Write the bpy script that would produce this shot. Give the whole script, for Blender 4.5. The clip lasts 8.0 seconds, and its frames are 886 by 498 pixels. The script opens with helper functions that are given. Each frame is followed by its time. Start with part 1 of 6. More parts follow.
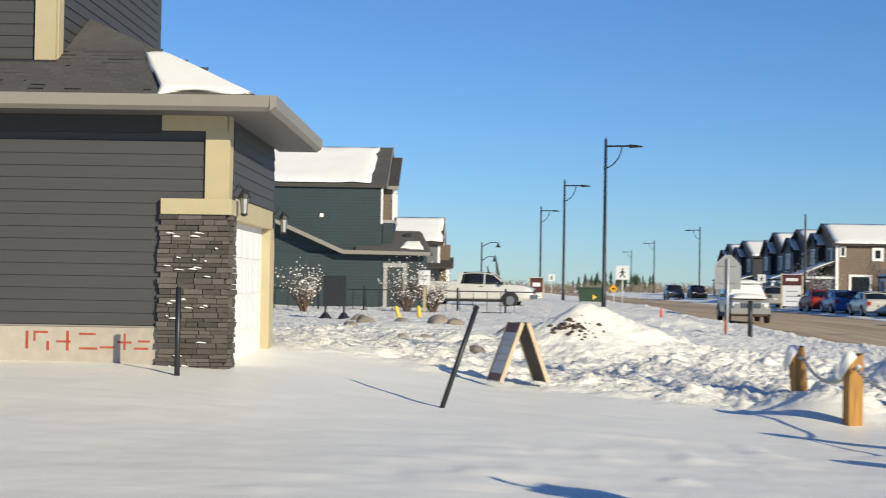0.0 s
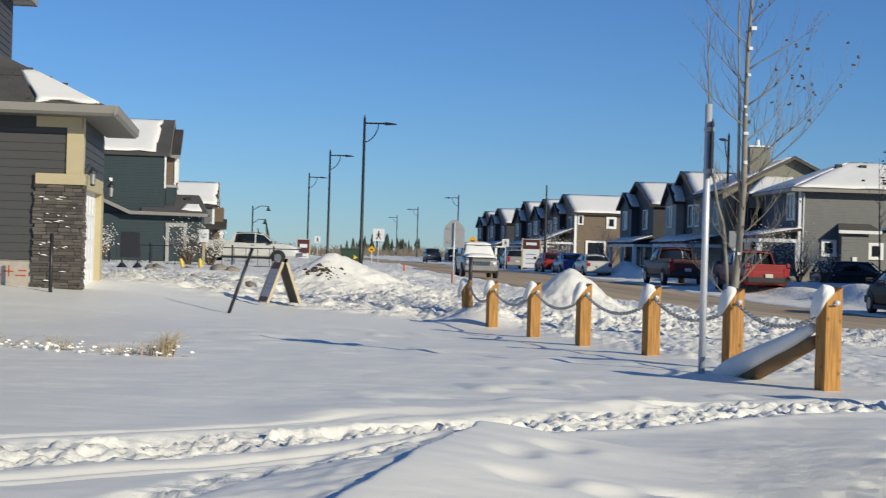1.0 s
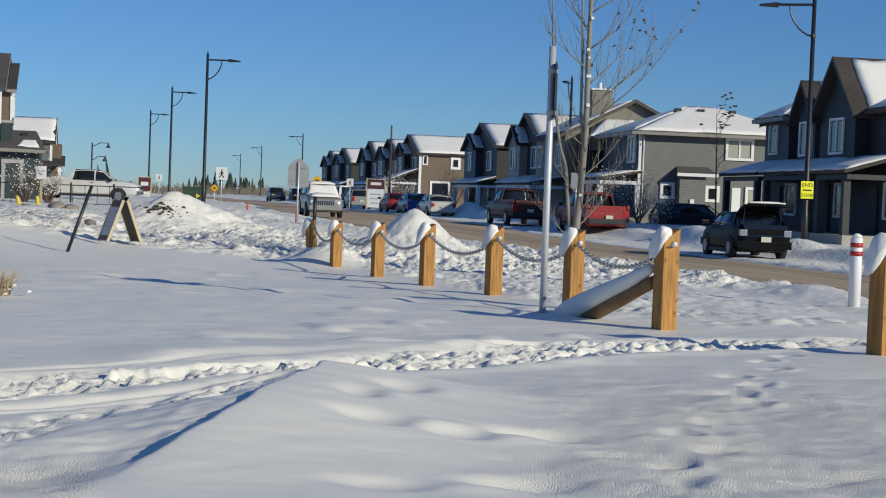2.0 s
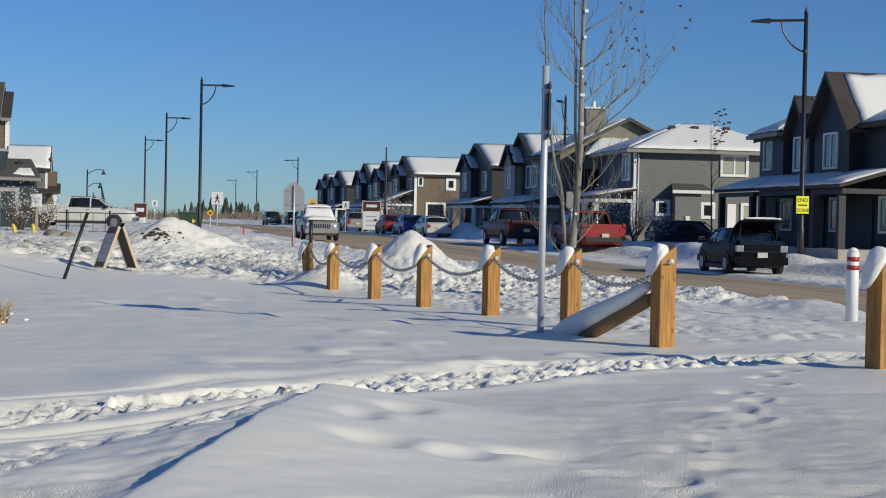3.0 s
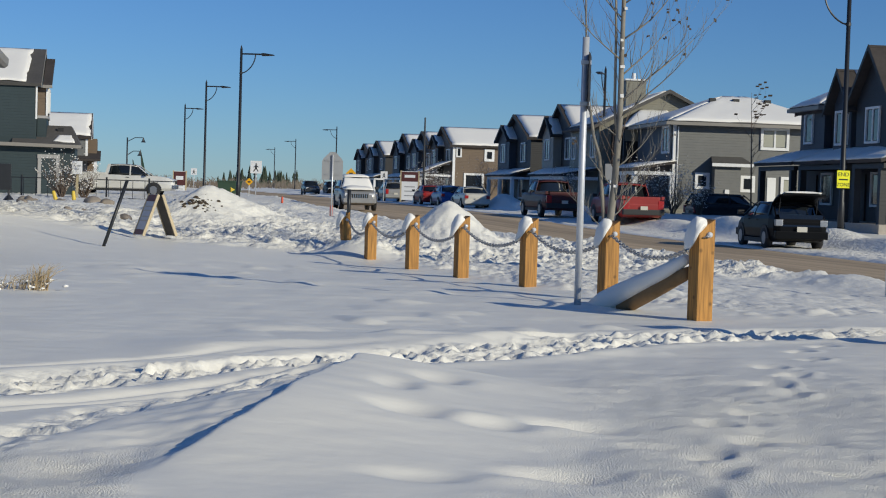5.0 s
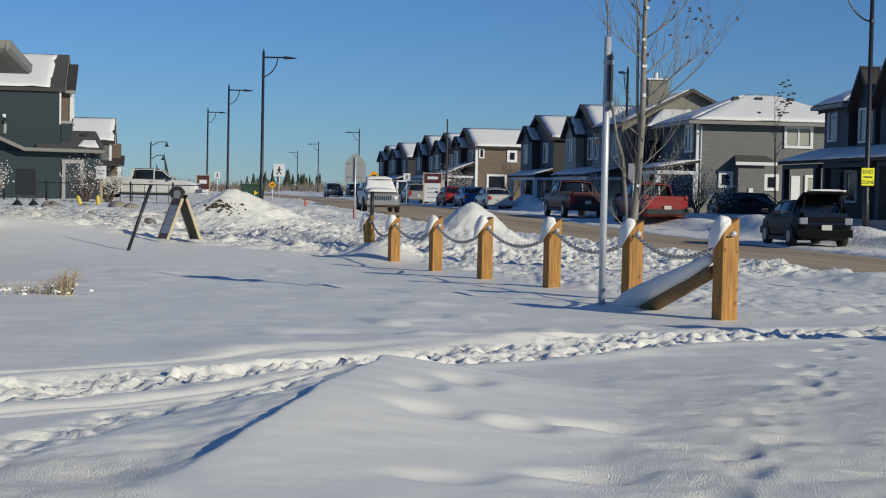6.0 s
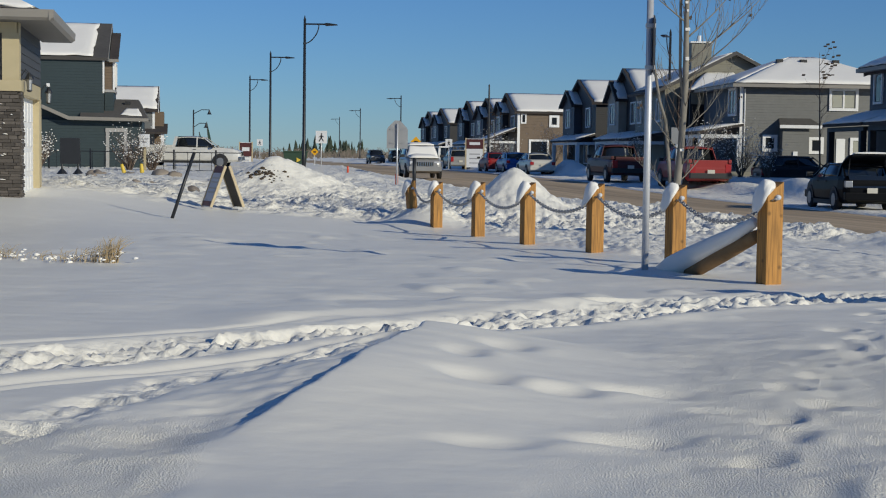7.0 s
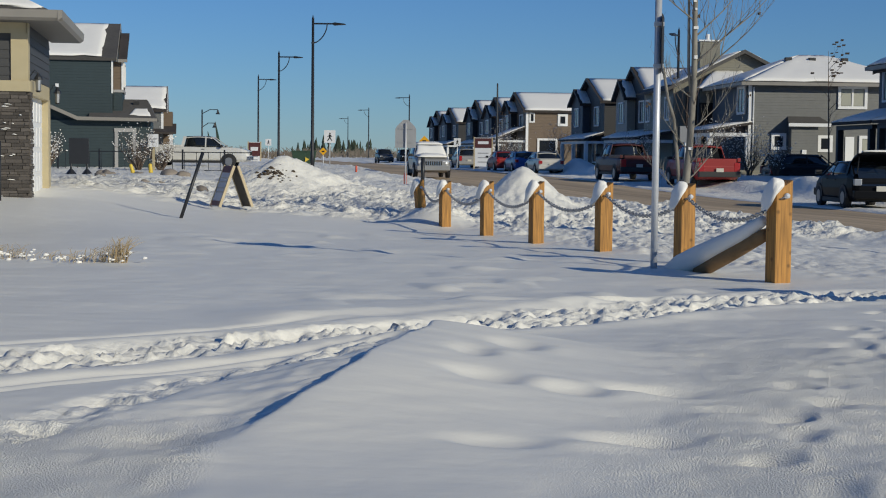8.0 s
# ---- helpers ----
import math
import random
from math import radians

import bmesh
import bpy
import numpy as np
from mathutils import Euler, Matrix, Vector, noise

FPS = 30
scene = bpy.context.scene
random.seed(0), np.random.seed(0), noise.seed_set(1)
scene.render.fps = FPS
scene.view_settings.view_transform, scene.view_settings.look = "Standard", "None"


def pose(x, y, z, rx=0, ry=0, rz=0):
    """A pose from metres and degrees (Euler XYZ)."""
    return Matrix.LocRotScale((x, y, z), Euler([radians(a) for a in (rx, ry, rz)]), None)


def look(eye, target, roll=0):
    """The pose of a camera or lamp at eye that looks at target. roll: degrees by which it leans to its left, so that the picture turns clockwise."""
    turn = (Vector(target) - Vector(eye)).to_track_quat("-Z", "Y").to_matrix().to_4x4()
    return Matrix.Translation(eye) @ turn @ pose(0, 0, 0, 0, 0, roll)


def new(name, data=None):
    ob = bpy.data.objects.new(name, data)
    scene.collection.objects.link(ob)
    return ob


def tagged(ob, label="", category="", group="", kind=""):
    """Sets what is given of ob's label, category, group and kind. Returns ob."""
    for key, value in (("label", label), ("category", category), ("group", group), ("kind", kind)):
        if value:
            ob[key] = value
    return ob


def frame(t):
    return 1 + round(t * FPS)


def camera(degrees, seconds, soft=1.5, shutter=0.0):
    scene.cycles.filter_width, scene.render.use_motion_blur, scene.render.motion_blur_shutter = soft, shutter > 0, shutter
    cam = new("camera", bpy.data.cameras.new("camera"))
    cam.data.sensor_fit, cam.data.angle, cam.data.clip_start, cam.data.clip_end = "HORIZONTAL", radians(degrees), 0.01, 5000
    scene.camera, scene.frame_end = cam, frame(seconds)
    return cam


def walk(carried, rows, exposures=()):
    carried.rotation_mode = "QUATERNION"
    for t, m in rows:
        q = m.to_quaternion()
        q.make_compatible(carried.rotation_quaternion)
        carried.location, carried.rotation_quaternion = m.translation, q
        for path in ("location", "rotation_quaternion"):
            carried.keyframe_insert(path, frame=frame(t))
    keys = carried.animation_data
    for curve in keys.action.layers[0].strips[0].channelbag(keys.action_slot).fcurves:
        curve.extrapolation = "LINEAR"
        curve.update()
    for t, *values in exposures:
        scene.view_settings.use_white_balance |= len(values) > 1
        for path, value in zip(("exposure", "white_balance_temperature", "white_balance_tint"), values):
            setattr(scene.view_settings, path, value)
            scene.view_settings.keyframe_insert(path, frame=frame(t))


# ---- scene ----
cam = camera(32.4, 8.0, soft=1.1, shutter=0.2)
PATH = [
    (0, look((-2.358, 10.717, 1.870), (-9.757, 39.783, 2.529), 0.93)),
    (0.2, look((-1.894, 8.492, 1.815), (-8.226, 37.807, 2.537), 1.01)),
    (0.5, look((-1.233, 5.437, 1.730), (-6.023, 35.046, 2.324), 1.28)),
    (1, look((0.000, 0.000, 1.600), (-2.954, 29.854, 1.664), 1.68)),
    (1.5, look((0.000, 0.000, 1.600), (-0.938, 29.979, 0.979), 2.10)),
    (2, look((0.000, 0.000, 1.600), (0.139, 29.982, 0.583), 2.13)),
    (3.3, look((0.000, 0.000, 1.600), (0.136, 29.995, 1.062), 1.04)),
    (3.5, look((0.000, 0.000, 1.600), (0.000, 29.990, 0.836), 1.20)),
    (4, look((0.000, 0.000, 1.600), (-0.296, 29.970, 0.287), 1.23)),
    (4.5, look((0.000, 0.000, 1.600), (-0.465, 29.977, 0.515), 1.52)),
    (4.7, look((0.000, 0.000, 1.600), (-0.467, 29.972, 0.399), 1.63)),
    (5.8, look((0.000, 0.000, 1.600), (-0.894, 29.964, 0.442), 1.49)),
    (6, look((0.000, 0.000, 1.600), (-0.993, 29.960, 0.422), 1.18)),
    (6.5, look((0.000, 0.000, 1.600), (-1.370, 29.937, 0.213), 0.93)),
    (7, look((0.000, 0.000, 1.600), (-1.816, 29.887, -0.262), 0.75)),
    (7.5, look((0.000, 0.000, 1.600), (-1.939, 29.878, -0.288), 0.69)),
    (8, look((0.000, 0.000, 1.600), (-1.986, 29.875, -0.280), 0.60)),
]
EXPOSURES = [(0.0, 0.36, 7200, 10), (0.5, 0.28, 7100, 10), (1.0, 0.07, 6850, 10), (1.5, -0.08, 6700, 10), (2.0, -0.12, 6600, 10), (3.5, -0.14, 6650, 10), (6.0, -0.24, 6600, 10), (8.0, -0.34, 6600, 10)]
walk(cam, PATH, EXPOSURES)

# low winter sun from behind the camera, to the right
SUN_TO = Vector((0.80, -0.60, 0.0)).normalized()
SUN_ELEV = radians(22)
world = bpy.data.worlds.new("winter_sky")
scene.world = world
world.use_nodes = True
wn = world.node_tree
sky = wn.nodes.new("ShaderNodeTexSky")
sky.sky_type = "NISHITA"
sky.sun_disc = False
sky.sun_elevation = SUN_ELEV
sky.sun_rotation = math.atan2(SUN_TO.x, SUN_TO.y)
sky.altitude = 600
sky.air_density = 1.0
sky.dust_density = 0.0
sky.ozone_density = 6.0
bg = wn.nodes["Background"]
bg.inputs["Strength"].default_value = 0.086
tint = wn.nodes.new("ShaderNodeVectorMath")  # crisp, dry winter air
tint.operation = "MULTIPLY"
tint.inputs[1].default_value = (0.62, 0.85, 1.12)
wn.links.new(sky.outputs[0], tint.inputs[0])
wn.links.new(tint.outputs[0], bg.inputs["Color"])
sun_data = bpy.data.lights.new("sun", "SUN")
sun_data.energy = 3.75
sun_data.angle = radians(0.5)
sun_data.color = (1.0, 0.955, 0.78)
sun = new("sun", sun_data)
sun_dir = Vector((SUN_TO.x * math.cos(SUN_ELEV), SUN_TO.y * math.cos(SUN_ELEV), math.sin(SUN_ELEV)))
sun.matrix_world = look(sun_dir * 200, (0, 0, 0))

# ---- materials ----
MATS = {}


def mat(name, color, rough=0.7, metal=0.0, vary=0.15, scale=8.0, bump=0.2, bump_scale=60.0, bump_dist=0.01,
        rand=0.0, stretch=(1, 1, 1), spec=0.5, coat=0.0):
    """A surface with two scales of colour variation, fine relief and, for repeats, a shade of its own."""
    m = bpy.data.materials.new(name)
    m.use_nodes = True
    nt = m.node_tree
    b = nt.nodes["Principled BSDF"]
    b.inputs["Roughness"].default_value = rough
    b.inputs["Metallic"].default_value = metal
    b.inputs["Specular IOR Level"].default_value = spec
    b.inputs["Coat Weight"].default_value = coat
    tc = nt.nodes.new("ShaderNodeTexCoord")
    mp = nt.nodes.new("ShaderNodeMapping")
    mp.inputs["Scale"].default_value = stretch
    nt.links.new(tc.outputs["Object"], mp.inputs["Vector"])
    n1 = nt.nodes.new("ShaderNodeTexNoise")
    n1.inputs["Scale"].default_value = scale
    n1.inputs["Detail"].default_value = 6
    n2 = nt.nodes.new("ShaderNodeTexNoise")
    n2.inputs["Scale"].default_value = scale * 0.13
    n2.inputs["Detail"].default_value = 3
    for n in (n1, n2):
        nt.links.new(mp.outputs[0], n.inputs["Vector"])
    add = nt.nodes.new("ShaderNodeMath")
    add.operation = "ADD"
    nt.links.new(n1.outputs["Fac"], add.inputs[0])
    nt.links.new(n2.outputs["Fac"], add.inputs[1])
    last = add
    if rand:
        oi = nt.nodes.new("ShaderNodeObjectInfo")
        ma = nt.nodes.new("ShaderNodeMath")
        ma.operation = "MULTIPLY_ADD"
        ma.inputs[1].default_value = rand
        nt.links.new(oi.outputs["Random"], ma.inputs[0])
        nt.links.new(add.outputs[0], ma.inputs[2])
        last = ma
    mr = nt.nodes.new("ShaderNodeMapRange")
    mr.inputs["From Min"].default_value = 0.6
    mr.inputs["From Max"].default_value = 1.4 + rand
    mr.inputs["To Min"].default_value = 1 - vary
    mr.inputs["To Max"].default_value = 1 + vary
    nt.links.new(last.outputs[0], mr.inputs["Value"])
    mul = nt.nodes.new("ShaderNodeVectorMath")
    mul.operation = "SCALE"
    mul.inputs[0].default_value = color
    nt.links.new(mr.outputs[0], mul.inputs["Scale"])
    nt.links.new(mul.outputs[0], b.inputs["Base Color"])
    if bump:
        n3 = nt.nodes.new("ShaderNodeTexNoise")
        n3.inputs["Scale"].default_value = bump_scale
        n3.inputs["Detail"].default_value = 4
        nt.links.new(mp.outputs[0], n3.inputs["Vector"])
        bp = nt.nodes.new("ShaderNodeBump")
        bp.inputs["Strength"].default_value = bump
        bp.inputs["Distance"].default_value = bump_dist
        nt.links.new(n3.outputs["Fac"], bp.inputs["Height"])
        nt.links.new(bp.outputs[0], b.inputs["Normal"])
    MATS[name] = m
    return m


def siding(name, color, pitch=0.15, vary=0.12):
    """Lap siding of far houses: horizontal courses as relief."""
    m = mat(name, color, 0.6, vary=vary, scale=3.0, bump=0)
    nt = m.node_tree
    tc = nt.nodes.new("ShaderNodeTexCoord")
    sp = nt.nodes.new("ShaderNodeSeparateXYZ")
    nt.links.new(tc.outputs["Object"], sp.inputs[0])
    dv = nt.nodes.new("ShaderNodeMath")
    dv.operation = "DIVIDE"
    dv.inputs[1].default_value = pitch
    nt.links.new(sp.outputs["Z"], dv.inputs[0])
    fr = nt.nodes.new("ShaderNodeMath")
    fr.operation = "FRACT"
    nt.links.new(dv.outputs[0], fr.inputs[0])
    bp = nt.nodes.new("ShaderNodeBump")
    bp.invert = True
    bp.inputs["Strength"].default_value = 0.8
    bp.inputs["Distance"].default_value = 0.02
    nt.links.new(fr.outputs[0], bp.inputs["Height"])
    nt.links.new(bp.outputs[0], nt.nodes["Principled BSDF"].inputs["Normal"])
    return m




def snow_field():
    """Wind-packed snow: smooth crust, granular frost, and broken crumbs where it was ploughed."""
    m = mat("snow", (0.895, 0.862, 0.770), 0.5, vary=0.03, scale=1.5, bump=0, spec=0.35)
    nt = m.node_tree
    tc = nt.nodes.new("ShaderNodeTexCoord")

    def tex(scale, detail, stretch):
        mp = nt.nodes.new("ShaderNodeMapping")
        mp.inputs["Scale"].default_value = stretch
        nt.links.new(tc.outputs["Object"], mp.inputs[0])
        n = nt.nodes.new("ShaderNodeTexNoise")
        n.inputs["Scale"].default_value = scale
        n.inputs["Detail"].default_value = detail
        nt.links.new(mp.outputs[0], n.inputs["Vector"])
        return n.outputs["Fac"]

    def relief(height, distance, strength, under=None):
        b = nt.nodes.new("ShaderNodeBump")
        b.inputs["Distance"].default_value = distance
        if isinstance(strength, float):
            b.inputs["Strength"].default_value = strength
        else:
            nt.links.new(strength, b.inputs["Strength"])
        nt.links.new(height, b.inputs["Height"])
        if under is not None:
            nt.links.new(under.outputs[0], b.inputs["Normal"])
        return b

    def attribute(name):
        a = nt.nodes.new("ShaderNodeAttribute")
        a.attribute_name = name
        return a.outputs["Fac"]

    def scaled(value, lo, hi, a, b):
        r = nt.nodes.new("ShaderNodeMapRange")
        for key, v in (("From Min", lo), ("From Max", hi), ("To Min", a), ("To Max", b)):
            r.inputs[key].default_value = v
        nt.links.new(value, r.inputs["Value"])
        return r.outputs[0]

    b1 = relief(tex(100, 3, (1, 1, 1)), 0.020, scaled(attribute("grain"), 0.0, 1.0, 0.03, 0.9))
    b2 = relief(tex(5, 6, (0.6, 1.0, 1.0)), 0.03, 0.30, b1)
    b3 = relief(tex(8, 5, (1, 1, 1)), 0.12, scaled(attribute("churn"), 0.0, 1.0, 0.0, 0.75), b2)
    nt.links.new(b3.outputs[0], nt.nodes["Principled BSDF"].inputs["Normal"])
    return m


SNOW = snow_field()
SNOW_CAP = mat("snow_cap", (0.89, 0.865, 0.81), 0.6, vary=0.02, scale=3, bump=0.3, bump_scale=20, bump_dist=0.02, spec=0.3)
ROAD = mat("sanded_road", (0.44, 0.33, 0.21), 0.9, vary=0.5, scale=1.2, bump=0.4, bump_scale=9, bump_dist=0.03, stretch=(1.6, 0.25, 1))
ROAD_MAP = ROAD.node_tree.nodes["Mapping"]
ROAD_MAP.vector_type = "TEXTURE"
ROAD_MAP.inputs["Rotation"].default_value = (0, 0, radians(17))
ROAD_MAP.inputs["Scale"].default_value = (0.55, 14.0, 1.0)
POSTWOOD = mat("treated_pine", (0.40, 0.19, 0.042), 0.7, vary=0.35, scale=5, bump=0.3, bump_scale=30, bump_dist=0.004, stretch=(6, 6, 0.5), rand=0.3)


def add_knots(m):
    """Scattered dark knots and drying cracks in sawn timber."""
    nt = m.node_tree
    b = nt.nodes["Principled BSDF"]
    old = b.inputs["Base Color"].links[0].from_socket
    tc = nt.nodes.new("ShaderNodeTexCoord")
    oi = nt.nodes.new("ShaderNodeObjectInfo")
    off = nt.nodes.new("ShaderNodeVectorMath")
    off.operation = "MULTIPLY_ADD"
    off.inputs[1].default_value = (7.0, 5.0, 9.0)
    nt.links.new(oi.outputs["Random"], off.inputs[0])
    nt.links.new(tc.outputs["Object"], off.inputs[2])
    vo = nt.nodes.new("ShaderNodeTexVoronoi")
    vo.inputs["Scale"].default_value = 5.5
    nt.links.new(off.outputs[0], vo.inputs["Vector"])
    mr = nt.nodes.new("ShaderNodeMapRange")
    mr.inputs["From Min"].default_value = 0.06
    mr.inputs["From Max"].default_value = 0.17
    mr.inputs["To Min"].default_value = 0.5
    mr.inputs["To Max"].default_value = 1.0
    nt.links.new(vo.outputs["Distance"], mr.inputs["Value"])
    mp = nt.nodes.new("ShaderNodeMapping")
    mp.inputs["Scale"].default_value = (14, 14, 0.8)
    nt.links.new(off.outputs[0], mp.inputs[0])
    gr = nt.nodes.new("ShaderNodeTexNoise")
    gr.inputs["Scale"].default_value = 3.0
    gr.inputs["Detail"].default_value = 8
    nt.links.new(mp.outputs[0], gr.inputs["Vector"])
    m2 = nt.nodes.new("ShaderNodeMapRange")
    m2.inputs["From Min"].default_value = 0.35
    m2.inputs["From Max"].default_value = 0.6
    m2.inputs["To Min"].default_value = 0.62
    m2.inputs["To Max"].default_value = 1.1
    nt.links.new(gr.outputs["Fac"], m2.inputs["Value"])
    mu = nt.nodes.new("ShaderNodeMath")
    mu.operation = "MULTIPLY"
    nt.links.new(mr.outputs[0], mu.inputs[0])
    nt.links.new(m2.outputs[0], mu.inputs[1])
    sc = nt.nodes.new("ShaderNodeVectorMath")
    sc.operation = "SCALE"
    nt.links.new(old, sc.inputs[0])
    nt.links.new(mu.outputs[0], sc.inputs["Scale"])
    nt.links.new(sc.outputs[0], b.inputs["Base Color"])


add_knots(POSTWOOD)
LOG = mat("weathered_log", (0.24, 0.14, 0.06), 0.8, vary=0.3, scale=6, bump=0.4, bump_scale=25, stretch=(1, 1, 1))
STEEL = mat("galvanised_steel", (0.60, 0.61, 0.62), 0.4, 0.35, vary=0.1, scale=20, bump=0.05)
CHAINM = mat("chain_steel", (0.38, 0.38, 0.39), 0.45, 0.4, vary=0.2, scale=40, bump=0)
BLACKPAINT = mat("black_painted_metal", (0.018, 0.020, 0.024), 0.45, 0.0, vary=0.2, scale=4, bump=0)
GREYSIDING = mat("charcoal_lap_siding", (0.054, 0.053, 0.052), 0.6, vary=0.1, scale=4, bump=0.15, bump_scale=40, bump_dist=0.003, stretch=(0.3, 1, 6), rand=0.12)
DARKBAND = mat("dark_eave_band", (0.030, 0.031, 0.033), 0.6, vary=0.1, scale=4)
CREAM = mat("cream_trim", (0.46, 0.385, 0.235), 0.6, vary=0.06, scale=5, bump=0.1)
WHITE = mat("white_trim", (0.78, 0.78, 0.77), 0.55, vary=0.04, scale=5, bump=0)
TAUPE = mat("taupe_gutter", (0.26, 0.24, 0.21), 0.5, vary=0.06, scale=3, bump=0)
VENTED = mat("dark_vented_soffit", (0.12, 0.118, 0.115), 0.6, vary=0.06, scale=3, bump=0)
SOFFIT = mat("grey_soffit", (0.36, 0.35, 0.34), 0.6, vary=0.06, scale=3, bump=0)
CONCRETE = mat("concrete", (0.42, 0.37, 0.31), 0.85, vary=0.14, scale=6, bump=0.3, bump_scale=40, bump_dist=0.006)
STONE = mat("ledge_stone", (0.082, 0.070, 0.060), 0.8, vary=0.65, scale=9, bump=0.6, bump_scale=25, bump_dist=0.015, rand=1.6)
MORTAR = mat("dark_mortar", (0.05, 0.045, 0.04), 0.9, vary=0.1)
SHINGLE = mat("asphalt_shingles", (0.085, 0.08, 0.075), 0.85, vary=0.3, scale=6, bump=0.5, bump_scale=30, bump_dist=0.01, rand=0.3)
SHINGLE_BROWN = mat("brown_shingles", (0.052, 0.043, 0.038), 0.85, vary=0.3, scale=5, bump=0.5, bump_scale=30)
GLASS = mat("window_glass", (0.02, 0.024, 0.03), 0.08, vary=0.2, scale=1, bump=0, spec=0.8)
BLIND = mat("pale_blind", (0.36, 0.36, 0.30), 0.5, vary=0.05, scale=4, bump=0)
REDINK = mat("red_spray_paint", (0.42, 0.07, 0.035), 0.7, vary=0.2, scale=12, bump=0)
S_TEAL = siding("teal_siding", (0.024, 0.042, 0.047))
S_GREY = siding("grey_siding", (0.15, 0.152, 0.146))
S_DARK = siding("dark_siding", (0.021, 0.021, 0.023))
S_BROWN = siding("brown_siding", (0.15, 0.105, 0.068))
S_OLIVE = siding("olive_siding", (0.20, 0.19, 0.15))
S_BLUE = siding("slate_blue_siding", (0.045, 0.054, 0.068))
S_BEIGE = siding("beige_siding", (0.34, 0.30, 0.24))
BARK = mat("aspen_bark", (0.23, 0.21, 0.175), 0.8, vary=0.35, scale=10, bump=0.4, bump_scale=30, stretch=(1, 1, 0.5))
TWIG = mat("dark_twig", (0.14, 0.10, 0.075), 0.8, vary=0.3, scale=8, bump=0)
DRYGRASS = mat("dry_grass", (0.50, 0.38, 0.22), 0.8, vary=0.3, scale=12, bump=0, rand=0.2)
DEADLEAF = mat("dead_leaf", (0.05, 0.032, 0.02), 0.8, vary=0.3, scale=12, bump=0)
DIRT = mat("dirt_clod", (0.07, 0.05, 0.032), 0.95, vary=0.4, scale=7, bump=0.6, bump_scale=25)
BOULDER = mat("field_stone", (0.27, 0.23, 0.19), 0.9, vary=0.3, scale=5, bump=0.5, bump_scale=18, rand=0.5)
CONIFER = mat("conifer_needles", (0.035, 0.05, 0.03), 0.9, vary=0.35, scale=0.8, bump=0)
BRUSH = mat("bare_brush", (0.20, 0.165, 0.13), 0.9, vary=0.3, scale=0.4, bump=0)
RUBBER = mat("tyre_rubber", (0.018, 0.018, 0.02), 0.8, vary=0.2, scale=10, bump=0.1)
RIM = mat("alloy_rim", (0.30, 0.31, 0.33), 0.4, 0.7, vary=0.1, scale=8, bump=0)
CARGLASS = mat("car_glass", (0.012, 0.015, 0.018), 0.06, vary=0.1, scale=1, bump=0, spec=0.7)
CHROME = mat("chrome", (0.6, 0.6, 0.62), 0.2, 1.0, vary=0.05, scale=5, bump=0)
LAMPLENS = mat("headlamp_lens", (0.6, 0.62, 0.65), 0.15, vary=0.05, scale=5, bump=0, spec=0.8)
TAILRED = mat("tail_lamp_red", (0.35, 0.02, 0.02), 0.2, vary=0.1, scale=5, bump=0)
BLACKTRIM = mat("black_plastic", (0.02, 0.02, 0.021), 0.6, vary=0.1, scale=8, bump=0)
PLATE = mat("plain_plate", (0.55, 0.52, 0.45), 0.5, vary=0.05, scale=8, bump=0)
SIGNALU = mat("sign_back_aluminium", (0.34, 0.34, 0.34), 0.5, 0.4, vary=0.08, scale=3, bump=0)
SIGNWHITE = mat("white_sign_face", (0.8, 0.8, 0.8), 0.4, vary=0.03, scale=4, bump=0)
SIGNBLACK = mat("black_sign_ink", (0.02, 0.02, 0.02), 0.5, vary=0.05, scale=4, bump=0)
SIGNYELLOW = mat("fluorescent_yellow", (0.98, 0.93, 0.03), 0.4, vary=0.04, scale=4, bump=0)
SIGNAMBER = mat("amber_sign", (0.85, 0.42, 0.01), 0.45, vary=0.05, scale=4, bump=0)
SIGNBROWN = mat("maroon_sign", (0.10, 0.03, 0.028), 0.5, vary=0.05, scale=4, bump=0)
SIGNGREYTXT = mat("grey_print", (0.35, 0.35, 0.36), 0.5, vary=0.05, scale=4, bump=0)
ASIGNFACE = mat("pale_board_face", (0.40, 0.44, 0.54), 0.5, vary=0.1, scale=5, bump=0)
DARKBOARD = mat("dark_board_back", (0.06, 0.05, 0.04), 0.7, vary=0.2, scale=6, bump=0.1)
PLY = mat("raw_board", (0.52, 0.42, 0.27), 0.7, vary=0.12, scale=6, bump=0.1)
BOLLARDWHITE = mat("white_bollard", (0.8, 0.8, 0.79), 0.45, vary=0.03, scale=5, bump=0)
REDTAPE = mat("red_reflective_tape", (0.45, 0.03, 0.03), 0.4, vary=0.05, scale=8, bump=0)
GREENBIN = mat("dark_green_container", (0.025, 0.06, 0.035), 0.6, vary=0.15, scale=2, bump=0)
YELLOWPIPE = mat("yellow_cap", (0.7, 0.5, 0.06), 0.5, vary=0.1, scale=6, bump=0)
MARKERRED = mat("orange_marker", (0.65, 0.09, 0.04), 0.5, vary=0.1, scale=6, bump=0)


def paint(name, color, rough=0.3):
    return mat(name, color, rough, 0.1, vary=0.12, scale=2.5, bump=0, coat=0.1)


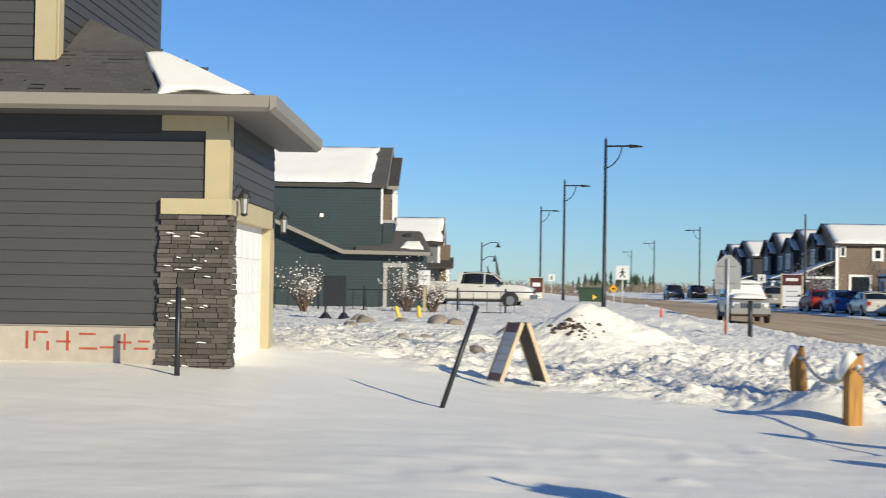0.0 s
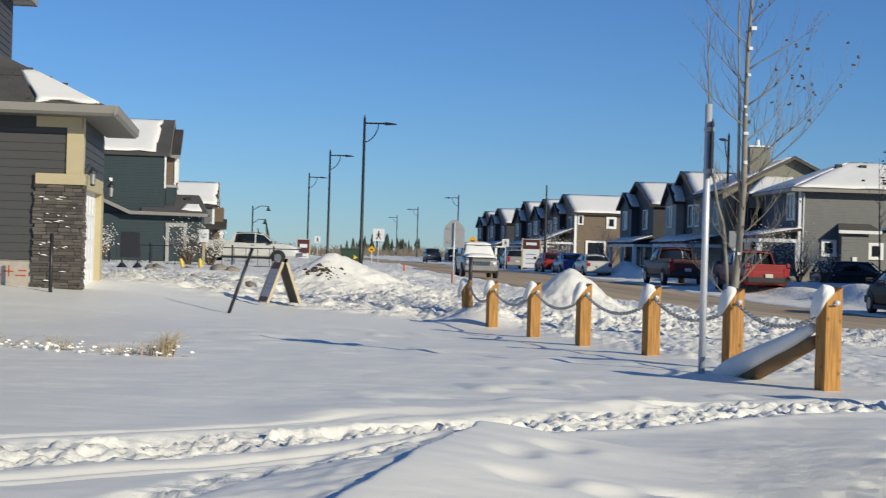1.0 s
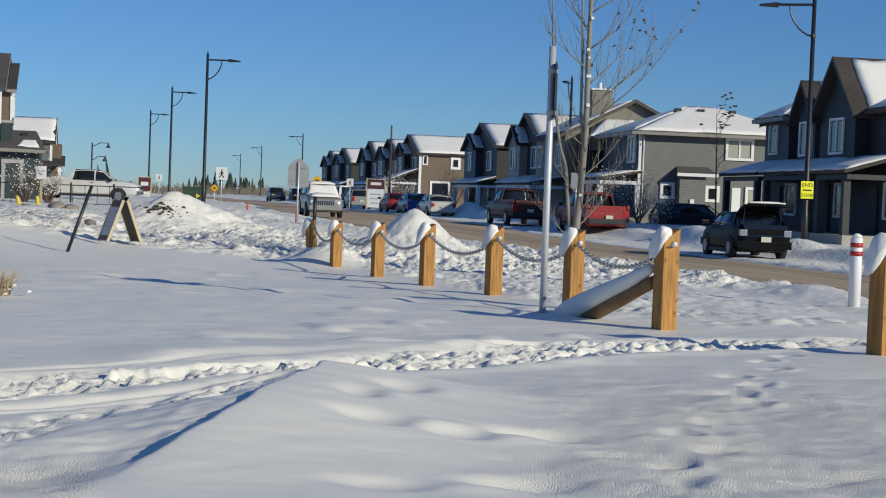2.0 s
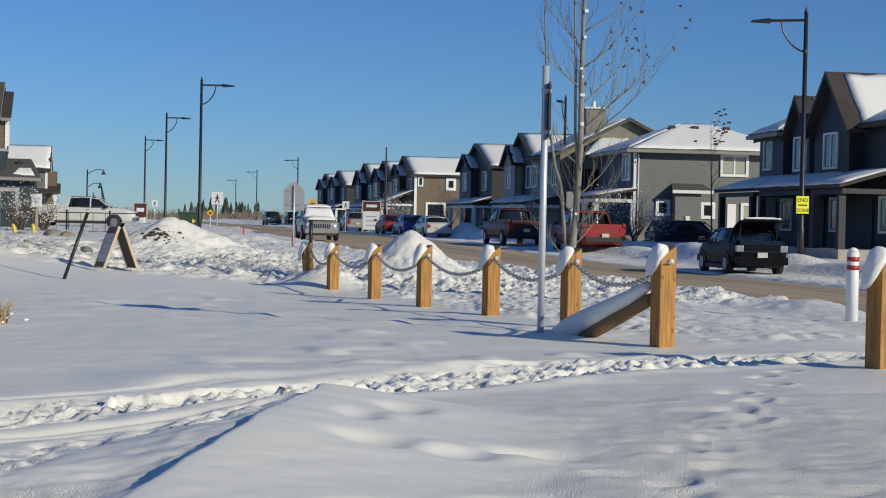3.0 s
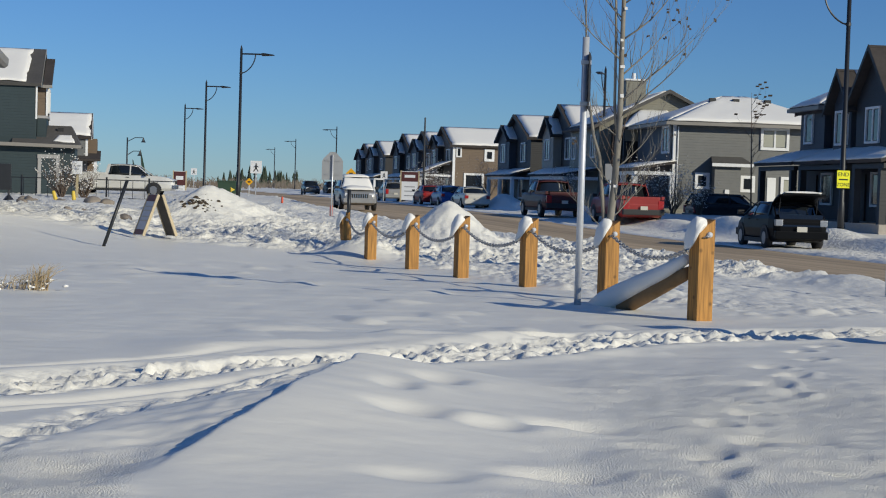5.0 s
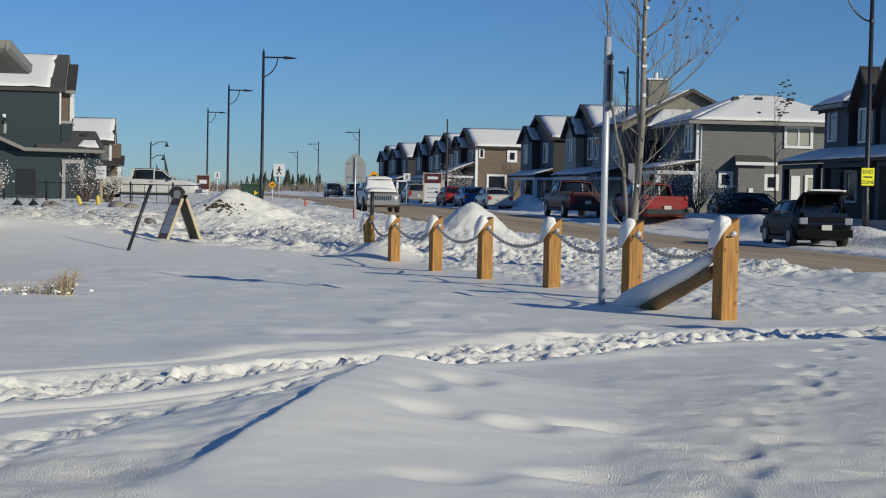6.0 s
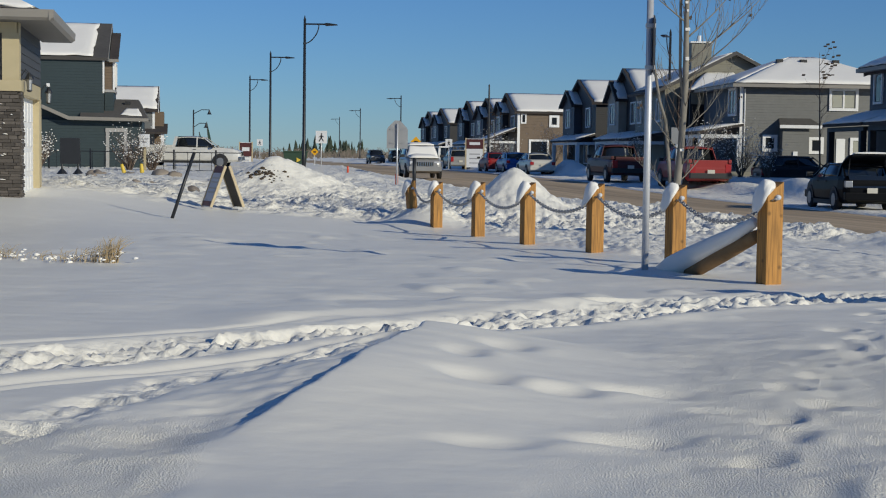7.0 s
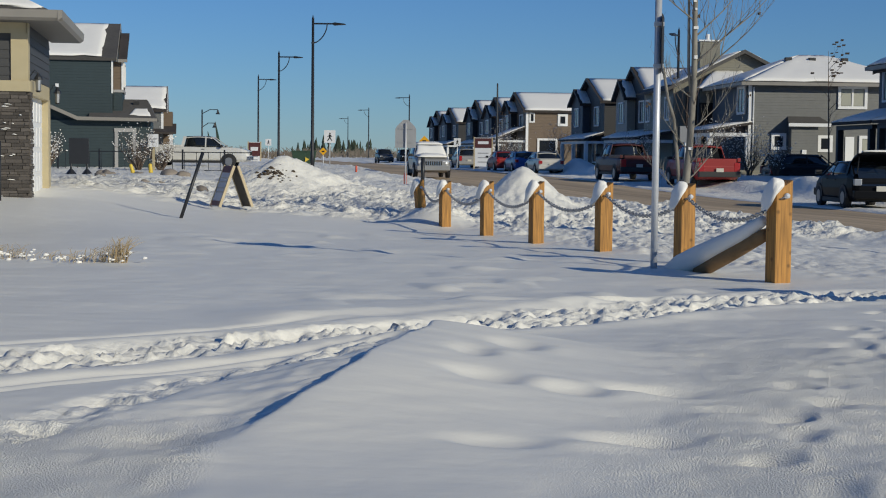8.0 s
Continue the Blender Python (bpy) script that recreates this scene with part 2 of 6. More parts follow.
P_RED = paint("red_car_paint", (0.28, 0.016, 0.013), 0.45)
P_DKRED = paint("maroon_car_paint", (0.07, 0.009, 0.009), 0.5)
P_GREY = paint("dark_grey_car_paint", (0.030, 0.031, 0.034))
P_SILVER = paint("silver_car_paint", (0.30, 0.30, 0.30))
P_BLUE = paint("blue_car_paint", (0.02, 0.09, 0.30))
P_WHITE = paint("white_car_paint", (0.62, 0.61, 0.58))
P_BEIGE = paint("champagne_car_paint", (0.58, 0.56, 0.50))
P_BLACK = mat("black_car_paint", (0.006, 0.0065, 0.008), 0.4, vary=0.12, scale=2.5, bump=0, spec=0.08)

# ---- building helpers ----
class Shape:
    """Collects vertices and faces of one mesh."""

    def __init__(self):
        self.v, self.f = [], []

    def add(self, verts, faces):
        n = len(self.v)
        self.v += [tuple(p) for p in verts]
        self.f += [tuple(i + n for i in f) for f in faces]
        return self

    def box(self, x0, x1, y0, y1, z0, z1):
        v = [(x, y, z) for z in (z0, z1) for y in (y0, y1) for x in (x0, x1)]
        return self.add(v, [(0, 2, 3, 1), (4, 5, 7, 6), (0, 1, 5, 4), (2, 6, 7, 3), (0, 4, 6, 2), (1, 3, 7, 5)])

    def obox(self, c, ax, ay, az):
        """A box round c with half-axes as vectors."""
        c, ax, ay, az = Vector(c), Vector(ax), Vector(ay), Vector(az)
        v = [c + ax * i + ay * j + az * k for k in (-1, 1) for j in (-1, 1) for i in (-1, 1)]
        return self.add(v, [(0, 2, 3, 1), (4, 5, 7, 6), (0, 1, 5, 4), (2, 6, 7, 3), (0, 4, 6, 2), (1, 3, 7, 5)])

    def prism(self, poly, shift):
        """A closed solid: the polygon and its copy moved by shift."""
        poly = [Vector(p) for p in poly]
        sh = Vector(shift)
        n = len(poly)
        v = poly + [p + sh for p in poly]
        f = [tuple(range(n))[::-1], tuple(range(n, 2 * n))]
        f += [(i, (i + 1) % n, n + (i + 1) % n, n + i) for i in range(n)]
        return self.add(v, f)

    def tube(self, path, radii, sides=8, cap=True):
        path = [Vector(p) for p in path]
        if not hasattr(radii, "__len__"):
            radii = [radii] * len(path)
        rings = []
        side = None
        for i, p in enumerate(path):
            d = (path[min(i + 1, len(path) - 1)] - path[max(i - 1, 0)]).normalized()
            if side is None:
                side = d.cross(Vector((0, 0, 1)) if abs(d.z) < 0.9 else Vector((1, 0, 0))).normalized()
            side = (side - d * side.dot(d)).normalized()
            up = d.cross(side)
            rings.append([p + (side * math.cos(2 * math.pi * k / sides) + up * math.sin(2 * math.pi * k / sides)) * radii[i] for k in range(sides)])
        v = [q for r in rings for q in r]
        f = []
        for i in range(len(path) - 1):
            for k in range(sides):
                a, b = i * sides + k, i * sides + (k + 1) % sides
                f.append((a, b, b + sides, a + sides))
        if cap:
            f.append(tuple(range(sides))[::-1])
            f.append(tuple(range(len(v) - sides, len(v))))
        return self.add(v, f)

    def mesh(self, name, smooth=False, bevel=0.0):
        me = bpy.data.meshes.new(name)
        me.from_pydata(self.v, [], self.f)
        bm = bmesh.new()
        bm.from_mesh(me)
        bmesh.ops.recalc_face_normals(bm, faces=bm.faces)
        if bevel:
            bmesh.ops.bevel(bm, geom=[e for e in bm.edges], offset=bevel, segments=2, affect="EDGES", profile=0.7)
        bm.to_mesh(me)
        bm.free()
        if smooth:
            me.polygons.foreach_set("use_smooth", [True] * len(me.polygons))
        return me


def part(name, shape, material, parent=None, label="", smooth=False, bevel=0.0, m=None):
    me = shape if isinstance(shape, bpy.types.Mesh) else shape.mesh(name, smooth, bevel)
    if not me.materials:
        me.materials.append(material)
    ob = new(name, me)
    if parent is not None:
        ob.parent = parent
    if m is not None:
        ob.matrix_basis = m
    if label:
        tagged(ob, label)
    return ob


def thing(name, m, label, category, group="", kind=""):
    ob = new(name)
    ob.empty_display_size = 0.2
    ob.matrix_basis = m
    return tagged(ob, label, category, group, kind)


def rnd(a, b):
    return random.uniform(a, b)


def vnoise(x, y, seed=0):
    """Smooth value noise on arrays, 0 to 1."""
    xi, yi = np.floor(x).astype(np.int64), np.floor(y).astype(np.int64)
    fx, fy = x - xi, y - yi
    fx, fy = fx * fx * (3 - 2 * fx), fy * fy * (3 - 2 * fy)

    def h(a, b):
        n = (a * 374761393 + b * 668265263 + seed * 974634777) & 0x7FFFFFFF
        n = ((n ^ (n >> 13)) * 1274126177) & 0x7FFFFFFF
        return ((n ^ (n >> 16)) & 0xFFFF) / 65535.0

    return (h(xi, yi) * (1 - fx) + h(xi + 1, yi) * fx) * (1 - fy) + (h(xi, yi + 1) * (1 - fx) + h(xi + 1, yi + 1) * fx) * fy


def fbm(x, y, octaves=4, seed=0):
    s, a, out = 1.0, 0.5, 0
    for k in range(octaves):
        out = out + a * (vnoise(x * s, y * s, seed + k * 17) - 0.5)
        s, a = s * 2.03, a * 0.5
    return out


def snow_sheet(p00, p10, p11, p01, thick=0.1, nu=14, nv=8, ragged=0.25, seed=1):
    """A bumpy blanket of snow on a four-cornered slope, with uneven edges."""
    p00, p10, p11, p01 = (Vector(p) for p in (p00, p10, p11, p01))
    up = (p10 - p00).cross(p01 - p00).normalized()
    if up.z < 0:
        up = -up
    lu, lv = (p10 - p00).length, (p01 - p00).length
    s = Shape()
    top, bot = [], []
    for j in range(nv + 1):
        for i in range(nu + 1):
            u, v = i / nu, j / nv
            e = noise.noise(Vector((u * lu * 1.3 + seed * 7.3, v * lv * 1.3, seed * 3.1))) * ragged
            e2 = noise.noise(Vector((u * lu * 1.3, v * lv * 1.3 + seed * 5.7, seed * 1.7))) * ragged
            uu = min(max(u + (e / max(lu, 0.1) if i in (0, nu) else 0), 0), 1)
            vv = min(max(v + (e2 / max(lv, 0.1) if j in (0, nv) else 0), 0), 1)
            p = p00.lerp(p10, uu).lerp(p01.lerp(p11, uu), vv)
            rim = min(i, nu - i, 1.5) / 1.5 * min(j, nv - j, 1.5) / 1.5
            t = thick * (0.35 + 0.65 * rim) * (1 + 0.3 * noise.noise(Vector((u * lu, v * lv, seed))))
            top.append(p + up * t)
            bot.append(p + up * 0.004)
    n = (nu + 1) * (nv + 1)
    f = []
    for j in range(nv):
        for i in range(nu):
            a = j * (nu + 1) + i
            f.append((a, a + 1, a + nu + 2, a + nu + 1))
            f.append((n + a, n + a + nu + 1, n + a + nu + 2, n + a + 1))
    rim = [i for i in range(nu + 1)] + [j * (nu + 1) + nu for j in range(1, nv + 1)] + [nv * (nu + 1) + i for i in range(nu - 1, -1, -1)] + [j * (nu + 1) for j in range(nv - 1, 0, -1)]
    for a, b in zip(rim, rim[1:] + rim[:1]):
        f.append((a, n + a, n + b, b))
    return s.add(top + bot, f)


def text_mesh(body, size, align="CENTER"):
    """Letters of the built-in font as a flat mesh in the local x-y plane."""
    cu = bpy.data.curves.new("letters", "FONT")
    cu.body, cu.size, cu.align_x, cu.align_y = body, size, align, "CENTER"
    cu.extrude = 0.002
    ob = new("letters", cu)
    dg = bpy.context.evaluated_depsgraph_get()
    me = bpy.data.meshes.new_from_object(ob.evaluated_get(dg))
    bpy.data.objects.remove(ob)
    me.materials.clear()
    return me

# ---- ground, road ----
NEAR_Y = [0, 31, 37, 50, 65, 80, 130, 200, 300, 600]
NEAR_X = [11.5, 7.5, 6.1, 2.5, -3.5, -8.0, -19, -36, -62, -140]
FAR_Y = [0, 31, 41, 50, 60, 68, 88, 100, 132, 200, 300, 600]
FAR_X = [15.0, 12.0, 10.2, 8.3, 5.6, 3.7, 0.2, -2.0, -9.2, -25, -49, -125]


def road_edges(y):
    return np.interp(y, NEAR_Y, NEAR_X), np.interp(y, FAR_Y, FAR_X)


def smooth(a, b, x):
    t = np.clip((x - a) / (b - a), 0, 1)
    return t * t * (3 - 2 * t)


def bump(x, y, cx, cy, rx, ry, h, p=1.0):
    return h * np.exp(-(((x - cx) / rx) ** 2 + ((y - cy) / ry) ** 2) ** p)


def seg_dist(x, y, pts):
    """Distance to a chain of points, and which side: positive to its left."""
    best = np.full(np.shape(x), 1e9)
    side = np.zeros(np.shape(x))
    along = np.zeros(np.shape(x))
    acc = 0.0
    for (ax, ay), (bx, by) in zip(pts[:-1], pts[1:]):
        dx, dy = bx - ax, by - ay
        L = math.hypot(dx, dy)
        t = np.clip(((x - ax) * dx + (y - ay) * dy) / (L * L), 0, 1)
        d = np.hypot(x - ax - t * dx, y - ay - t * dy)
        s = (dx * (y - ay) - dy * (x - ax)) / L
        near = d < best
        best, side, along = np.where(near, d, best), np.where(near, s, side), np.where(near, acc + t * L, along)
        acc += L
    return best, side, along


RIDGE_LINE = np.polyfit((6.1, 6.95, 7.75, 8.55, 9.4, 10.5), (-1.60, -1.38, -1.14, -0.98, -0.87, -0.71), 3)
TRACK = [(-8.0, 5.6), (-2.95, 9.75), (-1.9, 10.7), (-1.1, 11.75), (-0.3, 12.45), (0.5, 13.1), (1.6, 14.1), (2.8, 14.7), (4.5, 15.6), (7.5, 16.8)]
TRACK2 = [(-2.75, 6.6), (-2.35, 7.8), (-2.0, 8.75), (-1.62, 9.25), (-1.2, 9.9)]
PRINTS = [(3.2, 13.9), (2.75, 12.75), (2.5, 11.75), (2.28, 11.0), (1.95, 10.15), (1.74, 9.4), (1.42, 8.5), (1.36, 7.8), (1.2, 7.1), (1.05, 6.2)]


def road_z(y):
    """The street climbs a little beyond the first houses."""
    return 0.30 * smooth(52, 80, y)


def churned(x, y):
    """How much the snow is broken up: 0 untouched, 1 ploughed or trampled."""
    xn, xf = road_edges(y)
    right = x > xf
    edge = 32.4 - 0.35 * (x + 2.7) + 1.2 * fbm(x * 0.6, y * 0.6, 3, 8)
    c = smooth(-0.4, 1.6, y - edge) * smooth(0.3, -0.3, x - (1.0 - 0.12 * (y - 30)) - 6)
    strip = smooth(-0.2, 0.9, x - (2.6 - 0.30 * (y - 17))) * smooth(17, 20, y)
    c = np.maximum(c, (0.55 - 0.30 * smooth(2.6, 4.2, x)) * strip * (x < xn))
    c = np.maximum(c, 0.75 * right * smooth(6.0, 3.4, x - xf) * smooth(-0.1, 0.5, x - xf))
    return c * smooth(200, 90, y) * (1 - 0.8 * bump(x, y, -0.55, 37.0, 1.2, 2.2, 1.0)) * (1 - 0.7 * bump(x, y, -7.2, 42.0, 1.4, 1.6, 1.0))


def grainy(x, y):
    """Where coarse frost crystals cover the crust in front: 0 smooth, 1 granular."""
    w = 0.25 * fbm(x * 0.8, y * 0.8, 3, 101)
    g = smooth(-0.25, 0.9, x - 0.12 - 0.10 * (y - 7.2) + 2.2 * w) * smooth(13.5, 9.5, y)
    g = np.maximum(g, smooth(-1.35, -1.6, x + w) * smooth(7.9, 7.2, y + 2 * w))
    return np.maximum(g, 0.7 * smooth(7.0, 6.6, y + w) * smooth(-0.3, 0.6, x))


def trodden(x, y):
    d = seg_dist(x, y, TRACK)[0]
    return np.maximum(smooth(0.66, 0.4, d + 0.22 * fbm(x * 2, y * 2, 2, 43)), smooth(0.3, 0.1, seg_dist(x, y, TRACK2)[0]))


def ground_height(x, y):
    x, y = np.asarray(x, float), np.asarray(y, float)
    xn, xf = road_edges(y)
    z = 0.25 + 0.25 * smooth(-6, -13, x) * smooth(20, 32, y) + 0.15 * smooth(33, 45, y)
    z = z - 0.22 * smooth(17, 32, y) * smooth(-7, -2, x)
    right = x > xf
    verge = 0.05 + 0.25 * smooth(2.6, 4.0, x - xf)
    z = np.where(right, verge + road_z(y), z)
    z = z - 0.16 * smooth(-5.5, -1.0, x - xn) * smooth(75, 50, y) * ~right
    z = z + 0.17 * smooth(-6, -10.5, x) * smooth(24, 30.5, y) * smooth(44, 36, y)
    # long swells and wind-packed ripples of the open field
    z = z + 0.10 * fbm(x * 0.16, y * 0.10, 3, 3) + 0.045 * fbm(x * 0.55 + y * 0.12, y * 0.9, 3, 5) + 0.022 * fbm(x * 1.3 + y * 0.5, y * 2.8, 3, 7)
    open_field = smooth(11.8, 13.5, y) * smooth(31, 26, y)
    scour = np.clip(vnoise(x * 2.1 + 0.6 * y, y * 2.1, 131) - 0.58, 0, 1) * smooth(-0.10, 0.10, fbm(x * 0.25, y * 0.16, 2, 133))
    z = z + open_field * (0.10 * scour + 0.016 * fbm(x * 3.5 + y, y * 5, 3, 135))
    z = z + 0.018 * np.clip(x - 0.5, 0, 5) * smooth(17, 13, y)
    # low drift with a sunlit front behind the track
    d, s, a = seg_dist(x, y, [(-2.6, 11.9), (-1.7, 12.75), (-0.6, 13.4), (0.3, 13.9)])
    z = z + 0.055 * np.exp(-(d / np.where(s > 0, 0.7, 0.22)) ** 2) * smooth(0.0, 0.7, a)
    # churned snow beyond the field and along the road
    rough = churned(x, y) * (1 - 0.55 * smooth(43, 50, y)) * np.where(right, 0.55, 1.0)
    lumps = np.abs(fbm(x * 0.8, y * 0.8, 2, 11)) * 0.34 + np.abs(fbm(x * 2.2, y * 2.2, 3, 21)) * 0.36 + np.abs(fbm(x * 5, y * 5, 2, 23)) * 0.30
    lumps = lumps + np.clip(vnoise(x * 3.6, y * 3.6, 25) - 0.62, 0, 1) * 0.26 - np.clip(vnoise(x * 2.7, y * 2.3, 27) - 0.66, 0, 1) * 0.30
    z = z + rough * (lumps - 0.06)
    # ploughed banks and heaps
    z = z + bump(x, y, -7.4, 42.5, 1.3, 1.5, 0.98, 0.75) + bump(x, y, -6.2, 43.5, 1.2, 1.4, 0.30)
    z = z + bump(x, y, -0.55, 37.5, 1.1, 1.8, 1.22, 0.75)
    z = z + bump(x, y, -8.0, 66, 1.6, 2.0, 0.30) + bump(x, y, -3.9, 44, 1.8, 3, 0.12) + bump(x, y, -2.35, 33.2, 0.75, 1.2, 0.42) + bump(x, y, -4.6, 37.5, 1.5, 1.6, 0.28, 0.8) + bump(x, y, -3.3, 35.3, 1.0, 1.0, 0.20)
    z = z + bump(x, y, -10.5, 55, 2.5, 3, 0.12) + bump(x, y, -13.0, 48, 2.5, 3, 0.15) + bump(x, y, 7.6, 28.5, 1.4, 1.6, 0.16) + bump(x, y, 5.8, 32.0, 1.3, 1.8, 0.16)
    wave = fbm(y * 0.35, y * 0 + 3, 3, 31)
    near_bank = np.exp(-((x - xn + 0.9) / 0.75) ** 2) * smooth(120, 70, y) * 0.10 * (1 + 2 * wave)
    far_bank = np.exp(-((x - xf - 4.2) / 0.9) ** 2) * smooth(170, 110, y) * np.clip(0.32 + 1.8 * fbm(y * 0.22, y * 0 + 9, 3, 33), 0.05, 1.0)
    z = z + np.clip(near_bank, 0, 1) + far_bank
    # wind-cut drift: a long sunlit back, a small undercut lip, a shaded trough beyond it
    yy = np.clip(y, 5.8, 11.2)
    s = (np.polyval(RIDGE_LINE, yy) - x + 0.10 * fbm(y * 1.7, y * 0 + 4, 4, 39)) * 0.98
    d = np.abs(s)
    on = smooth(5.6, 6.6, y) * smooth(10.75, 10.25, y)
    crest = 0.24 * smooth(6.0, 8.6, y)
    lip = (0.060 + 0.08 * fbm(y * 1.6, y * 0 + 2, 3, 35) + 0.07 * fbm(y * 7, s * 5, 3, 37)) * smooth(6.75, 7.5, y)
    z = z + np.where(s > 0, (crest - lip * smooth(0.0, 0.05, s)) * np.exp(-(d / 0.75) ** 1.6), crest * np.exp(-(d / 1.15) ** 1.4)) * on
    z = z - 0.05 * np.exp(-((s - 0.42) / 0.28) ** 2) * smooth(6.4, 7.0, y) * smooth(8.6, 7.4, y)
    for cx, cy, rx, ry, dep in ((-0.16, 9.75, 0.20, 0.22, 0.035), (-0.42, 9.2, 0.16, 0.22, 0.03), (-0.30, 8.45, 0.28, 0.20, 0.05), (0.16, 8.35, 0.26, 0.16, 0.045), (0.62, 8.55, 0.34, 0.15, 0.06), (0.95, 10.3, 0.5, 0.2, 0.03), (0.5, 7.2, 0.35, 0.15, 0.05), (-0.2, 7.0, 0.3, 0.12, 0.03), (1.9, 7.5, 0.3, 0.14, 0.05)):
        u, v = (x - cx) / rx / 0.8, (y - cy) / ry / 0.8
        z = z - dep * np.exp(-(u * u + v * v) ** 1.4) + 0.4 * dep * np.exp(-((u - 1.5) ** 2 + v * v))
    # trampled way: long parallel ruts on one side, broken crumbs on the other
    d, s, a = seg_dist(x, y, TRACK)
    calm = 1 - np.exp(-((x - np.polyval(RIDGE_LINE, yy)) / 0.22) ** 2) * on
    band = smooth(0.62, 0.34, d + 0.22 * fbm(x * 2, y * 2, 2, 43)) * calm
    crumb = smooth(9.2, 11.2, a)
    ruts = np.clip(fbm(a * 0.45, s * 7.5, 2, 49), -0.10, 0.12) * 0.26 + np.clip(fbm(a * 0.9, s * 16, 2, 50), -0.1, 0.1) * 0.10
    clods = np.abs(fbm(x * 5.5, y * 6.5, 3, 45)) * 0.19 + np.clip(vnoise(x * 10, y * 11, 46) - 0.58, 0, 1) * 0.11
    holes = np.clip(vnoise(a * 2.6, s * 3.4 + 9, 44) - 0.64, 0, 1) * 0.20
    fine = np.clip(vnoise(x * 15, y * 17, 48) - 0.60, 0, 1) * 0.06
    z = z - 0.045 * band + band * (ruts * (1 - 0.6 * crumb) + clods * (0.50 + 0.50 * crumb) + (2.6 - crumb) * fine - holes) + 0.022 * np.exp(-((d - 0.66) / 0.14) ** 2) * calm
    for off in (-1.02, -0.84, 0.78, 0.95):
        z = z - 0.024 * np.exp(-((s - off - 0.08 * fbm(a * 0.6, a * 0 + off * 9, 2, 55)) / 0.05) ** 2) * smooth(9.6, 8.6, a) * smooth(0.0, 2.0, a) * calm
    # single file of prints beside the drift
    d, s, a = seg_dist(x, y, TRACK2)
    band = smooth(0.26, 0.08, d + 0.1 * fbm(x * 3, y * 3, 2, 57)) * calm
    z = z + band * (np.abs(fbm(x * 5, y * 6, 3, 47)) * 0.16 - 0.03) - 0.05 * band * smooth(0.6, 0.75, vnoise(a * 4.2, s * 4, 59))
    # wind-nibbled crust in front
    g = grainy(x, y)
    z = z + g * (0.085 * fbm(x * 1.7 - y * 1.0, y * 2.1 + x * 1.0, 3, 73) + 0.030 * fbm(x * 6, y * 8, 3, 93) - 0.11 * np.clip(vnoise(x * 1.5 + 0.5 * y, y * 2.6, 91) - 0.66, 0, 1))
    # line of foot prints, drifted full on one side
    d, s, a = seg_dist(x + 0.16 * fbm(x * 3, y * 3, 2, 81), y + 0.2 * fbm(x * 3, y * 3, 2, 83), PRINTS)
    k = np.floor(a / 0.56)
    ca = (k + 0.5) * 0.56 + 0.12 * np.sin(k * 12.9)
    off = np.where(k % 2 == 0, 0.09, -0.09) + 0.08 * np.sin(k * 7.7)
    q = ((a - ca) / (0.15 + 0.05 * np.sin(k * 5.3))) ** 2 + ((s - off) / 0.11) ** 2
    z = z - (0.032 + 0.014 * np.sin(k * 3.1)) * np.exp(-q ** 1.5) * (d < 0.6) + 0.010 * np.exp(-(np.sqrt(q) - 1.6) ** 2 / 0.15) * (d < 0.6) * (s > off)
    # second worn path that runs beside the posts to the street
    d, s, a = seg_dist(x, y, [(3.4, 17.5), (5.6, 19.5), (9.0, 21.5)])
    z = z + smooth(0.5, 0.2, d) * (np.abs(fbm(x * 4, y * 3, 3, 51)) * 0.16 - 0.02)
    # bed of the road
    bed = smooth(-0.35, 0.15, x - xn) * smooth(0.35, -0.15, x - xf)
    z = z * (1 - bed) + (road_z(y) - 0.12) * bed
    return z


def steps(*spans):
    out = []
    for a, b, d in spans:
        out += list(np.arange(a, b, d))
    return np.array(out)


gx = np.concatenate([-np.geomspace(3000, 60, 22), steps((-55, -24, 0.6), (-24, -9, 0.15), (-9, -4, 0.08), (-4, -2.6, 0.04), (-2.6, 3.2, 0.026), (3.2, 5, 0.05), (5, 9, 0.09), (9, 24, 0.2), (24, 60, 1.0)), np.geomspace(62, 3000, 22)])
gy = np.concatenate([-np.geomspace(3000, 8, 14), steps((-6, 5, 0.8), (5, 6.4, 0.1), (6.4, 15.4, 0.028), (15.4, 20, 0.07), (20, 30, 0.14), (30, 46, 0.10), (46, 92, 0.26), (92, 170, 0.8)), np.geomspace(172, 3000, 26)])
GX, GY = np.meshgrid(gx, gy)
GZ = ground_height(GX, GY)
nx, ny = len(gx), len(gy)
gm = bpy.data.meshes.new("ground")
gm.vertices.add(nx * ny)
gm.vertices.foreach_set("co", np.stack([GX, GY, GZ], -1).astype(np.float32).ravel())
idx = np.arange(nx * ny).reshape(ny, nx)
quads = np.stack([idx[:-1, :-1], idx[:-1, 1:], idx[1:, 1:], idx[1:, :-1]], -1).reshape(-1, 4)
gm.loops.add(quads.size)
gm.loops.foreach_set("vertex_index", quads.ravel().astype(np.int32))
gm.polygons.add(len(quads))
gm.polygons.foreach_set("loop_start", (np.arange(len(quads)) * 4).astype(np.int32))
gm.polygons.foreach_set("use_smooth", [True] * len(quads))
gm.update(calc_edges=True)
for label_, field in (("churn", np.maximum(churned(GX, GY) * (0.45 + 0.8 * vnoise(GX * 0.8, GY * 0.8, 141)), 0.42 * trodden(GX, GY))), ("grain", grainy(GX, GY))):
    at = gm.attributes.new(label_, "FLOAT", "POINT")
    at.data.foreach_set("value", field.astype(np.float32).ravel())
gm.materials.append(SNOW)
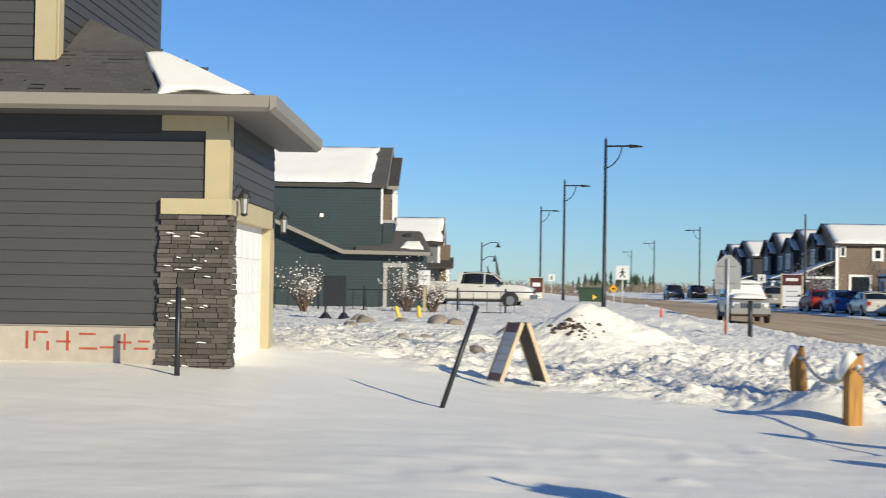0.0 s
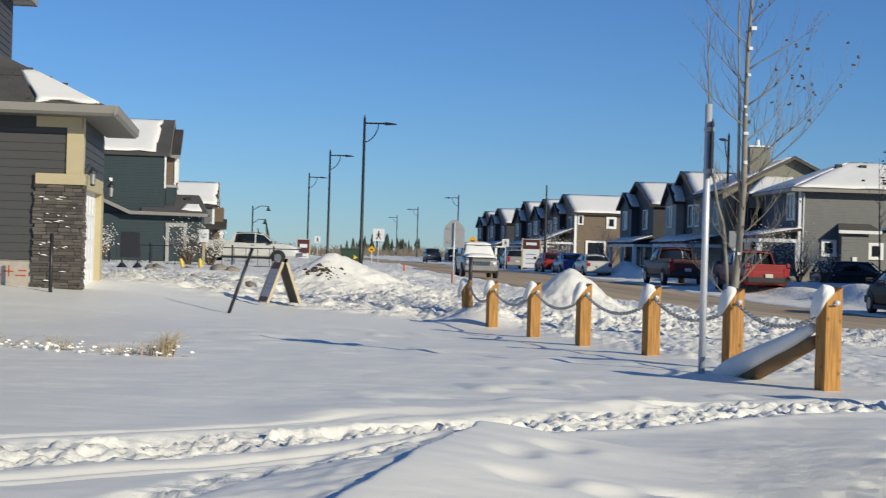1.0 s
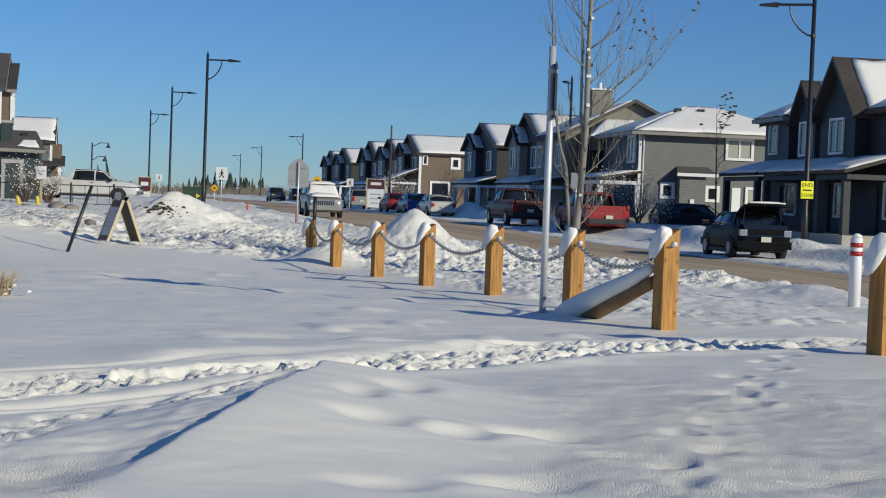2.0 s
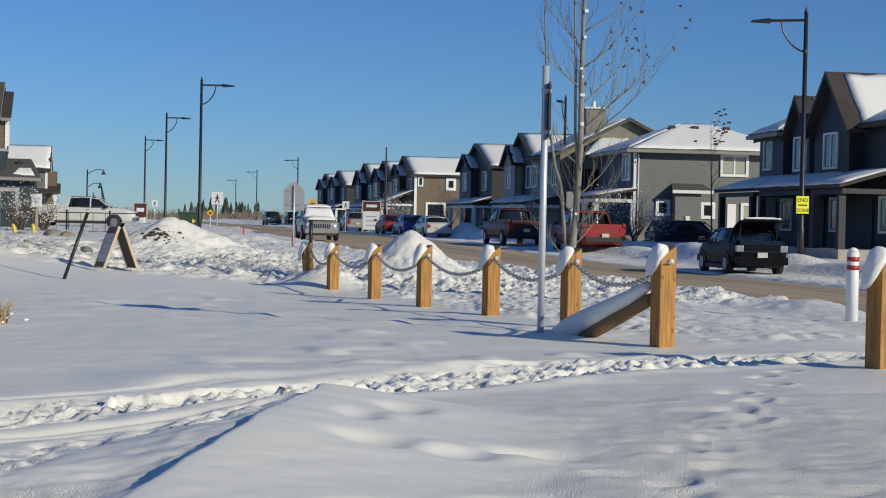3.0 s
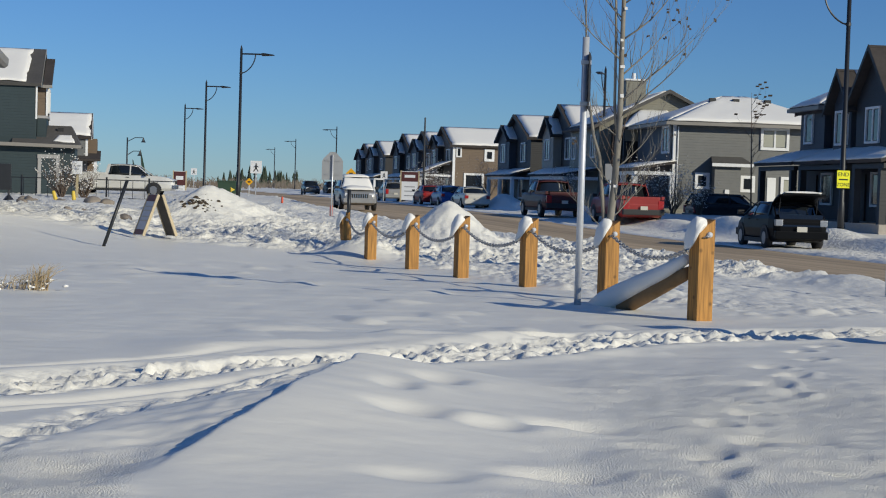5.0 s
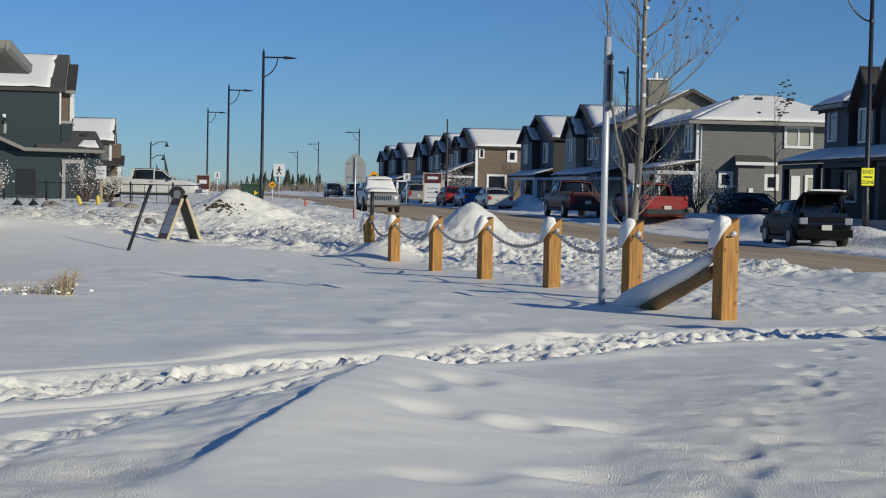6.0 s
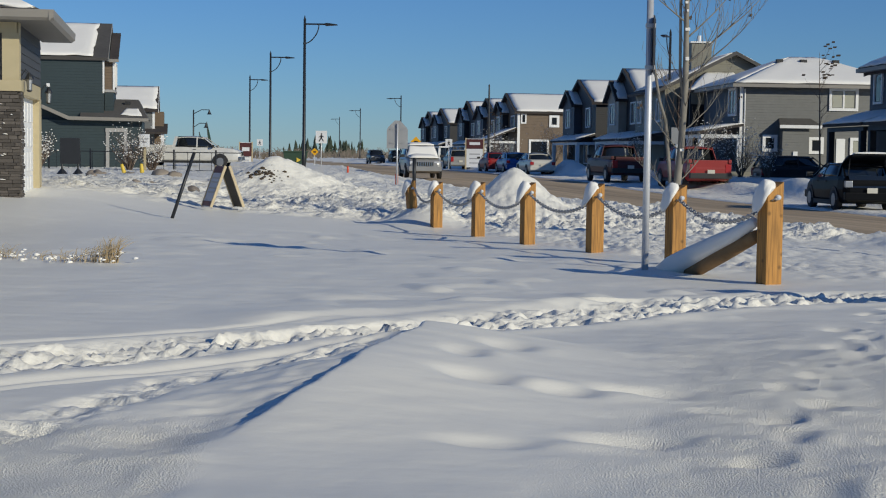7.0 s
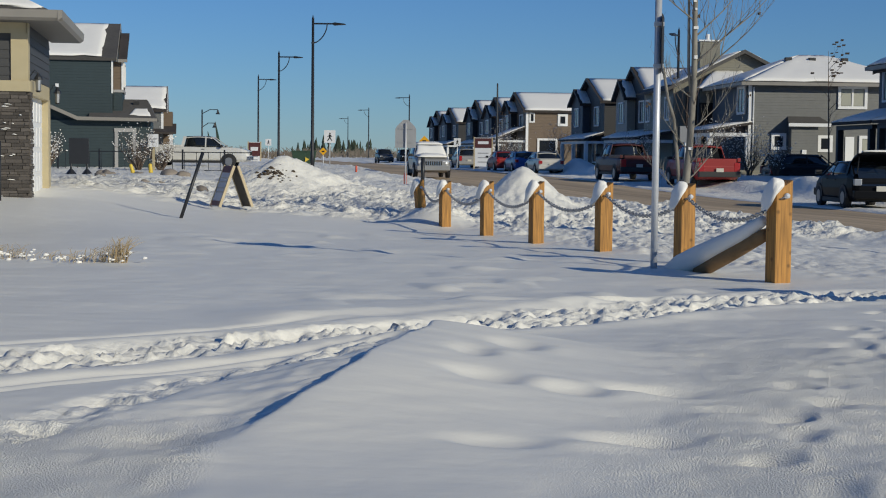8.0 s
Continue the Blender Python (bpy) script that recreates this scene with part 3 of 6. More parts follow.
tagged(new("ground", gm), "open field of wind-packed snow with tracks and ploughed banks", "snow", kind="structure")


def gz(x, y):
    return float(ground_height(np.array([x]), np.array([y]))[0])


ry = np.concatenate([np.arange(-40, 170, 1.0), np.geomspace(172, 600, 20)])
rn, rf = road_edges(ry)
rs = Shape()
rv, rq = [], []
NR = 24
for j, y in enumerate(ry):
    for i in range(NR + 1):
        x = rn[j] - 0.5 + (rf[j] - rn[j] + 1.0) * i / NR
        rut = 0.012 * math.cos(i * 1.3) + 0.02 * float(fbm(np.array([x * 0.7]), np.array([y * 0.15]), 3, 61)[0])
        rv.append((x, y, rut + float(road_z(y))))
for j in range(len(ry) - 1):
    for i in range(NR):
        a = j * (NR + 1) + i
        rq.append((a, a + 1, a + NR + 2, a + NR + 1))
rs.add(rv, rq)
tagged(part("road", rs, ROAD, smooth=True), "sanded brown winter street with packed ruts", "road", kind="structure")


# ---- houses ----
def window(parent, c, r, n, w, h, mullions=(), trim=0.1, blind=False, trim_mat=None):
    """A window on a wall: c its middle, r to the right along the wall, n out of it."""
    c, r, n, up = Vector(c), Vector(r).normalized(), Vector(n).normalized(), Vector((0, 0, 1))
    s = Shape()
    for sx in (-1, 1):
        s.obox(c + r * sx * (w / 2 + trim / 2) + n * 0.03, r * trim / 2, n * 0.05, up * (h / 2 + trim))
    for sz in (-1, 1):
        s.obox(c + up * sz * (h / 2 + trim / 2) + n * 0.028, r * (w / 2), n * 0.05, up * trim / 2)
    for k in mullions:
        s.obox(c + r * (k - 0.5) * w + n * 0.02, r * 0.05, n * 0.035, up * h / 2)
    win = part("window", s, trim_mat or WHITE, parent)
    edges = [-0.5] + [k - 0.5 for k in mullions] + [0.5]
    for a, b in zip(edges[:-1], edges[1:]):
        p = Shape().obox(c + r * (a + b) / 2 * w + n * 0.012, r * ((b - a) * w / 2 - 0.04), n * 0.008, up * (h / 2 - 0.03))
        part("pane", p, BLIND if blind else GLASS, win)
    return win


def slab(poly, thick):
    """A roof plane of that thickness under its outline."""
    a, b, c = Vector(poly[0]), Vector(poly[1]), Vector(poly[2])
    n = (b - a).cross(c - a).normalized()
    if n.z < 0:
        n = -n
    return Shape().prism(poly, -n * thick)


def gable(parent, x0, x1, y0, y1, ze, zr, along="y", over=0.4, roof=None, snow=1.0, fascia=None, seed=1, bare=0.0):
    """A gable roof with its ridge along y or x, a wall in each gable, and snow on both slopes."""
    roof = roof or SHINGLE_BROWN
    if along == "y":
        P = lambda a, b, z: (a, b, z)
        a0, a1, b0, b1 = x0, x1, y0, y1
    else:
        P = lambda a, b, z: (b, a, z)
        a0, a1, b0, b1 = y0, y1, x0, x1
    mid, half = (a0 + a1) / 2, (a1 - a0) / 2
    k = (zr - ze) / half
    zo = ze - k * over
    for sgn, ao in ((-1, a0 - over), (1, a1 + over)):
        poly = [P(ao, b0 - over, zo), P(ao, b1 + over, zo), P(mid, b1 + over, zr), P(mid, b0 - over, zr)]
        rp = part("roof", slab(poly, 0.16), roof, parent)
        if snow:
            f = snow
            q0, q1 = b0 - over + 0.08 + bare, b1 + over - 0.08
            am = mid + (ao - mid) * 0.03
            ae = mid + (ao - mid) * f
            ze2 = zr + (zo - zr) * f
            part("snow", snow_sheet(P(ae, q0, ze2), P(ae, q1, ze2), P(am, q1, zr - k * abs(am - mid)), P(am, q0, zr - k * abs(am - mid)), 0.13, 18, 10, 0.3, seed + sgn), SNOW_CAP, rp, "wind-blown roof snow", smooth=True)
    fm = fascia or WHITE
    for b in (b0 - over - 0.03, b1 + over):
        for sgn, ao in ((-1, a0 - over), (1, a1 + over)):
            s = Shape().prism([P(ao, b, zo - 0.20), P(ao, b, zo + 0.02), P(mid, b, zr + 0.02), P(mid, b, zr - 0.22)], P(0, 0.03, 0))
            part("fascia", s, fm, parent)


def gable_wall(parent, x0, x1, y0, y1, ze, zr, m, along="y", name="gable_wall"):
    if along == "y":
        s = Shape().prism([(x0, y0, ze), (x1, y0, ze), ((x0 + x1) / 2, y0, zr - 0.12)], (0, y1 - y0, 0))
    else:
        s = Shape().prism([(x0, y0, ze), (x0, y1, ze), (x0, (y0 + y1) / 2, zr - 0.12)], (x1 - x0, 0, 0))
    return part(name, s, m, parent)


def hip(parent, x0, x1, y0, y1, ze, zr, over=0.5, roof=None, snow=True, seed=1):
    """A hipped roof with its ridge along the longer side."""
    roof = roof or SHINGLE
    X0, X1, Y0, Y1 = x0 - over, x1 + over, y0 - over, y1 + over
    h = min(X1 - X0, Y1 - Y0) / 2
    if X1 - X0 > Y1 - Y0:
        ra, rb = (X0 + h, (Y0 + Y1) / 2, zr), (X1 - h, (Y0 + Y1) / 2, zr)
    else:
        ra, rb = ((X0 + X1) / 2, Y0 + h, zr), ((X0 + X1) / 2, Y1 - h, zr)
    c = [(X0, Y0, ze), (X1, Y0, ze), (X1, Y1, ze), (X0, Y1, ze)]
    if X1 - X0 > Y1 - Y0:
        planes = [[c[0], c[1], rb, ra], [c[1], c[2], rb], [c[2], c[3], ra, rb], [c[3], c[0], ra]]
    else:
        planes = [[c[0], c[1], ra], [c[1], c[2], rb, ra], [c[2], c[3], rb], [c[3], c[0], ra, rb]]
    for i, poly in enumerate(planes):
        rp = part("roof", slab(poly, 0.15), roof, parent)
        if snow:
            q = poly if len(poly) == 4 else [poly[0], poly[1], poly[2], poly[2]]
            part("snow", snow_sheet(q[0], q[1], q[2], q[3], 0.12, 18, 10, 0.3, seed + i), SNOW_CAP, rp, "smooth roof snow", smooth=True)
    s = Shape()
    for a, b in zip(c, c[1:] + c[:1]):
        a, b = Vector(a), Vector(b)
        d = (b - a).normalized()
        o = Vector((d.y, -d.x, 0))
        s.obox((a + b) / 2 + o * 0.04 - Vector((0, 0, 0.13)), d * ((b - a).length / 2 + 0.08), o * 0.05, (0, 0, 0.09))
    part("gutter", s, TAUPE, parent)
    part("soffit", Shape().box(X0 + 0.02, X1 - 0.02, Y0 + 0.02, Y1 - 0.02, ze - 0.2, ze - 0.16), SOFFIT, parent)


def porch(parent, x0, x1, y0, y1, z, zt, posts, post_mat, roof_mat=None, snow=True, seed=3, floor=0.6):
    """A lean-to porch in front of a wall at x1, falling towards x0."""
    poly = [(x0 - 0.25, y0 - 0.25, z), (x0 - 0.25, y1 + 0.25, z), (x1, y1 + 0.25, zt), (x1, y0 - 0.25, zt)]
    rp = part("porch_roof", slab(poly, 0.14), roof_mat or SHINGLE_BROWN, parent)
    if snow:
        part("snow", snow_sheet(*poly, 0.13, 14, 6, 0.2, seed), SNOW_CAP, rp, "porch roof snow", smooth=True)
    part("beam", Shape().box(x0 - 0.05, x0 + 0.15, y0 - 0.1, y1 + 0.1, z - 0.36, z - 0.16).box(x0 + 0.16, x1, y0 - 0.1, y0 + 0.1, z - 0.36, z - 0.16), post_mat, parent)
    for y in posts:
        part("porch_post", Shape().box(x0 - 0.1, x0 + 0.18, y - 0.14, y + 0.14, floor, z - 0.36), post_mat, parent)
    part("porch_deck", Shape().box(x0 - 0.2, x1, y0 - 0.2, y1 + 0.2, 0.0, floor), CONCRETE, parent)


# garage house at the near corner; local y runs along the street, the house lies towards -x
GARAGE = pose(-10.73, 31.02, 0.20, 0, 0, 13.3) @ Matrix.Diagonal((0.935, 0.935, 0.935, 1))
garage = thing("garage_house", GARAGE, "charcoal sided house with attached garage and stone corner pillar", "house")
part("wall", Shape().box(-12, -0.42, 0.04, 5.6, 0.2, 4.27).box(-0.42, -0.04, 0.04, 0.5, 2.7, 4.27), GREYSIDING, garage, "charcoal garage wall core")
part("foundation", Shape().box(-12, -0.94, -0.02, 0.04, 0.1, 1.02), CONCRETE, garage, "bare concrete foundation with red spray marks")
part("flashing", Shape().box(-12, -0.94, -0.03, 0.0, 1.024, 1.05), TAUPE, garage)
# red spray marks as plain bars
for x0, x1, z0, z1 in ((-3.02, -2.98, 0.68, 0.95), (-2.90, -2.68, 0.92, 0.95), (-2.90, -2.87, 0.80, 0.92), (-2.70, -2.66, 0.66, 0.80), (-2.55, -2.33, 0.78, 0.81), (-2.40, -2.36, 0.66, 0.96),
                       (-2.20, -1.92, 0.68, 0.71), (-2.20, -1.95, 0.90, 0.93), (-1.88, -1.66, 0.70, 0.73), (-1.62, -1.40, 0.78, 0.81), (-1.52, -1.49, 0.68, 0.93), (-1.36, -1.14, 0.69, 0.72), (-1.30, -1.12, 0.80, 0.83)):
    part("spray_mark", Shape().box(x0, x1, -0.026, -0.018, z0, z1), REDINK, garage)
# siding courses
course = Shape().prism([(0, 0.030, 0), (0, -0.022, 0.0), (0, -0.004, 0.195), (0, 0.030, 0.195)], (11.0, 0, 0)).mesh("siding_course")
course_short = Shape().prism([(0, 0.030, 0), (0, -0.022, 0.0), (0, -0.004, 0.195), (0, 0.030, 0.195)], (11.65, 0, 0)).mesh("siding_course")
for me in (course, course_short):
    me.materials.append(GREYSIDING)
z = 1.06
while z < 3.85:
    if z < 2.60:
        part("siding_course", course, GREYSIDING, garage, m=pose(-11.95, 0.005, z))
    else:
        part("siding_course", course_short, GREYSIDING, garage, m=pose(-11.95, 0.005, z))
    z += 0.187
# darker band along the wall top, directly under the soffit
part("frieze", Shape().box(-12, -1.0, -0.03, 0.02, 4.0, 4.27), DARKBAND, garage, "dark band under the soffit")
part("frieze", Shape().box(-0.995, 0.03, -0.05, 0.02, 4.04, 4.27), CREAM, garage, "cream frieze return")
part("corner_board", Shape().box(-0.32, 0.03, -0.055, 0.02, 3.0, 4.04), CREAM, garage)
part("corner_board", Shape().box(0.0, 0.05, -0.05, 0.30, 3.0, 4.27), CREAM, garage)
part("ledge", Shape().box(-0.98, 0.10, -0.12, 0.6, 2.76, 3.0), CREAM, garage, bevel=0.012)
pillar = part("stone_pillar", Shape().box(-0.95, 0.02, -0.02, 0.55, 0.15, 2.76), MORTAR, garage, "dark stacked ledgestone pillar")
stone_meshes = []
for k in range(10):
    w, h, d = rnd(0.10, 0.40), rnd(0.045, 0.10), rnd(0.05, 0.09)
    s = Shape().box(0, w, -d, 0.02, 0, h)
    s.v = [(x + rnd(-0.006, 0.006), y + rnd(-0.012, 0.012), zz + rnd(-0.004, 0.004)) for x, y, zz in s.v]
    me = s.mesh("ledge_stone", bevel=0.006)
    me.materials.append(STONE)
    stone_meshes.append((w, h, me))
z = 0.2
while z < 2.72:
    row = rnd(0.05, 0.095)
    x = -0.97 + rnd(-0.06, 0)
    while x < 0.0:
        w, h, me = random.choice(stone_meshes)
        fx = min(1.0, (0.06 - x) / w) if x + w > 0.06 else 1.0
        o = part("ledge_stone", me, STONE, pillar)
        o.location = (x, -0.02, z)
        o.scale = (fx, 1, row / h * 0.93)
        x += w * fx + 0.008
    for yy in (0.0, 0.28):
        o = part("ledge_stone", stone_meshes[int(z * 40) % 10][2], STONE, pillar)
        o.matrix_basis = pose(0.02, yy, z, 0, 0, 90) @ Matrix.Diagonal((0.27 / stone_meshes[int(z * 40) % 10][0], 1, row / stone_meshes[int(z * 40) % 10][1] * 0.93, 1))
    z += row
for k in range(26):
    fx, fz, fw = rnd(-0.93, -0.12), rnd(0.4, 2.65), rnd(0.04, 0.17)
    frost = Shape().tube([(fx, -0.105, fz), (fx + fw * 0.3, -0.112, fz + 0.006), (fx + fw * 0.7, -0.108, fz + 0.002), (fx + fw, -0.1, fz - 0.004)], [0.004, rnd(0.010, 0.018), rnd(0.007, 0.014), 0.003], 6)
    part("frost", frost, SNOW_CAP, pillar, "snow on the stone ledge", smooth=True)
# front with the recessed garage door
# bluer than the charcoal side wall: sky-lit eave shade put into the siding colour
part("front_wall", Shape().box(-0.4, 0.0, 0.6, 5.6, 3.05, 4.27), S_BLUE, garage, "siding over the garage door with blue eave shade in its colour")
for k in range(6):
    part("siding_course", course, S_BLUE, garage, m=pose(0.0, 0.62, 3.08 + k * 0.19, 0, 0, 90) @ Matrix.Diagonal((0.452, 1, 1, 1)))
part("door_header", Shape().box(-0.3, 0.05, 0.55, 5.15, 2.72, 3.05), CREAM, garage)
part("far_pier", Shape().box(-0.4, 0.03, 5.0, 5.6, 0.15, 3.0), CREAM, garage)
door = part("garage_door", Shape().box(-0.40, -0.13, 0.55, 5.0, 0.2, 2.72), WHITE, garage, "white panelled garage door")
for i in range(4):
    for j in range(6):
        part("door_panel", Shape().box(-0.135, -0.112, 0.65 + j * 0.72, 1.25 + j * 0.72, 0.35 + i * 0.6, 0.82 + i * 0.6), WHITE, door, bevel=0.008)


def lantern(parent, x, y, z):
    lt = part("wall_lantern", Shape().box(x, x + 0.03, y - 0.06, y + 0.06, z - 0.15, z + 0.15).tube([(x + 0.03, y, z + 0.1), (x + 0.12, y, z + 0.24), (x + 0.2, y, z + 0.16)], 0.012, 6), BLACKPAINT, parent, "black coach lantern with clear glass")
    part("lantern_cap", Shape().tube([(x + 0.2, y, z + 0.02), (x + 0.2, y, z + 0.08), (x + 0.2, y, z + 0.17)], [0.105, 0.08, 0.02], 8), BLACKPAINT, lt)
    part("lantern_glass", Shape().tube([(x + 0.2, y, z - 0.22), (x + 0.2, y, z + 0.02)], [0.05, 0.07], 8), RIM, lt)
    part("lantern_base", Shape().tube([(x + 0.2, y, z - 0.26), (x + 0.2, y, z - 0.22)], [0.03, 0.07], 8), BLACKPAINT, lt)


lantern(garage, 0.03, 0.32, 3.02)
lantern(garage, 0.03, 5.35, 2.9)
# low roof over the garage: side eave, front eave, hip
E0, SL, OV = 4.42, 0.50, 0.75
part("soffit", Shape().box(-12.5, OV, -OV, 0.0, 4.27, 4.30).box(0.0, OV, 0.0, 6.3, 4.27, 4.30), VENTED, garage, "grey vented soffit")
gut = Shape().prism([(-12.5, -OV - 0.10, 4.50), (-12.5, -OV - 0.08, 4.33), (-12.5, -OV, 4.27), (-12.5, -OV, 4.50)], (12.5 + OV + 0.1, 0, 0))
part("gutter", gut, TAUPE, garage, "taupe metal gutter")
gut = Shape().prism([(OV + 0.10, -OV - 0.1, 4.50), (OV + 0.08, -OV - 0.1, 4.33), (OV, -OV - 0.1, 4.27), (OV, -OV - 0.1, 4.50)], (0, 7.1, 0))
part("gutter", gut, TAUPE, garage, "taupe metal gutter")
D = 4.2
groof = part("roof", slab([(-12.5, -OV, E0), (OV, -OV, E0), (OV - D, -OV + D, E0 + SL * D), (-12.5, -OV + D, E0 + SL * D)], 0.12), SHINGLE, garage, "weathered dark asphalt shingle roof")
part("roof", slab([(OV, -OV, E0), (OV, 6.35, E0), (OV - D, 6.35, E0 + SL * D), (OV - D, -OV + D, E0 + SL * D)], 0.12), SHINGLE, garage, "weathered dark asphalt shingle roof")
tabs = [Shape().prism([(0, 0, 0.004), (w, 0, 0.004), (w, 0.20, 0.004 + 0.20 * SL), (0, 0.20, 0.004 + 0.20 * SL)], (0, -0.006, 0.014)).mesh("shingle") for w in (0.30, 0.38, 0.24)]
for me in tabs:
    me.materials.append(SHINGLE)
count = 0
for r in range(13):
    y = -OV + 0.16 * r
    x = -6.2 + rnd(0, 0.3)
    while x < OV - 0.16 * r - 0.4 and count < 300:
        me = tabs[(count * 7 + r) % 3]
        part("shingle", me, SHINGLE, groof, m=pose(x, y, E0 + SL * (y + OV)))
        x += (0.30, 0.38, 0.24)[(count * 7 + r) % 3] + 0.006
        count += 1
sn = snow_sheet((-0.95, -OV + 0.15, E0 + SL * 0.15), (OV - 0.2, -OV + 0.15, E0 + SL * 0.15), (OV - 2.05, -OV + 2.0, E0 + SL * 2.0), (-1.55, -OV + 1.95, E0 + SL * 1.95), 0.08, 24, 16, 0.5, 5)
part("snow", sn, SNOW_CAP, groof, "smooth patch of roof snow", smooth=True)
# upper storey
part("upper_wall", Shape().box(-12, -2.9, 0.82, 9.0, 4.4, 8.3), GREYSIDING, garage, "charcoal upper storey")
for k in range(16):
    part("siding_course", course, GREYSIDING, garage, m=pose(-11.95 - 2.0, 0.80, 5.22 + k * 0.187))
part("corner_board", Shape().box(-3.2, -2.87, 0.73, 0.85, 5.17, 8.3), CREAM, garage)
part("corner_board", Shape().box(-2.9, -2.85, 0.85, 1.12, 5.17, 8.3), CREAM, garage)
part("flashing", Shape().box(-12, -2.85, 0.70, 0.82, 5.10, 5.20), BLACKTRIM, garage)
# upper street side takes the same blue, its skylit shade coloured in
for k in range(17):
    part("siding_course", course_short, S_BLUE, garage, m=pose(-2.88, 1.25, 5.05 + k * 0.187, 0, 0, 90) @ Matrix.Diagonal((0.62, 1, 1, 1)))
hip(garage, -12, -2.9, 0.95, 9.0, 8.35, 10.2, 0.5, SHINGLE, True, 11)

# teal house further along the same side
teal = thing("teal_house", pose(-23.0, 80.0, 0.3, 0, 0, 13.3), "dark teal two-storey house with grey trim and snowy roof", "house")
part("wall", Shape().box(-10, 0, 0, 9.5, 0, 6.2), S_TEAL, teal, "dark teal lap siding")
gable(teal, -10, 0.0, 0.0, 9.5, 6.25, 8.35, "x", 0.22, SHINGLE, 0, TAUPE, 21)
gable_wall(teal, -10, 0, 0, 9.5, 6.2, 8.35, S_TEAL, "x")
part("snow", snow_sheet((-10.2, -0.2, 6.22), (-0.55, -0.2, 6.22), (-0.42, 4.6, 8.3), (-10.2, 4.6, 8.3), 0.12, 34, 16, 0.22, 21), SNOW_CAP, teal, "smooth sheet of roof snow", smooth=True)
part("corner_board", Shape().box(-0.06, 0.03, -0.03, 0.1, 4.3, 6.2), WHITE, teal)
part("bay", Shape().box(0.035, 0.52, 0.3, 3.4, 4.5, 6.0), S_BROWN, teal, "brown shingled bay")
part("bay_band", Shape().box(0.03, 0.56, 0.26, 3.44, 4.36, 4.5), SOFFIT, teal)
part("bay_base", Shape().box(0.03, 0.5, 0.3, 3.4, 3.0, 4.36), S_TEAL, teal)
part("bay_corner_board", Shape().box(0.46, 0.56, 0.24, 0.36, 4.5, 6.0), WHITE, teal)
part("bay_roof", slab([(0.30, -0.05, 6.1), (0.76, -0.05, 6.1), (0.76, 3.6, 7.75), (0.30, 3.6, 7.75)], 0.14), SHINGLE_BROWN, teal)
part("bay_gutter", Shape().box(0.28, 0.78, -0.12, -0.05, 5.94, 6.1), TAUPE, teal)
# lower wing: wall nearly flush with the storey above, its eave stepping down along a raked fascia
part("wing_wall", Shape().box(-7.5, 2.0, -0.25, 6.0, 0, 2.85), S_TEAL, teal, "dark teal ground floor")
wing = part("wing_roof", slab([(-1.2, -0.7, 2.98), (2.3, -0.7, 2.98), (1.75, 2.0, 4.05), (-1.2, 2.0, 4.05)], 0.14), SHINGLE, teal, "weathered shingle side roof")
part("wing_roof", slab([(2.3, -0.7, 2.98), (2.3, 6.5, 2.98), (1.75, 6.0, 4.05), (1.75, 2.0, 4.05)], 0.14), SHINGLE, teal)
part("snow", snow_sheet((0.85, -0.42, 3.10), (2.0, -0.42, 3.10), (1.85, 0.55, 3.50), (1.15, 0.55, 3.50), 0.09, 12, 8, 0.3, 8), SNOW_CAP, wing, "patch of snow on the shingles", smooth=True)
part("roof_vent", Shape().box(1.05, 1.35, 1.15, 1.4, 3.70, 3.92), BLACKTRIM, wing)
part("fascia", Shape().prism([(-7.5, -0.80, 5.35), (-7.5, -0.80, 5.53), (-1.75, -0.80, 3.03), (2.35, -0.80, 2.98), (2.35, -0.80, 2.82), (-1.8, -0.80, 2.85)], (0, 0.08, 0)), TAUPE, teal, "taupe fascia")
part("rake_soffit", Shape().prism([(-7.5, -0.72, 5.34), (-1.8, -0.72, 2.84), (2.33, -0.72, 2.81), (2.33, -0.72, 2.86), (-1.78, -0.72, 2.90), (-7.5, -0.72, 5.40)], (0, 0.72, 0)), SOFFIT, teal)
part("side_door", Shape().box(0.30, 1.05, -0.30, -0.25, 0.3, 2.25), S_TEAL, teal, "teal side door")
part("door_trim", Shape().box(0.12, 0.30, -0.32, -0.25, 0.3, 2.25).box(1.05, 1.23, -0.32, -0.25, 0.3, 2.25).box(0.10, 1.25, -0.325, -0.25, 2.25, 2.45), SOFFIT, teal)
part("vent", Shape().box(-2.95, -2.78, -0.05, 0.0, 4.58, 4.76), WHITE, teal)
window(teal, (0.53, 1.6, 5.3), (0, -1, 0), (1, 0, 0), 1.4, 1.1)

pale = thing("snowy_house", pose(-29.4, 116.0, 0.3, 0, 0, 13.3), "grey two-storey house with snow-covered roof ledges", "house")
part("wall", Shape().box(-7, 0, 0, 9, 0, 4.4), S_GREY, pale)
gable(pale, -7, 0, 0, 9, 4.5, 6.4, "x", 0.3, SHINGLE_BROWN, 0.95, WHITE, 31)
gable_wall(pale, -7, 0, 0, 9, 4.4, 6.4, S_GREY, "x")
part("side_bay", Shape().box(0, 0.7, 1.0, 6.0, 0, 4.3), S_BROWN, pale, "brown side bay")
part("corner_board", Shape().box(-0.15, 0.03, -0.03, 0.1, 2.6, 4.4), WHITE, pale)
part("porch_roof", slab([(-2, -1.2, 2.7), (1.0, -1.2, 2.7), (1.0, 2, 3.4), (-2, 2, 3.4)], 0.15), SHINGLE_BROWN, pale)
part("porch_post", Shape().box(0.5, 0.75, -1.0, -0.75, 0, 2.6), WHITE, pale)
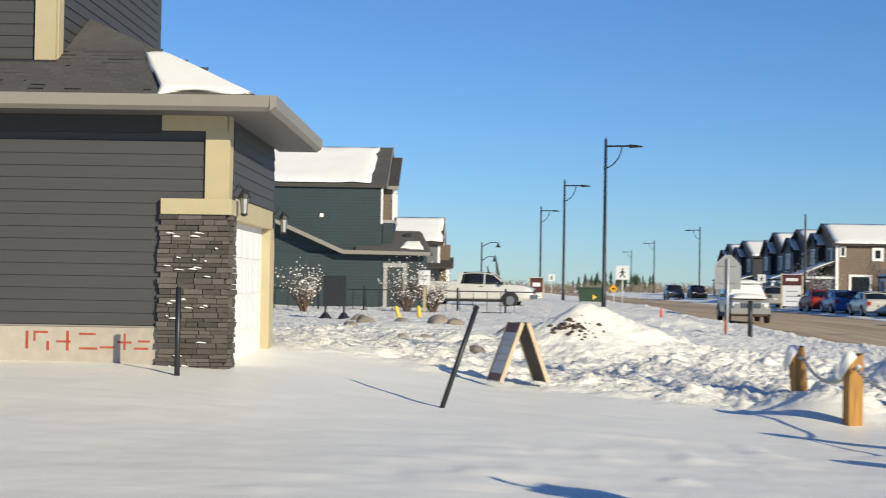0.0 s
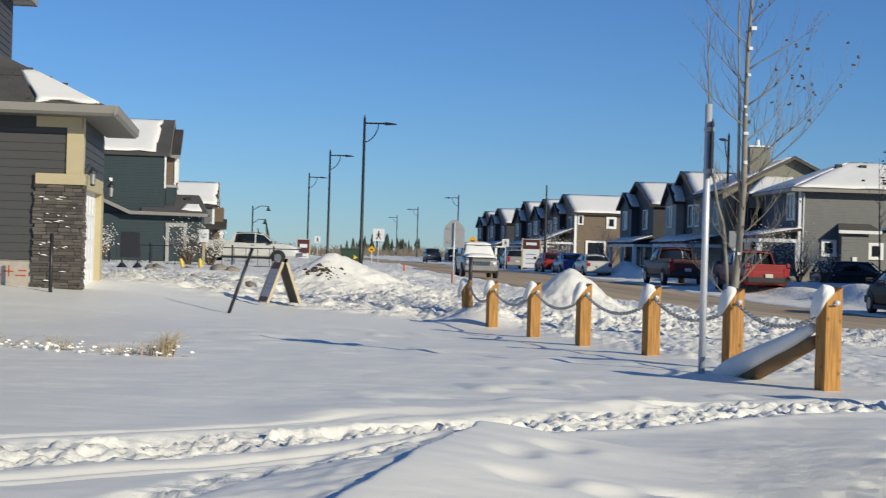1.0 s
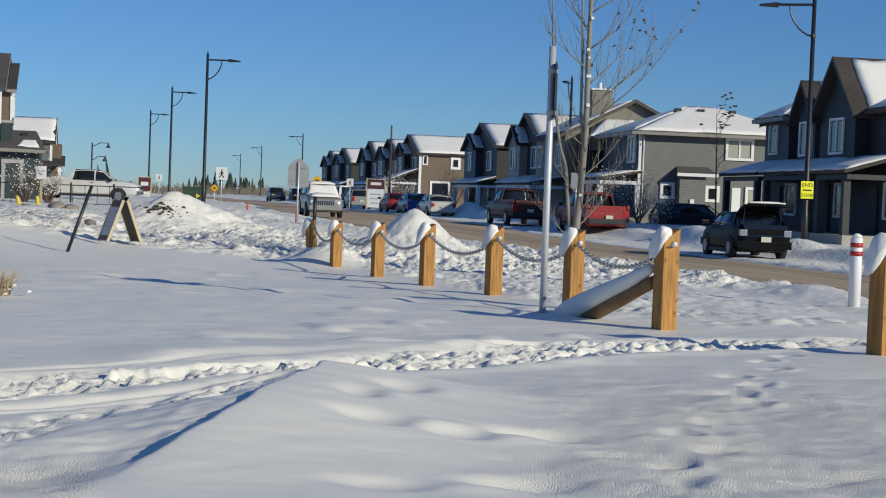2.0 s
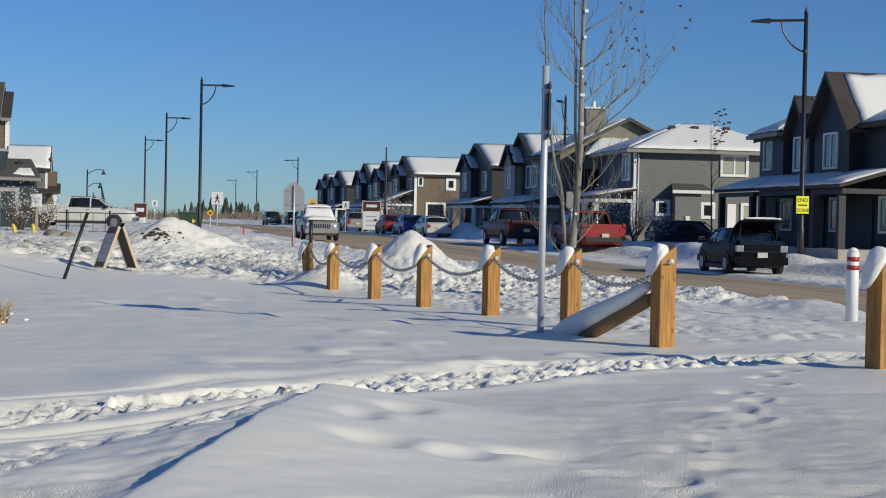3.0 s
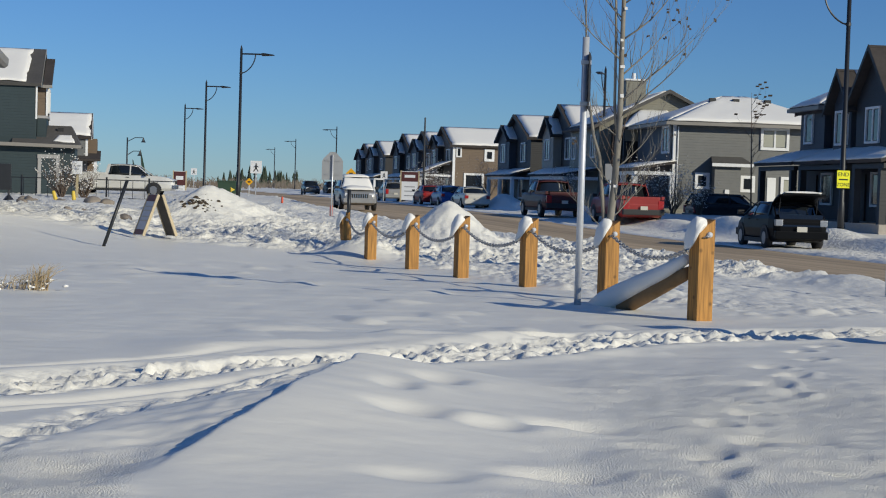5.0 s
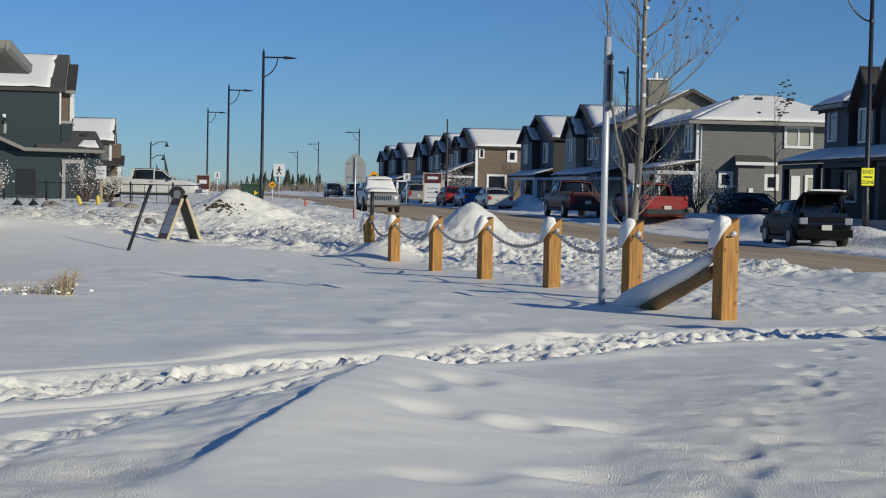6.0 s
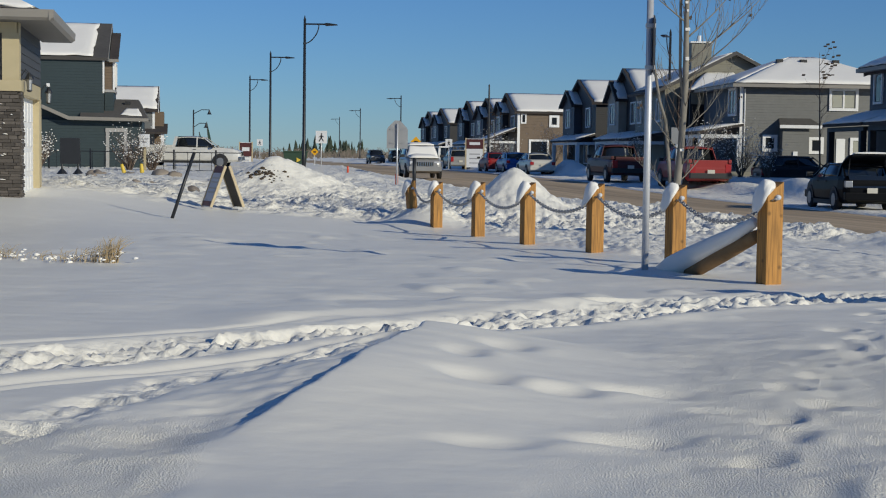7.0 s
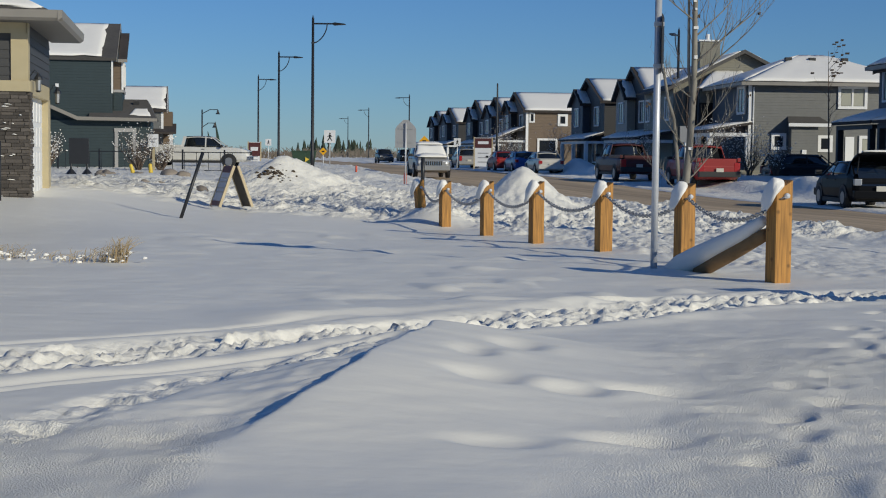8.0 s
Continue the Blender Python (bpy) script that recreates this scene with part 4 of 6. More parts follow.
window(pale, (-2.5, 0, 1.6), (1, 0, 0), (0, -1, 0), 1.4, 1.2)

# row across the street; local y along the street, the houses lie towards +x
# townhouse nearest to the camera
town = thing("townhouse", pose(16.1, 74.0, 0.1, 0, 0, 8.0), "dark brown townhouse row with snowy porch roofs and gables", "house")
part("wall", Shape().box(0, 11, -14.5, 0, 0, 5.8), S_DARK, town, "dark siding")
part("end_bay", Shape().box(-0.35, 5, -3.1, -0.01, 2.9, 5.85), S_BLUE, town, "slate blue upper bay")
gable(town, 0, 11, -14.5, 0, 5.85, 8.0, "y", 0.5, SHINGLE_BROWN, 0.95, TAUPE, 41)
for y0, y1, zr, m_, sd in ((-7.1, -4.7, 7.3, S_BLUE, 1), (-11.4, -7.3, 8.05, S_DARK, 2)):
    part("gable_bay", Shape().box(-0.6, 4.0, y0 + 0.2, y1 - 0.2, 2.9, 5.85), m_, town)
    gable(town, -0.6, 5.2, y0, y1, 5.85, zr, "x", 0.35, SHINGLE_BROWN, 0.97, BLACKTRIM, 50 + sd, bare=0.7)
    gable_wall(town, -0.58, 4.5, y0 + 0.1, y1 - 0.1, 5.8, zr - 0.1, m_, "x")
    window(town, (-0.6, (y0 + y1) / 2, 4.7), (0, -1, 0), (-1, 0, 0), 1.3, 1.35, (0.5,))
hip(town, -0.35, 4.0, -3.1, 0, 5.85, 6.8, 0.45, SHINGLE_BROWN, True, 61)
window(town, (-0.36, -1.2, 4.85), (0, -1, 0), (-1, 0, 0), 0.9, 1.3)
for k, (y0, y1) in enumerate(((-4.4, 0.3), (-10.6, -5.2), (-14.4, -11.4))):
    porch(town, -2.2, 0.0, y0, y1, 3.15, 3.85, (y0 + 0.2, y1 - 0.2), S_DARK, None, True, 70 + k, 0.6)
    window(town, (-0.01, (y0 + y1) / 2 - 0.8, 2.0), (0, -1, 0), (-1, 0, 0), 1.2, 1.3)
    part("front_door", Shape().box(-0.07, 0.0, (y0 + y1) / 2 + 0.5, (y0 + y1) / 2 + 1.45, 0.6, 2.65), BLACKTRIM, town)

# grey corner house
grey = thing("grey_house", pose(11.25, 86.0, -0.05, 0, 0, 8.0), "grey sided two-storey house with white trim and snowy hip roof", "house")
part("wall", Shape().box(0, 9.4, 0, 8, 0, 5.75), S_GREY, grey, "mid grey lap siding")
hip(grey, 0, 9.4, 0, 8, 5.8, 7.55, 0.55, SHINGLE, True, 81)
part("corner_board", Shape().box(-0.03, 0.14, -0.03, 0.12, 0.3, 5.75), WHITE, grey)
part("bump_out", Shape().box(2.25, 3.75, -0.6, 0.0, 0.4, 3.45), S_GREY, grey, "boxed-out grey bay")
part("bump_roof", slab([(2.0, -0.85, 3.5), (4.4, -0.85, 3.5), (4.0, 0.0, 3.9), (2.2, 0.0, 3.9)], 0.1), SHINGLE, grey)
part("bump_fascia", Shape().box(2.0, 4.4, -0.9, -0.85, 3.33, 3.51), WHITE, grey)
part("meter_box", Shape().box(2.85, 3.1, -0.68, -0.6, 1.75, 2.05), WHITE, grey)
window(grey, (1.7, -0.01, 2.5), (1, 0, 0), (0, -1, 0), 0.5, 0.6, (), 0.17)
window(grey, (4.35, -0.01, 2.4), (1, 0, 0), (0, -1, 0), 0.5, 0.6, (), 0.17)
window(grey, (5.85, -0.01, 4.98), (1, 0, 0), (0, -1, 0), 1.35, 0.95, (0.5,), 0.16, True)
part("patio_door", Shape().box(5.5, 6.0, -0.05, 0.0, 0.6, 2.8), WHITE, grey)
window(grey, (6.75, -0.01, 2.0), (1, 0, 0), (0, -1, 0), 0.6, 1.4, (), 0.17, True)
window(grey, (-0.05, 1.4, 4.8), (0, -1, 0), (-1, 0, 0), 1.3, 1.3, (0.5,), 0.14)
part("front_wall", Shape().box(-0.04, -0.004, 0.3, 8.0, 0.3, 5.7), S_BLUE, grey, "slate street front")
part("downpipe", Shape().tube([(0.22, -0.08, 0.4), (0.22, -0.08, 5.5)], 0.04, 6), WHITE, grey)
for x in (3.0, 4.4, 6.3):
    part("roof_vent", Shape().box(x - 0.18, x + 0.18, 2.7, 3.0, 6.95, 7.35), BLACKTRIM, grey)
porch(grey, -2.3, 0.0, -0.5, 5.5, 3.1, 3.55, (-0.3, 2.4, 5.2), WHITE, None, True, 91, 0.5)
part("porch_post", Shape().box(-0.3, -0.05, -0.55, -0.3, 0.5, 2.85), WHITE, grey)
part("fence_panel", Shape().box(-2.0, 1.5, -0.62, -0.56, 0.0, 0.9), S_OLIVE, grey)

# tall gabled neighbour behind it
olive = thing("olive_gabled_house", pose(8.0, 97.5, 0.0, 0, 0, 8.0), "olive two-storey house with wide gable and chimney", "house")
part("wall", Shape().box(0, 8.6, 0, 9, 0, 6.0), S_OLIVE, olive, "olive siding")
gable(olive, 0, 8.8, 0, 9, 6.1, 8.3, "y", 0.5, SHINGLE, 0.9, SHINGLE, 101)
gable_wall(olive, 0, 8.8, 0.0, 8.9, 6.0, 8.3, S_OLIVE, "y")
part("chimney", Shape().box(1.9, 3.2, 1.0, 2.0, 6.6, 8.9), S_OLIVE, olive)
part("chimney_cap", Shape().box(1.8, 3.3, 0.9, 2.1, 8.9, 9.0).tube([(2.5, 1.5, 9.0), (2.5, 1.5, 9.4)], 0.12, 8), WHITE, olive)
lowr = part("side_roof", slab([(0.6, -3.6, 5.7), (4.4, -3.6, 5.7), (4.4, 0.1, 7.0), (2.6, 0.1, 7.0)], 0.14), SHINGLE, olive)
part("snow", snow_sheet((0.6, -3.6, 5.7), (4.4, -3.6, 5.7), (4.4, 0.1, 7.0), (2.6, 0.1, 7.0), 0.12, 12, 8, 0.3, 9), SNOW_CAP, lowr, "roof snow", smooth=True)
part("side_wing", Shape().box(0.8, 4.4, -3.4, 0.0, 0, 3.2).box(0.8, 4.4, -1.6, 0.0, 3.2, 5.6).box(0.8, 0.98, -3.4, -3.2, 3.2, 5.6), S_DARK, olive, "dark wing with a recessed balcony")
part("balcony_lintel", Shape().box(0.85, 4.4, -3.42, -3.22, 4.85, 5.6), S_OLIVE, olive)
part("balcony_rail", Shape().box(0.98, 4.4, -3.36, -3.30, 3.95, 4.03).box(0.98, 4.4, -3.36, -3.30, 3.3, 3.36), BLACKTRIM, olive)
for y in (1.5, 4.5, 7.5):
    window(olive, (-0.01, y, 4.6), (0, -1, 0), (-1, 0, 0), 1.1, 1.3, (0.5,), 0.12)
porch(olive, -2.2, 0, 0.0, 8.5, 2.75, 3.2, (0.2, 4.2, 8.3), WHITE, None, True, 111, 0.6)


def row_house(name, x, y, rz, L, depth, colour, side, zr, seed, label, ridge="x", porch_on=True):
    """One house of the far row, with two street gables, windows and a snowy porch."""
    h = thing(name, pose(x, y, 0.1, 0, 0, rz), label, "house", "houses across the street")
    part("wall", Shape().box(0.3, depth, 0, L, 0, 5.8), side, h)
    gable(h, 0.3, depth, 0, L, 5.85, zr, ridge, 0.4, SHINGLE_BROWN, 0.97, BLACKTRIM, seed, bare=0.12)
    gable_wall(h, 0.3, depth, 0.0, L, 5.8, zr, side, ridge)
    b0, b1 = L * 0.52, L * 0.96
    part("front_bay", Shape().box(-0.3, 0.3, b0, b1, 2.9, 5.8), colour, h)
    gable(h, -0.3, 3.0, b0 - 0.1, b1 + 0.1, 5.8, zr - 0.8, "x", 0.3, SHINGLE_BROWN, 0.95, BLACKTRIM, seed + 1, bare=0.1)
    gable_wall(h, -0.29, 2.5, b0, b1, 5.75, zr - 0.95, colour, "x")
    window(h, (-0.3, (b0 + b1) / 2, 4.6), (0, -1, 0), (-1, 0, 0), 1.6, 1.4, (0.5,))
    window(h, (0.29, L * 0.25, 4.6), (0, -1, 0), (-1, 0, 0), 1.6, 1.4, (0.5,))
    window(h, (0.29, L * 0.3, 1.7), (0, -1, 0), (-1, 0, 0), 1.5, 1.5)
    part("front_door", Shape().box(0.22, 0.3, L * 0.68, L * 0.68 + 0.95, 0.6, 2.7), BLACKTRIM, h)
    if porch_on:
        porch(h, -1.1, 0.3, 0.2, L - 0.3, 2.75, 3.3, (0.4, L * 0.5, L - 0.5), WHITE, None, True, seed + 2, 0.6)
        for k in range(3):
            part("step", Shape().box(-1.7 - k * 0.3, -1.3, L * 0.62, L * 0.62 + 1.4, 0.0, 0.55 - k * 0.18), CONCRETE, h)
    return h


row_house("row_house", 6.9, 107.5, 9, 9.0, 10, S_BEIGE, S_DARK, 7.9, 121, "dark row house with beige bay and snowy gables")
row_house("row_house", 4.3, 121.5, 10, 11.0, 10, S_BLUE, S_DARK, 7.8, 131, "dark blue row house with snow-covered gable roof")
brown = row_house("row_house", -2.2, 149.0, 12, 9.5, 9.6, S_DARK, S_BROWN, 7.7, 141, "brown sided row house with white trimmed windows", porch_on=False)
part("corner_board", Shape().box(0.25, 0.5, -0.03, 0.1, 0.2, 5.8), WHITE, brown)
window(brown, (2.4, -0.01, 2.1), (1, 0, 0), (0, -1, 0), 1.6, 1.5, (), 0.2)
window(brown, (3.9, -0.01, 4.85), (1, 0, 0), (0, -1, 0), 0.5, 0.7, (), 0.25)
window(brown, (0.85, -0.01, 5.05), (1, 0, 0), (0, -1, 0), 0.28, 0.7, (), 0.13)
porch(brown, -2.5, 0.2, 0.3, 4.5, 3.0, 4.2, (0.5, 4.2), WHITE, None, True, 145, 0.4)
row_house("row_house", -4.6, 168.0, 13, 11.0, 10, S_BLUE, S_DARK, 7.9, 151, "dark row house with tall snowy gable")
row_house("row_house", -7.6, 186.0, 13, 11.0, 10, S_DARK, S_DARK, 8.2, 161, "dark row house with snowy porch")
row_house("row_house", -12.2, 208.0, 13, 12.0, 10, S_BLUE, S_DARK, 7.9, 171, "slate row house at the far end of the street")
row_house("row_house", -15.4, 228.0, 13, 12.0, 10, S_DARK, S_BROWN, 8.0, 181, "dark end house of the row")

# ---- street furniture ----
def street_lamp(x, y, z0, top, turn, arm=2.0, label="tall black street lamp with curved arm brace"):
    """turn: the arm's heading in degrees from +x."""
    m = pose(x, y, z0, 0, 0, turn)
    t = thing("street_lamp", m, label, "street lamp", "lamps along the street")
    h = top - z0
    part("pole", Shape().tube([(0, 0, 0), (0, 0, 1.2), (0, 0, 1.25), (0, 0, h)], [0.13, 0.125, 0.105, 0.075], 10), BLACKPAINT, t, smooth=True)
    part("base_cover", Shape().tube([(0, 0, 0), (0, 0, 0.25)], [0.19, 0.16], 10), BLACKPAINT, t)
    part("finial", Shape().tube([(0, 0, h), (0, 0, h + 0.1), (0, 0, h + 0.25)], [0.085, 0.05, 0.012], 8), BLACKPAINT, t)
    part("arm", Shape().tube([(0, 0, h - 0.28), (arm * 0.7, 0, h - 0.30)], 0.05, 8), BLACKPAINT, t)
    part("brace", Shape().tube([(0.05, 0, h - 1.45)] + [(0.05 + (arm * 0.42) * math.sin(a), 0, h - 1.45 + 1.12 * (1 - math.cos(a)) ** 0.8) for a in [k * math.pi / 16 for k in range(1, 9)]], 0.035, 6), BLACKPAINT, t)
    part("luminaire", Shape().prism([(arm * 0.62, -0.13, h - 0.26), (arm * 0.7, -0.17, h - 0.22), (arm, -0.12, h - 0.30), (arm * 1.02, -0.08, h - 0.36), (arm * 0.66, -0.12, h - 0.40)], (0, 0.28, 0)), BLACKPAINT, t, bevel=0.02)
    part("collar", Shape().tube([(0, 0, h - 1.5), (0, 0, h - 1.38)], 0.10, 8), BLACKPAINT, t)
    return t


street_lamp(-14.2, 92.5, 0.3, 9.65, -8)
street_lamp(-22.0, 125.0, 0.3, 9.65, -8)
street_lamp(-31.1, 164.0, 0.3, 9.65, -8)
street_lamp(13.75, 57.0, 0.3, 9.55, 172)
street_lamp(8.4, 99.0, 0.3, 9.55, 250)
street_lamp(-18.9, 211.0, 0.3, 9.5, 172)
street_lamp(-31.4, 270.0, 0.3, 9.4, 172)
street_lamp(-42.9, 330.0, 0.3, 9.2, 172)

# chained timber posts
POSTS = [(PX, PY) for PX, PY in zip((2.54, 1.79, 0.87, -0.14, -1.08, -2.06, -2.77), (16.75, 19.7, 22.6, 25.6, 28.5, 31.5, 34.4))]


def timber_post(x, y, z0, h, w=0.20, turn=24, lean=0):
    t = thing("timber_post", pose(x, y, z0, 0, lean, turn), "square treated timber post with sloped top and snow cap", "bollard", "chained timber posts")
    a = w / 2
    s = Shape()
    v = [(-a, -a, -0.3), (a, -a, -0.3), (a, a, -0.3), (-a, a, -0.3), (-a, -a, h - 0.13), (a, -a, h), (a, a, h), (-a, a, h - 0.13)]
    s.add(v, [(0, 3, 2, 1), (4, 5, 6, 7), (0, 1, 5, 4), (1, 2, 6, 5), (2, 3, 7, 6), (3, 0, 4, 7)])
    part("shaft", s, POSTWOOD, t, bevel=0.008)
    cap = Shape()
    rings = 7
    sides = 14
    vv, ff = [], []
    for i in range(rings):
        f = i / (rings - 1)
        r = a * 1.22 * math.cos(f * math.pi / 2) ** 0.55 if i < rings - 1 else 0.01
        for j in range(sides):
            th = 2 * math.pi * j / sides
            k = 1 + 0.34 * noise.noise(Vector((math.cos(th) * 1.6, math.sin(th) * 1.6, f * 2.5 + x * 3)))
            px = -0.085 + r * k * math.cos(th)
            droop = -0.24 * max(0, -math.cos(th)) * (1 - f)
            vv.append((px, r * k * math.sin(th), h - 0.10 + (px + a) * 0.5 * 0.55 + 0.12 * f + droop))
    for i in range(rings - 1):
        for j in range(sides):
            p, q = i * sides + j, i * sides + (j + 1) % sides
            ff.append((p, q, q + sides, p + sides))
    ff.append(tuple(range(sides))[::-1])
    ff.append(tuple(range((rings - 1) * sides, rings * sides)))
    cap.add(vv, ff)
    part("snow_cap", cap, SNOW_CAP, t, "lumpy snow cap", smooth=True)
    # steel bolt; pale lens material paints in the sun's glint
    part("bolt", Shape().tube([(0.02, -a - 0.035, h - 0.17), (0.02, -a, h - 0.17)], [0.028, 0.034], 10), LAMPLENS, t, "steel bolt head with the sun's glint in its pale colour", smooth=True)
    return t


POST_TOP = []
for k, (x, y) in enumerate(POSTS):
    zb = (0.27, 0.24, 0.20, 0.15, 0.09, 0.04, 0.03)[k]
    zt = (1.35, 1.25, 1.20, 1.15, 1.09, 1.03, 1.00)[k]
    timber_post(x, y, zb, zt - zb, lean=(0, 0, 0, 0, 0, 0, -6)[k])
    POST_TOP.append(zt)


def chain(p, q, sag):
    """A hanging chain of separate links between two bolts."""
    p, q = Vector(p), Vector(q)
    n = max(12, int((q - p).length / 0.065))
    t = thing("chain", Matrix.Translation(p), "sagging steel chain between timber posts", "chain", "chains")
    link = None
    pts = [p.lerp(q, i / n) - Vector((0, 0, 4 * sag * (i / n) * (1 - i / n))) for i in range(n + 1)]
    for i in range(n):
        a, b = pts[i] - p, pts[i + 1] - p
        mid, d = (a + b) / 2, (b - a).normalized()
        if link is None:
            L = (b - a).length * 0.72
            link = Shape().tube([(0.024 * math.cos(u), 0, L * math.sin(u)) for u in [k * math.pi / 4 for k in range(9)]], 0.009, 5, False).mesh("link", True)
            link.materials.append(CHAINM)
        rot = d.to_track_quat("Z", "Y").to_matrix().to_4x4() @ pose(0, 0, 0, 0, 0, 90 * (i % 2))
        part("link", link, CHAINM, t, m=Matrix.Translation(mid) @ rot)


for k in range(6):
    (x0, y0), (x1, y1) = POSTS[k], POSTS[k + 1]
    chain((x0 + 0.03, y0 - 0.14, POST_TOP[k] - 0.19), (x1 + 0.03, y1 - 0.14, POST_TOP[k + 1] - 0.19), 0.26)

# near post at the field's end, and the rail that leans on the first post
timber_post(4.12, 13.9, 0.2, 1.2, 0.21, 24)
rail = thing("fallen_rail", pose(2.45, 16.9, 0.85), "round timber rail leaning from post into the snow", "rail")
ra, rb = Vector((-0.03, -0.02, -0.10)), Vector((-0.62, 1.25, -0.62))
part("pole", Shape().tube([ra, ra.lerp(rb, 0.5), rb], [0.07, 0.085, 0.085], 12), LOG, rail, smooth=True)
up = Vector((-0.03, 0, 0.13))
part("snow", Shape().tube([ra + up + Vector((0, 0, 0.02)), ra.lerp(rb, 0.3) + up, ra.lerp(rb, 0.6) + up * 1.15, rb + up * 1.3, rb + Vector((-0.18, 0.45, 0.02)), rb + Vector((-0.32, 0.85, -0.08))], [0.06, 0.095, 0.11, 0.13, 0.15, 0.08], 10), SNOW_CAP, rail, "ridge of snow on the rail", smooth=True)

# sign pole seen edge on
sp = thing("sign_pole", pose(1.33, 18.6, 0.2), "galvanised sign pole with sign plate seen edge-on", "sign pole")
part("post", Shape().tube([(0, 0, -0.2), (0, 0, 3.28)], 0.042, 12), STEEL, sp, "bright galvanised tube", smooth=True)
part("sign_plate", Shape().obox((0.06, 0.03, 2.74), (0.032, 0.30, 0), (0.006, 0, 0), (0, 0, 0.34)), BLACKTRIM, sp, "dark sign plate edge", bevel=0.004)
for zz in (2.45, 2.95):
    part("bracket", Shape().box(-0.05, 0.07, -0.05, 0.05, zz, zz + 0.05), STEEL, sp)

# white bollard with red bands
bo = thing("bollard", pose(6.9, 25.0, gz(6.9, 25.0) - 0.05), "white pipe bollard with two red bands and snow", "bollard")
hb = 1.20 - (gz(6.9, 25.0) - 0.05)
part("pipe", Shape().tube([(0, 0, -0.2), (0, 0, hb - 0.03), (0, 0, hb)], [0.10, 0.10, 0.07], 16), BOLLARDWHITE, bo, smooth=True)
for zz in (hb - 0.17, hb - 0.31):
    part("band", Shape().tube([(0, 0, zz), (0, 0, zz + 0.075)], 0.104, 16), REDTAPE, bo, "red reflective band", smooth=True)
part("snow_cap", Shape().tube([(0, 0, hb - 0.01), (0, 0, hb + 0.03), (0, 0, hb + 0.06)], [0.09, 0.08, 0.02], 12), SNOW_CAP, bo, smooth=True)

# sandwich board
ab = thing("sandwich_board", pose(-7.05, 34.0, 0.36, 0, 0, 36) @ Matrix.Diagonal((0.86, 0.86, 0.98, 1)), "open sandwich board sign with maroon header and raw edges", "sign")


def leaf(sgn):
    a, b = Vector((0.06 * sgn, 0, 0.92)), Vector((0.46 * sgn, 0, 0.0))
    d = (b - a) / 2
    return (a + b) / 2, d


# panels lean apart along x, the printed face towards the street
for sgn in (-1, 1):
    c, d = leaf(sgn)
    nrm = Vector((d.z, 0, -d.x)).normalized() * -sgn
    pb = part("board", Shape().obox(c, d, Vector((0, 0.27, 0)), nrm * 0.02), DARKBOARD if sgn > 0 else ASIGNFACE, ab, "leaning board leaf")
    if sgn < 0:
        for f, hgt in ((-0.82, 0.16), (0.86, 0.12)):
            part("print_band", Shape().obox(c + d * f + nrm * 0.024, d * hgt, Vector((0, 0.265, 0)), nrm * 0.004), SIGNBROWN, pb)
        for f in (-0.4, -0.2, 0.1, 0.3):
            part("print_line", Shape().obox(c + d * f + nrm * 0.024, d * 0.03, Vector((0, 0.2, 0)), nrm * 0.004), SIGNGREYTXT, pb)
    for yy in (-0.28, 0.28):
        part("edge_rail", Shape().obox(c + Vector((0, yy, 0)), d * 1.02, Vector((0, 0.02, 0)), nrm * 0.035), PLY, pb)

# leaning dark stake, upright dark rod by the garage
lp = thing("leaning_stake", pose(-7.17, 29.6, 0.3), "dark steel stake leaning in the snow", "stake")
part("rod", Shape().tube([(0, 0, -0.1), (0.37, 0.4, 1.27)], 0.035, 8), BLACKPAINT, lp, smooth=True)
rd = thing("upright_stake", pose(-10.8, 29.6, 0.42), "dark steel stake upright in the snow beside garage", "stake")
part("rod", Shape().tube([(0, 0, -0.1), (0, 0, 1.33)], 0.04, 8), BLACKPAINT, rd, smooth=True)

# black board on two feet
bb = thing("black_board", pose(-18.0, 58.0, 0.62, 0, 0, 13), "blank black board on two splayed feet", "sign")
part("panel", Shape().box(-0.38, 0.38, -0.03, 0.03, 0.42, 1.42), BLACKPAINT, bb, bevel=0.01)
for sx in (-0.3, 0.3):
    part("foot", Shape().tube([(sx, 0, 0.42), (sx, 0, 0.2)], 0.04, 8).tube([(sx, 0, 0.22), (sx, 0, 0.0)], [0.06, 0.24], 8), BLACKPAINT, bb)

# stop sign, seen from behind
ss = thing("school_sign", pose(-5.6, 61.0, 0.3, 0, 0, 8), "five-sided road sign seen from behind on galvanised post", "road sign")
blade = [(-0.42, 0, 1.5), (0.42, 0, 1.5), (0.42, 0, 2.25), (0.36, 0, 2.36), (0.10, 0, 2.62), (-0.10, 0, 2.62), (-0.36, 0, 2.36), (-0.42, 0, 2.25)]
part("blade", Shape().prism(blade, (0, 0.01, 0)), SIGNALU, ss, "bare aluminium back of the blade")
for zz in (1.7, 2.25):
    part("bracket", Shape().box(-0.30, 0.30, -0.03, -0.004, zz, zz + 0.04), SIGNALU, ss)
part("post", Shape().tube([(0.0, -0.06, -0.2), (0.0, -0.06, 2.5)], 0.032, 8), STEEL, ss, smooth=True)


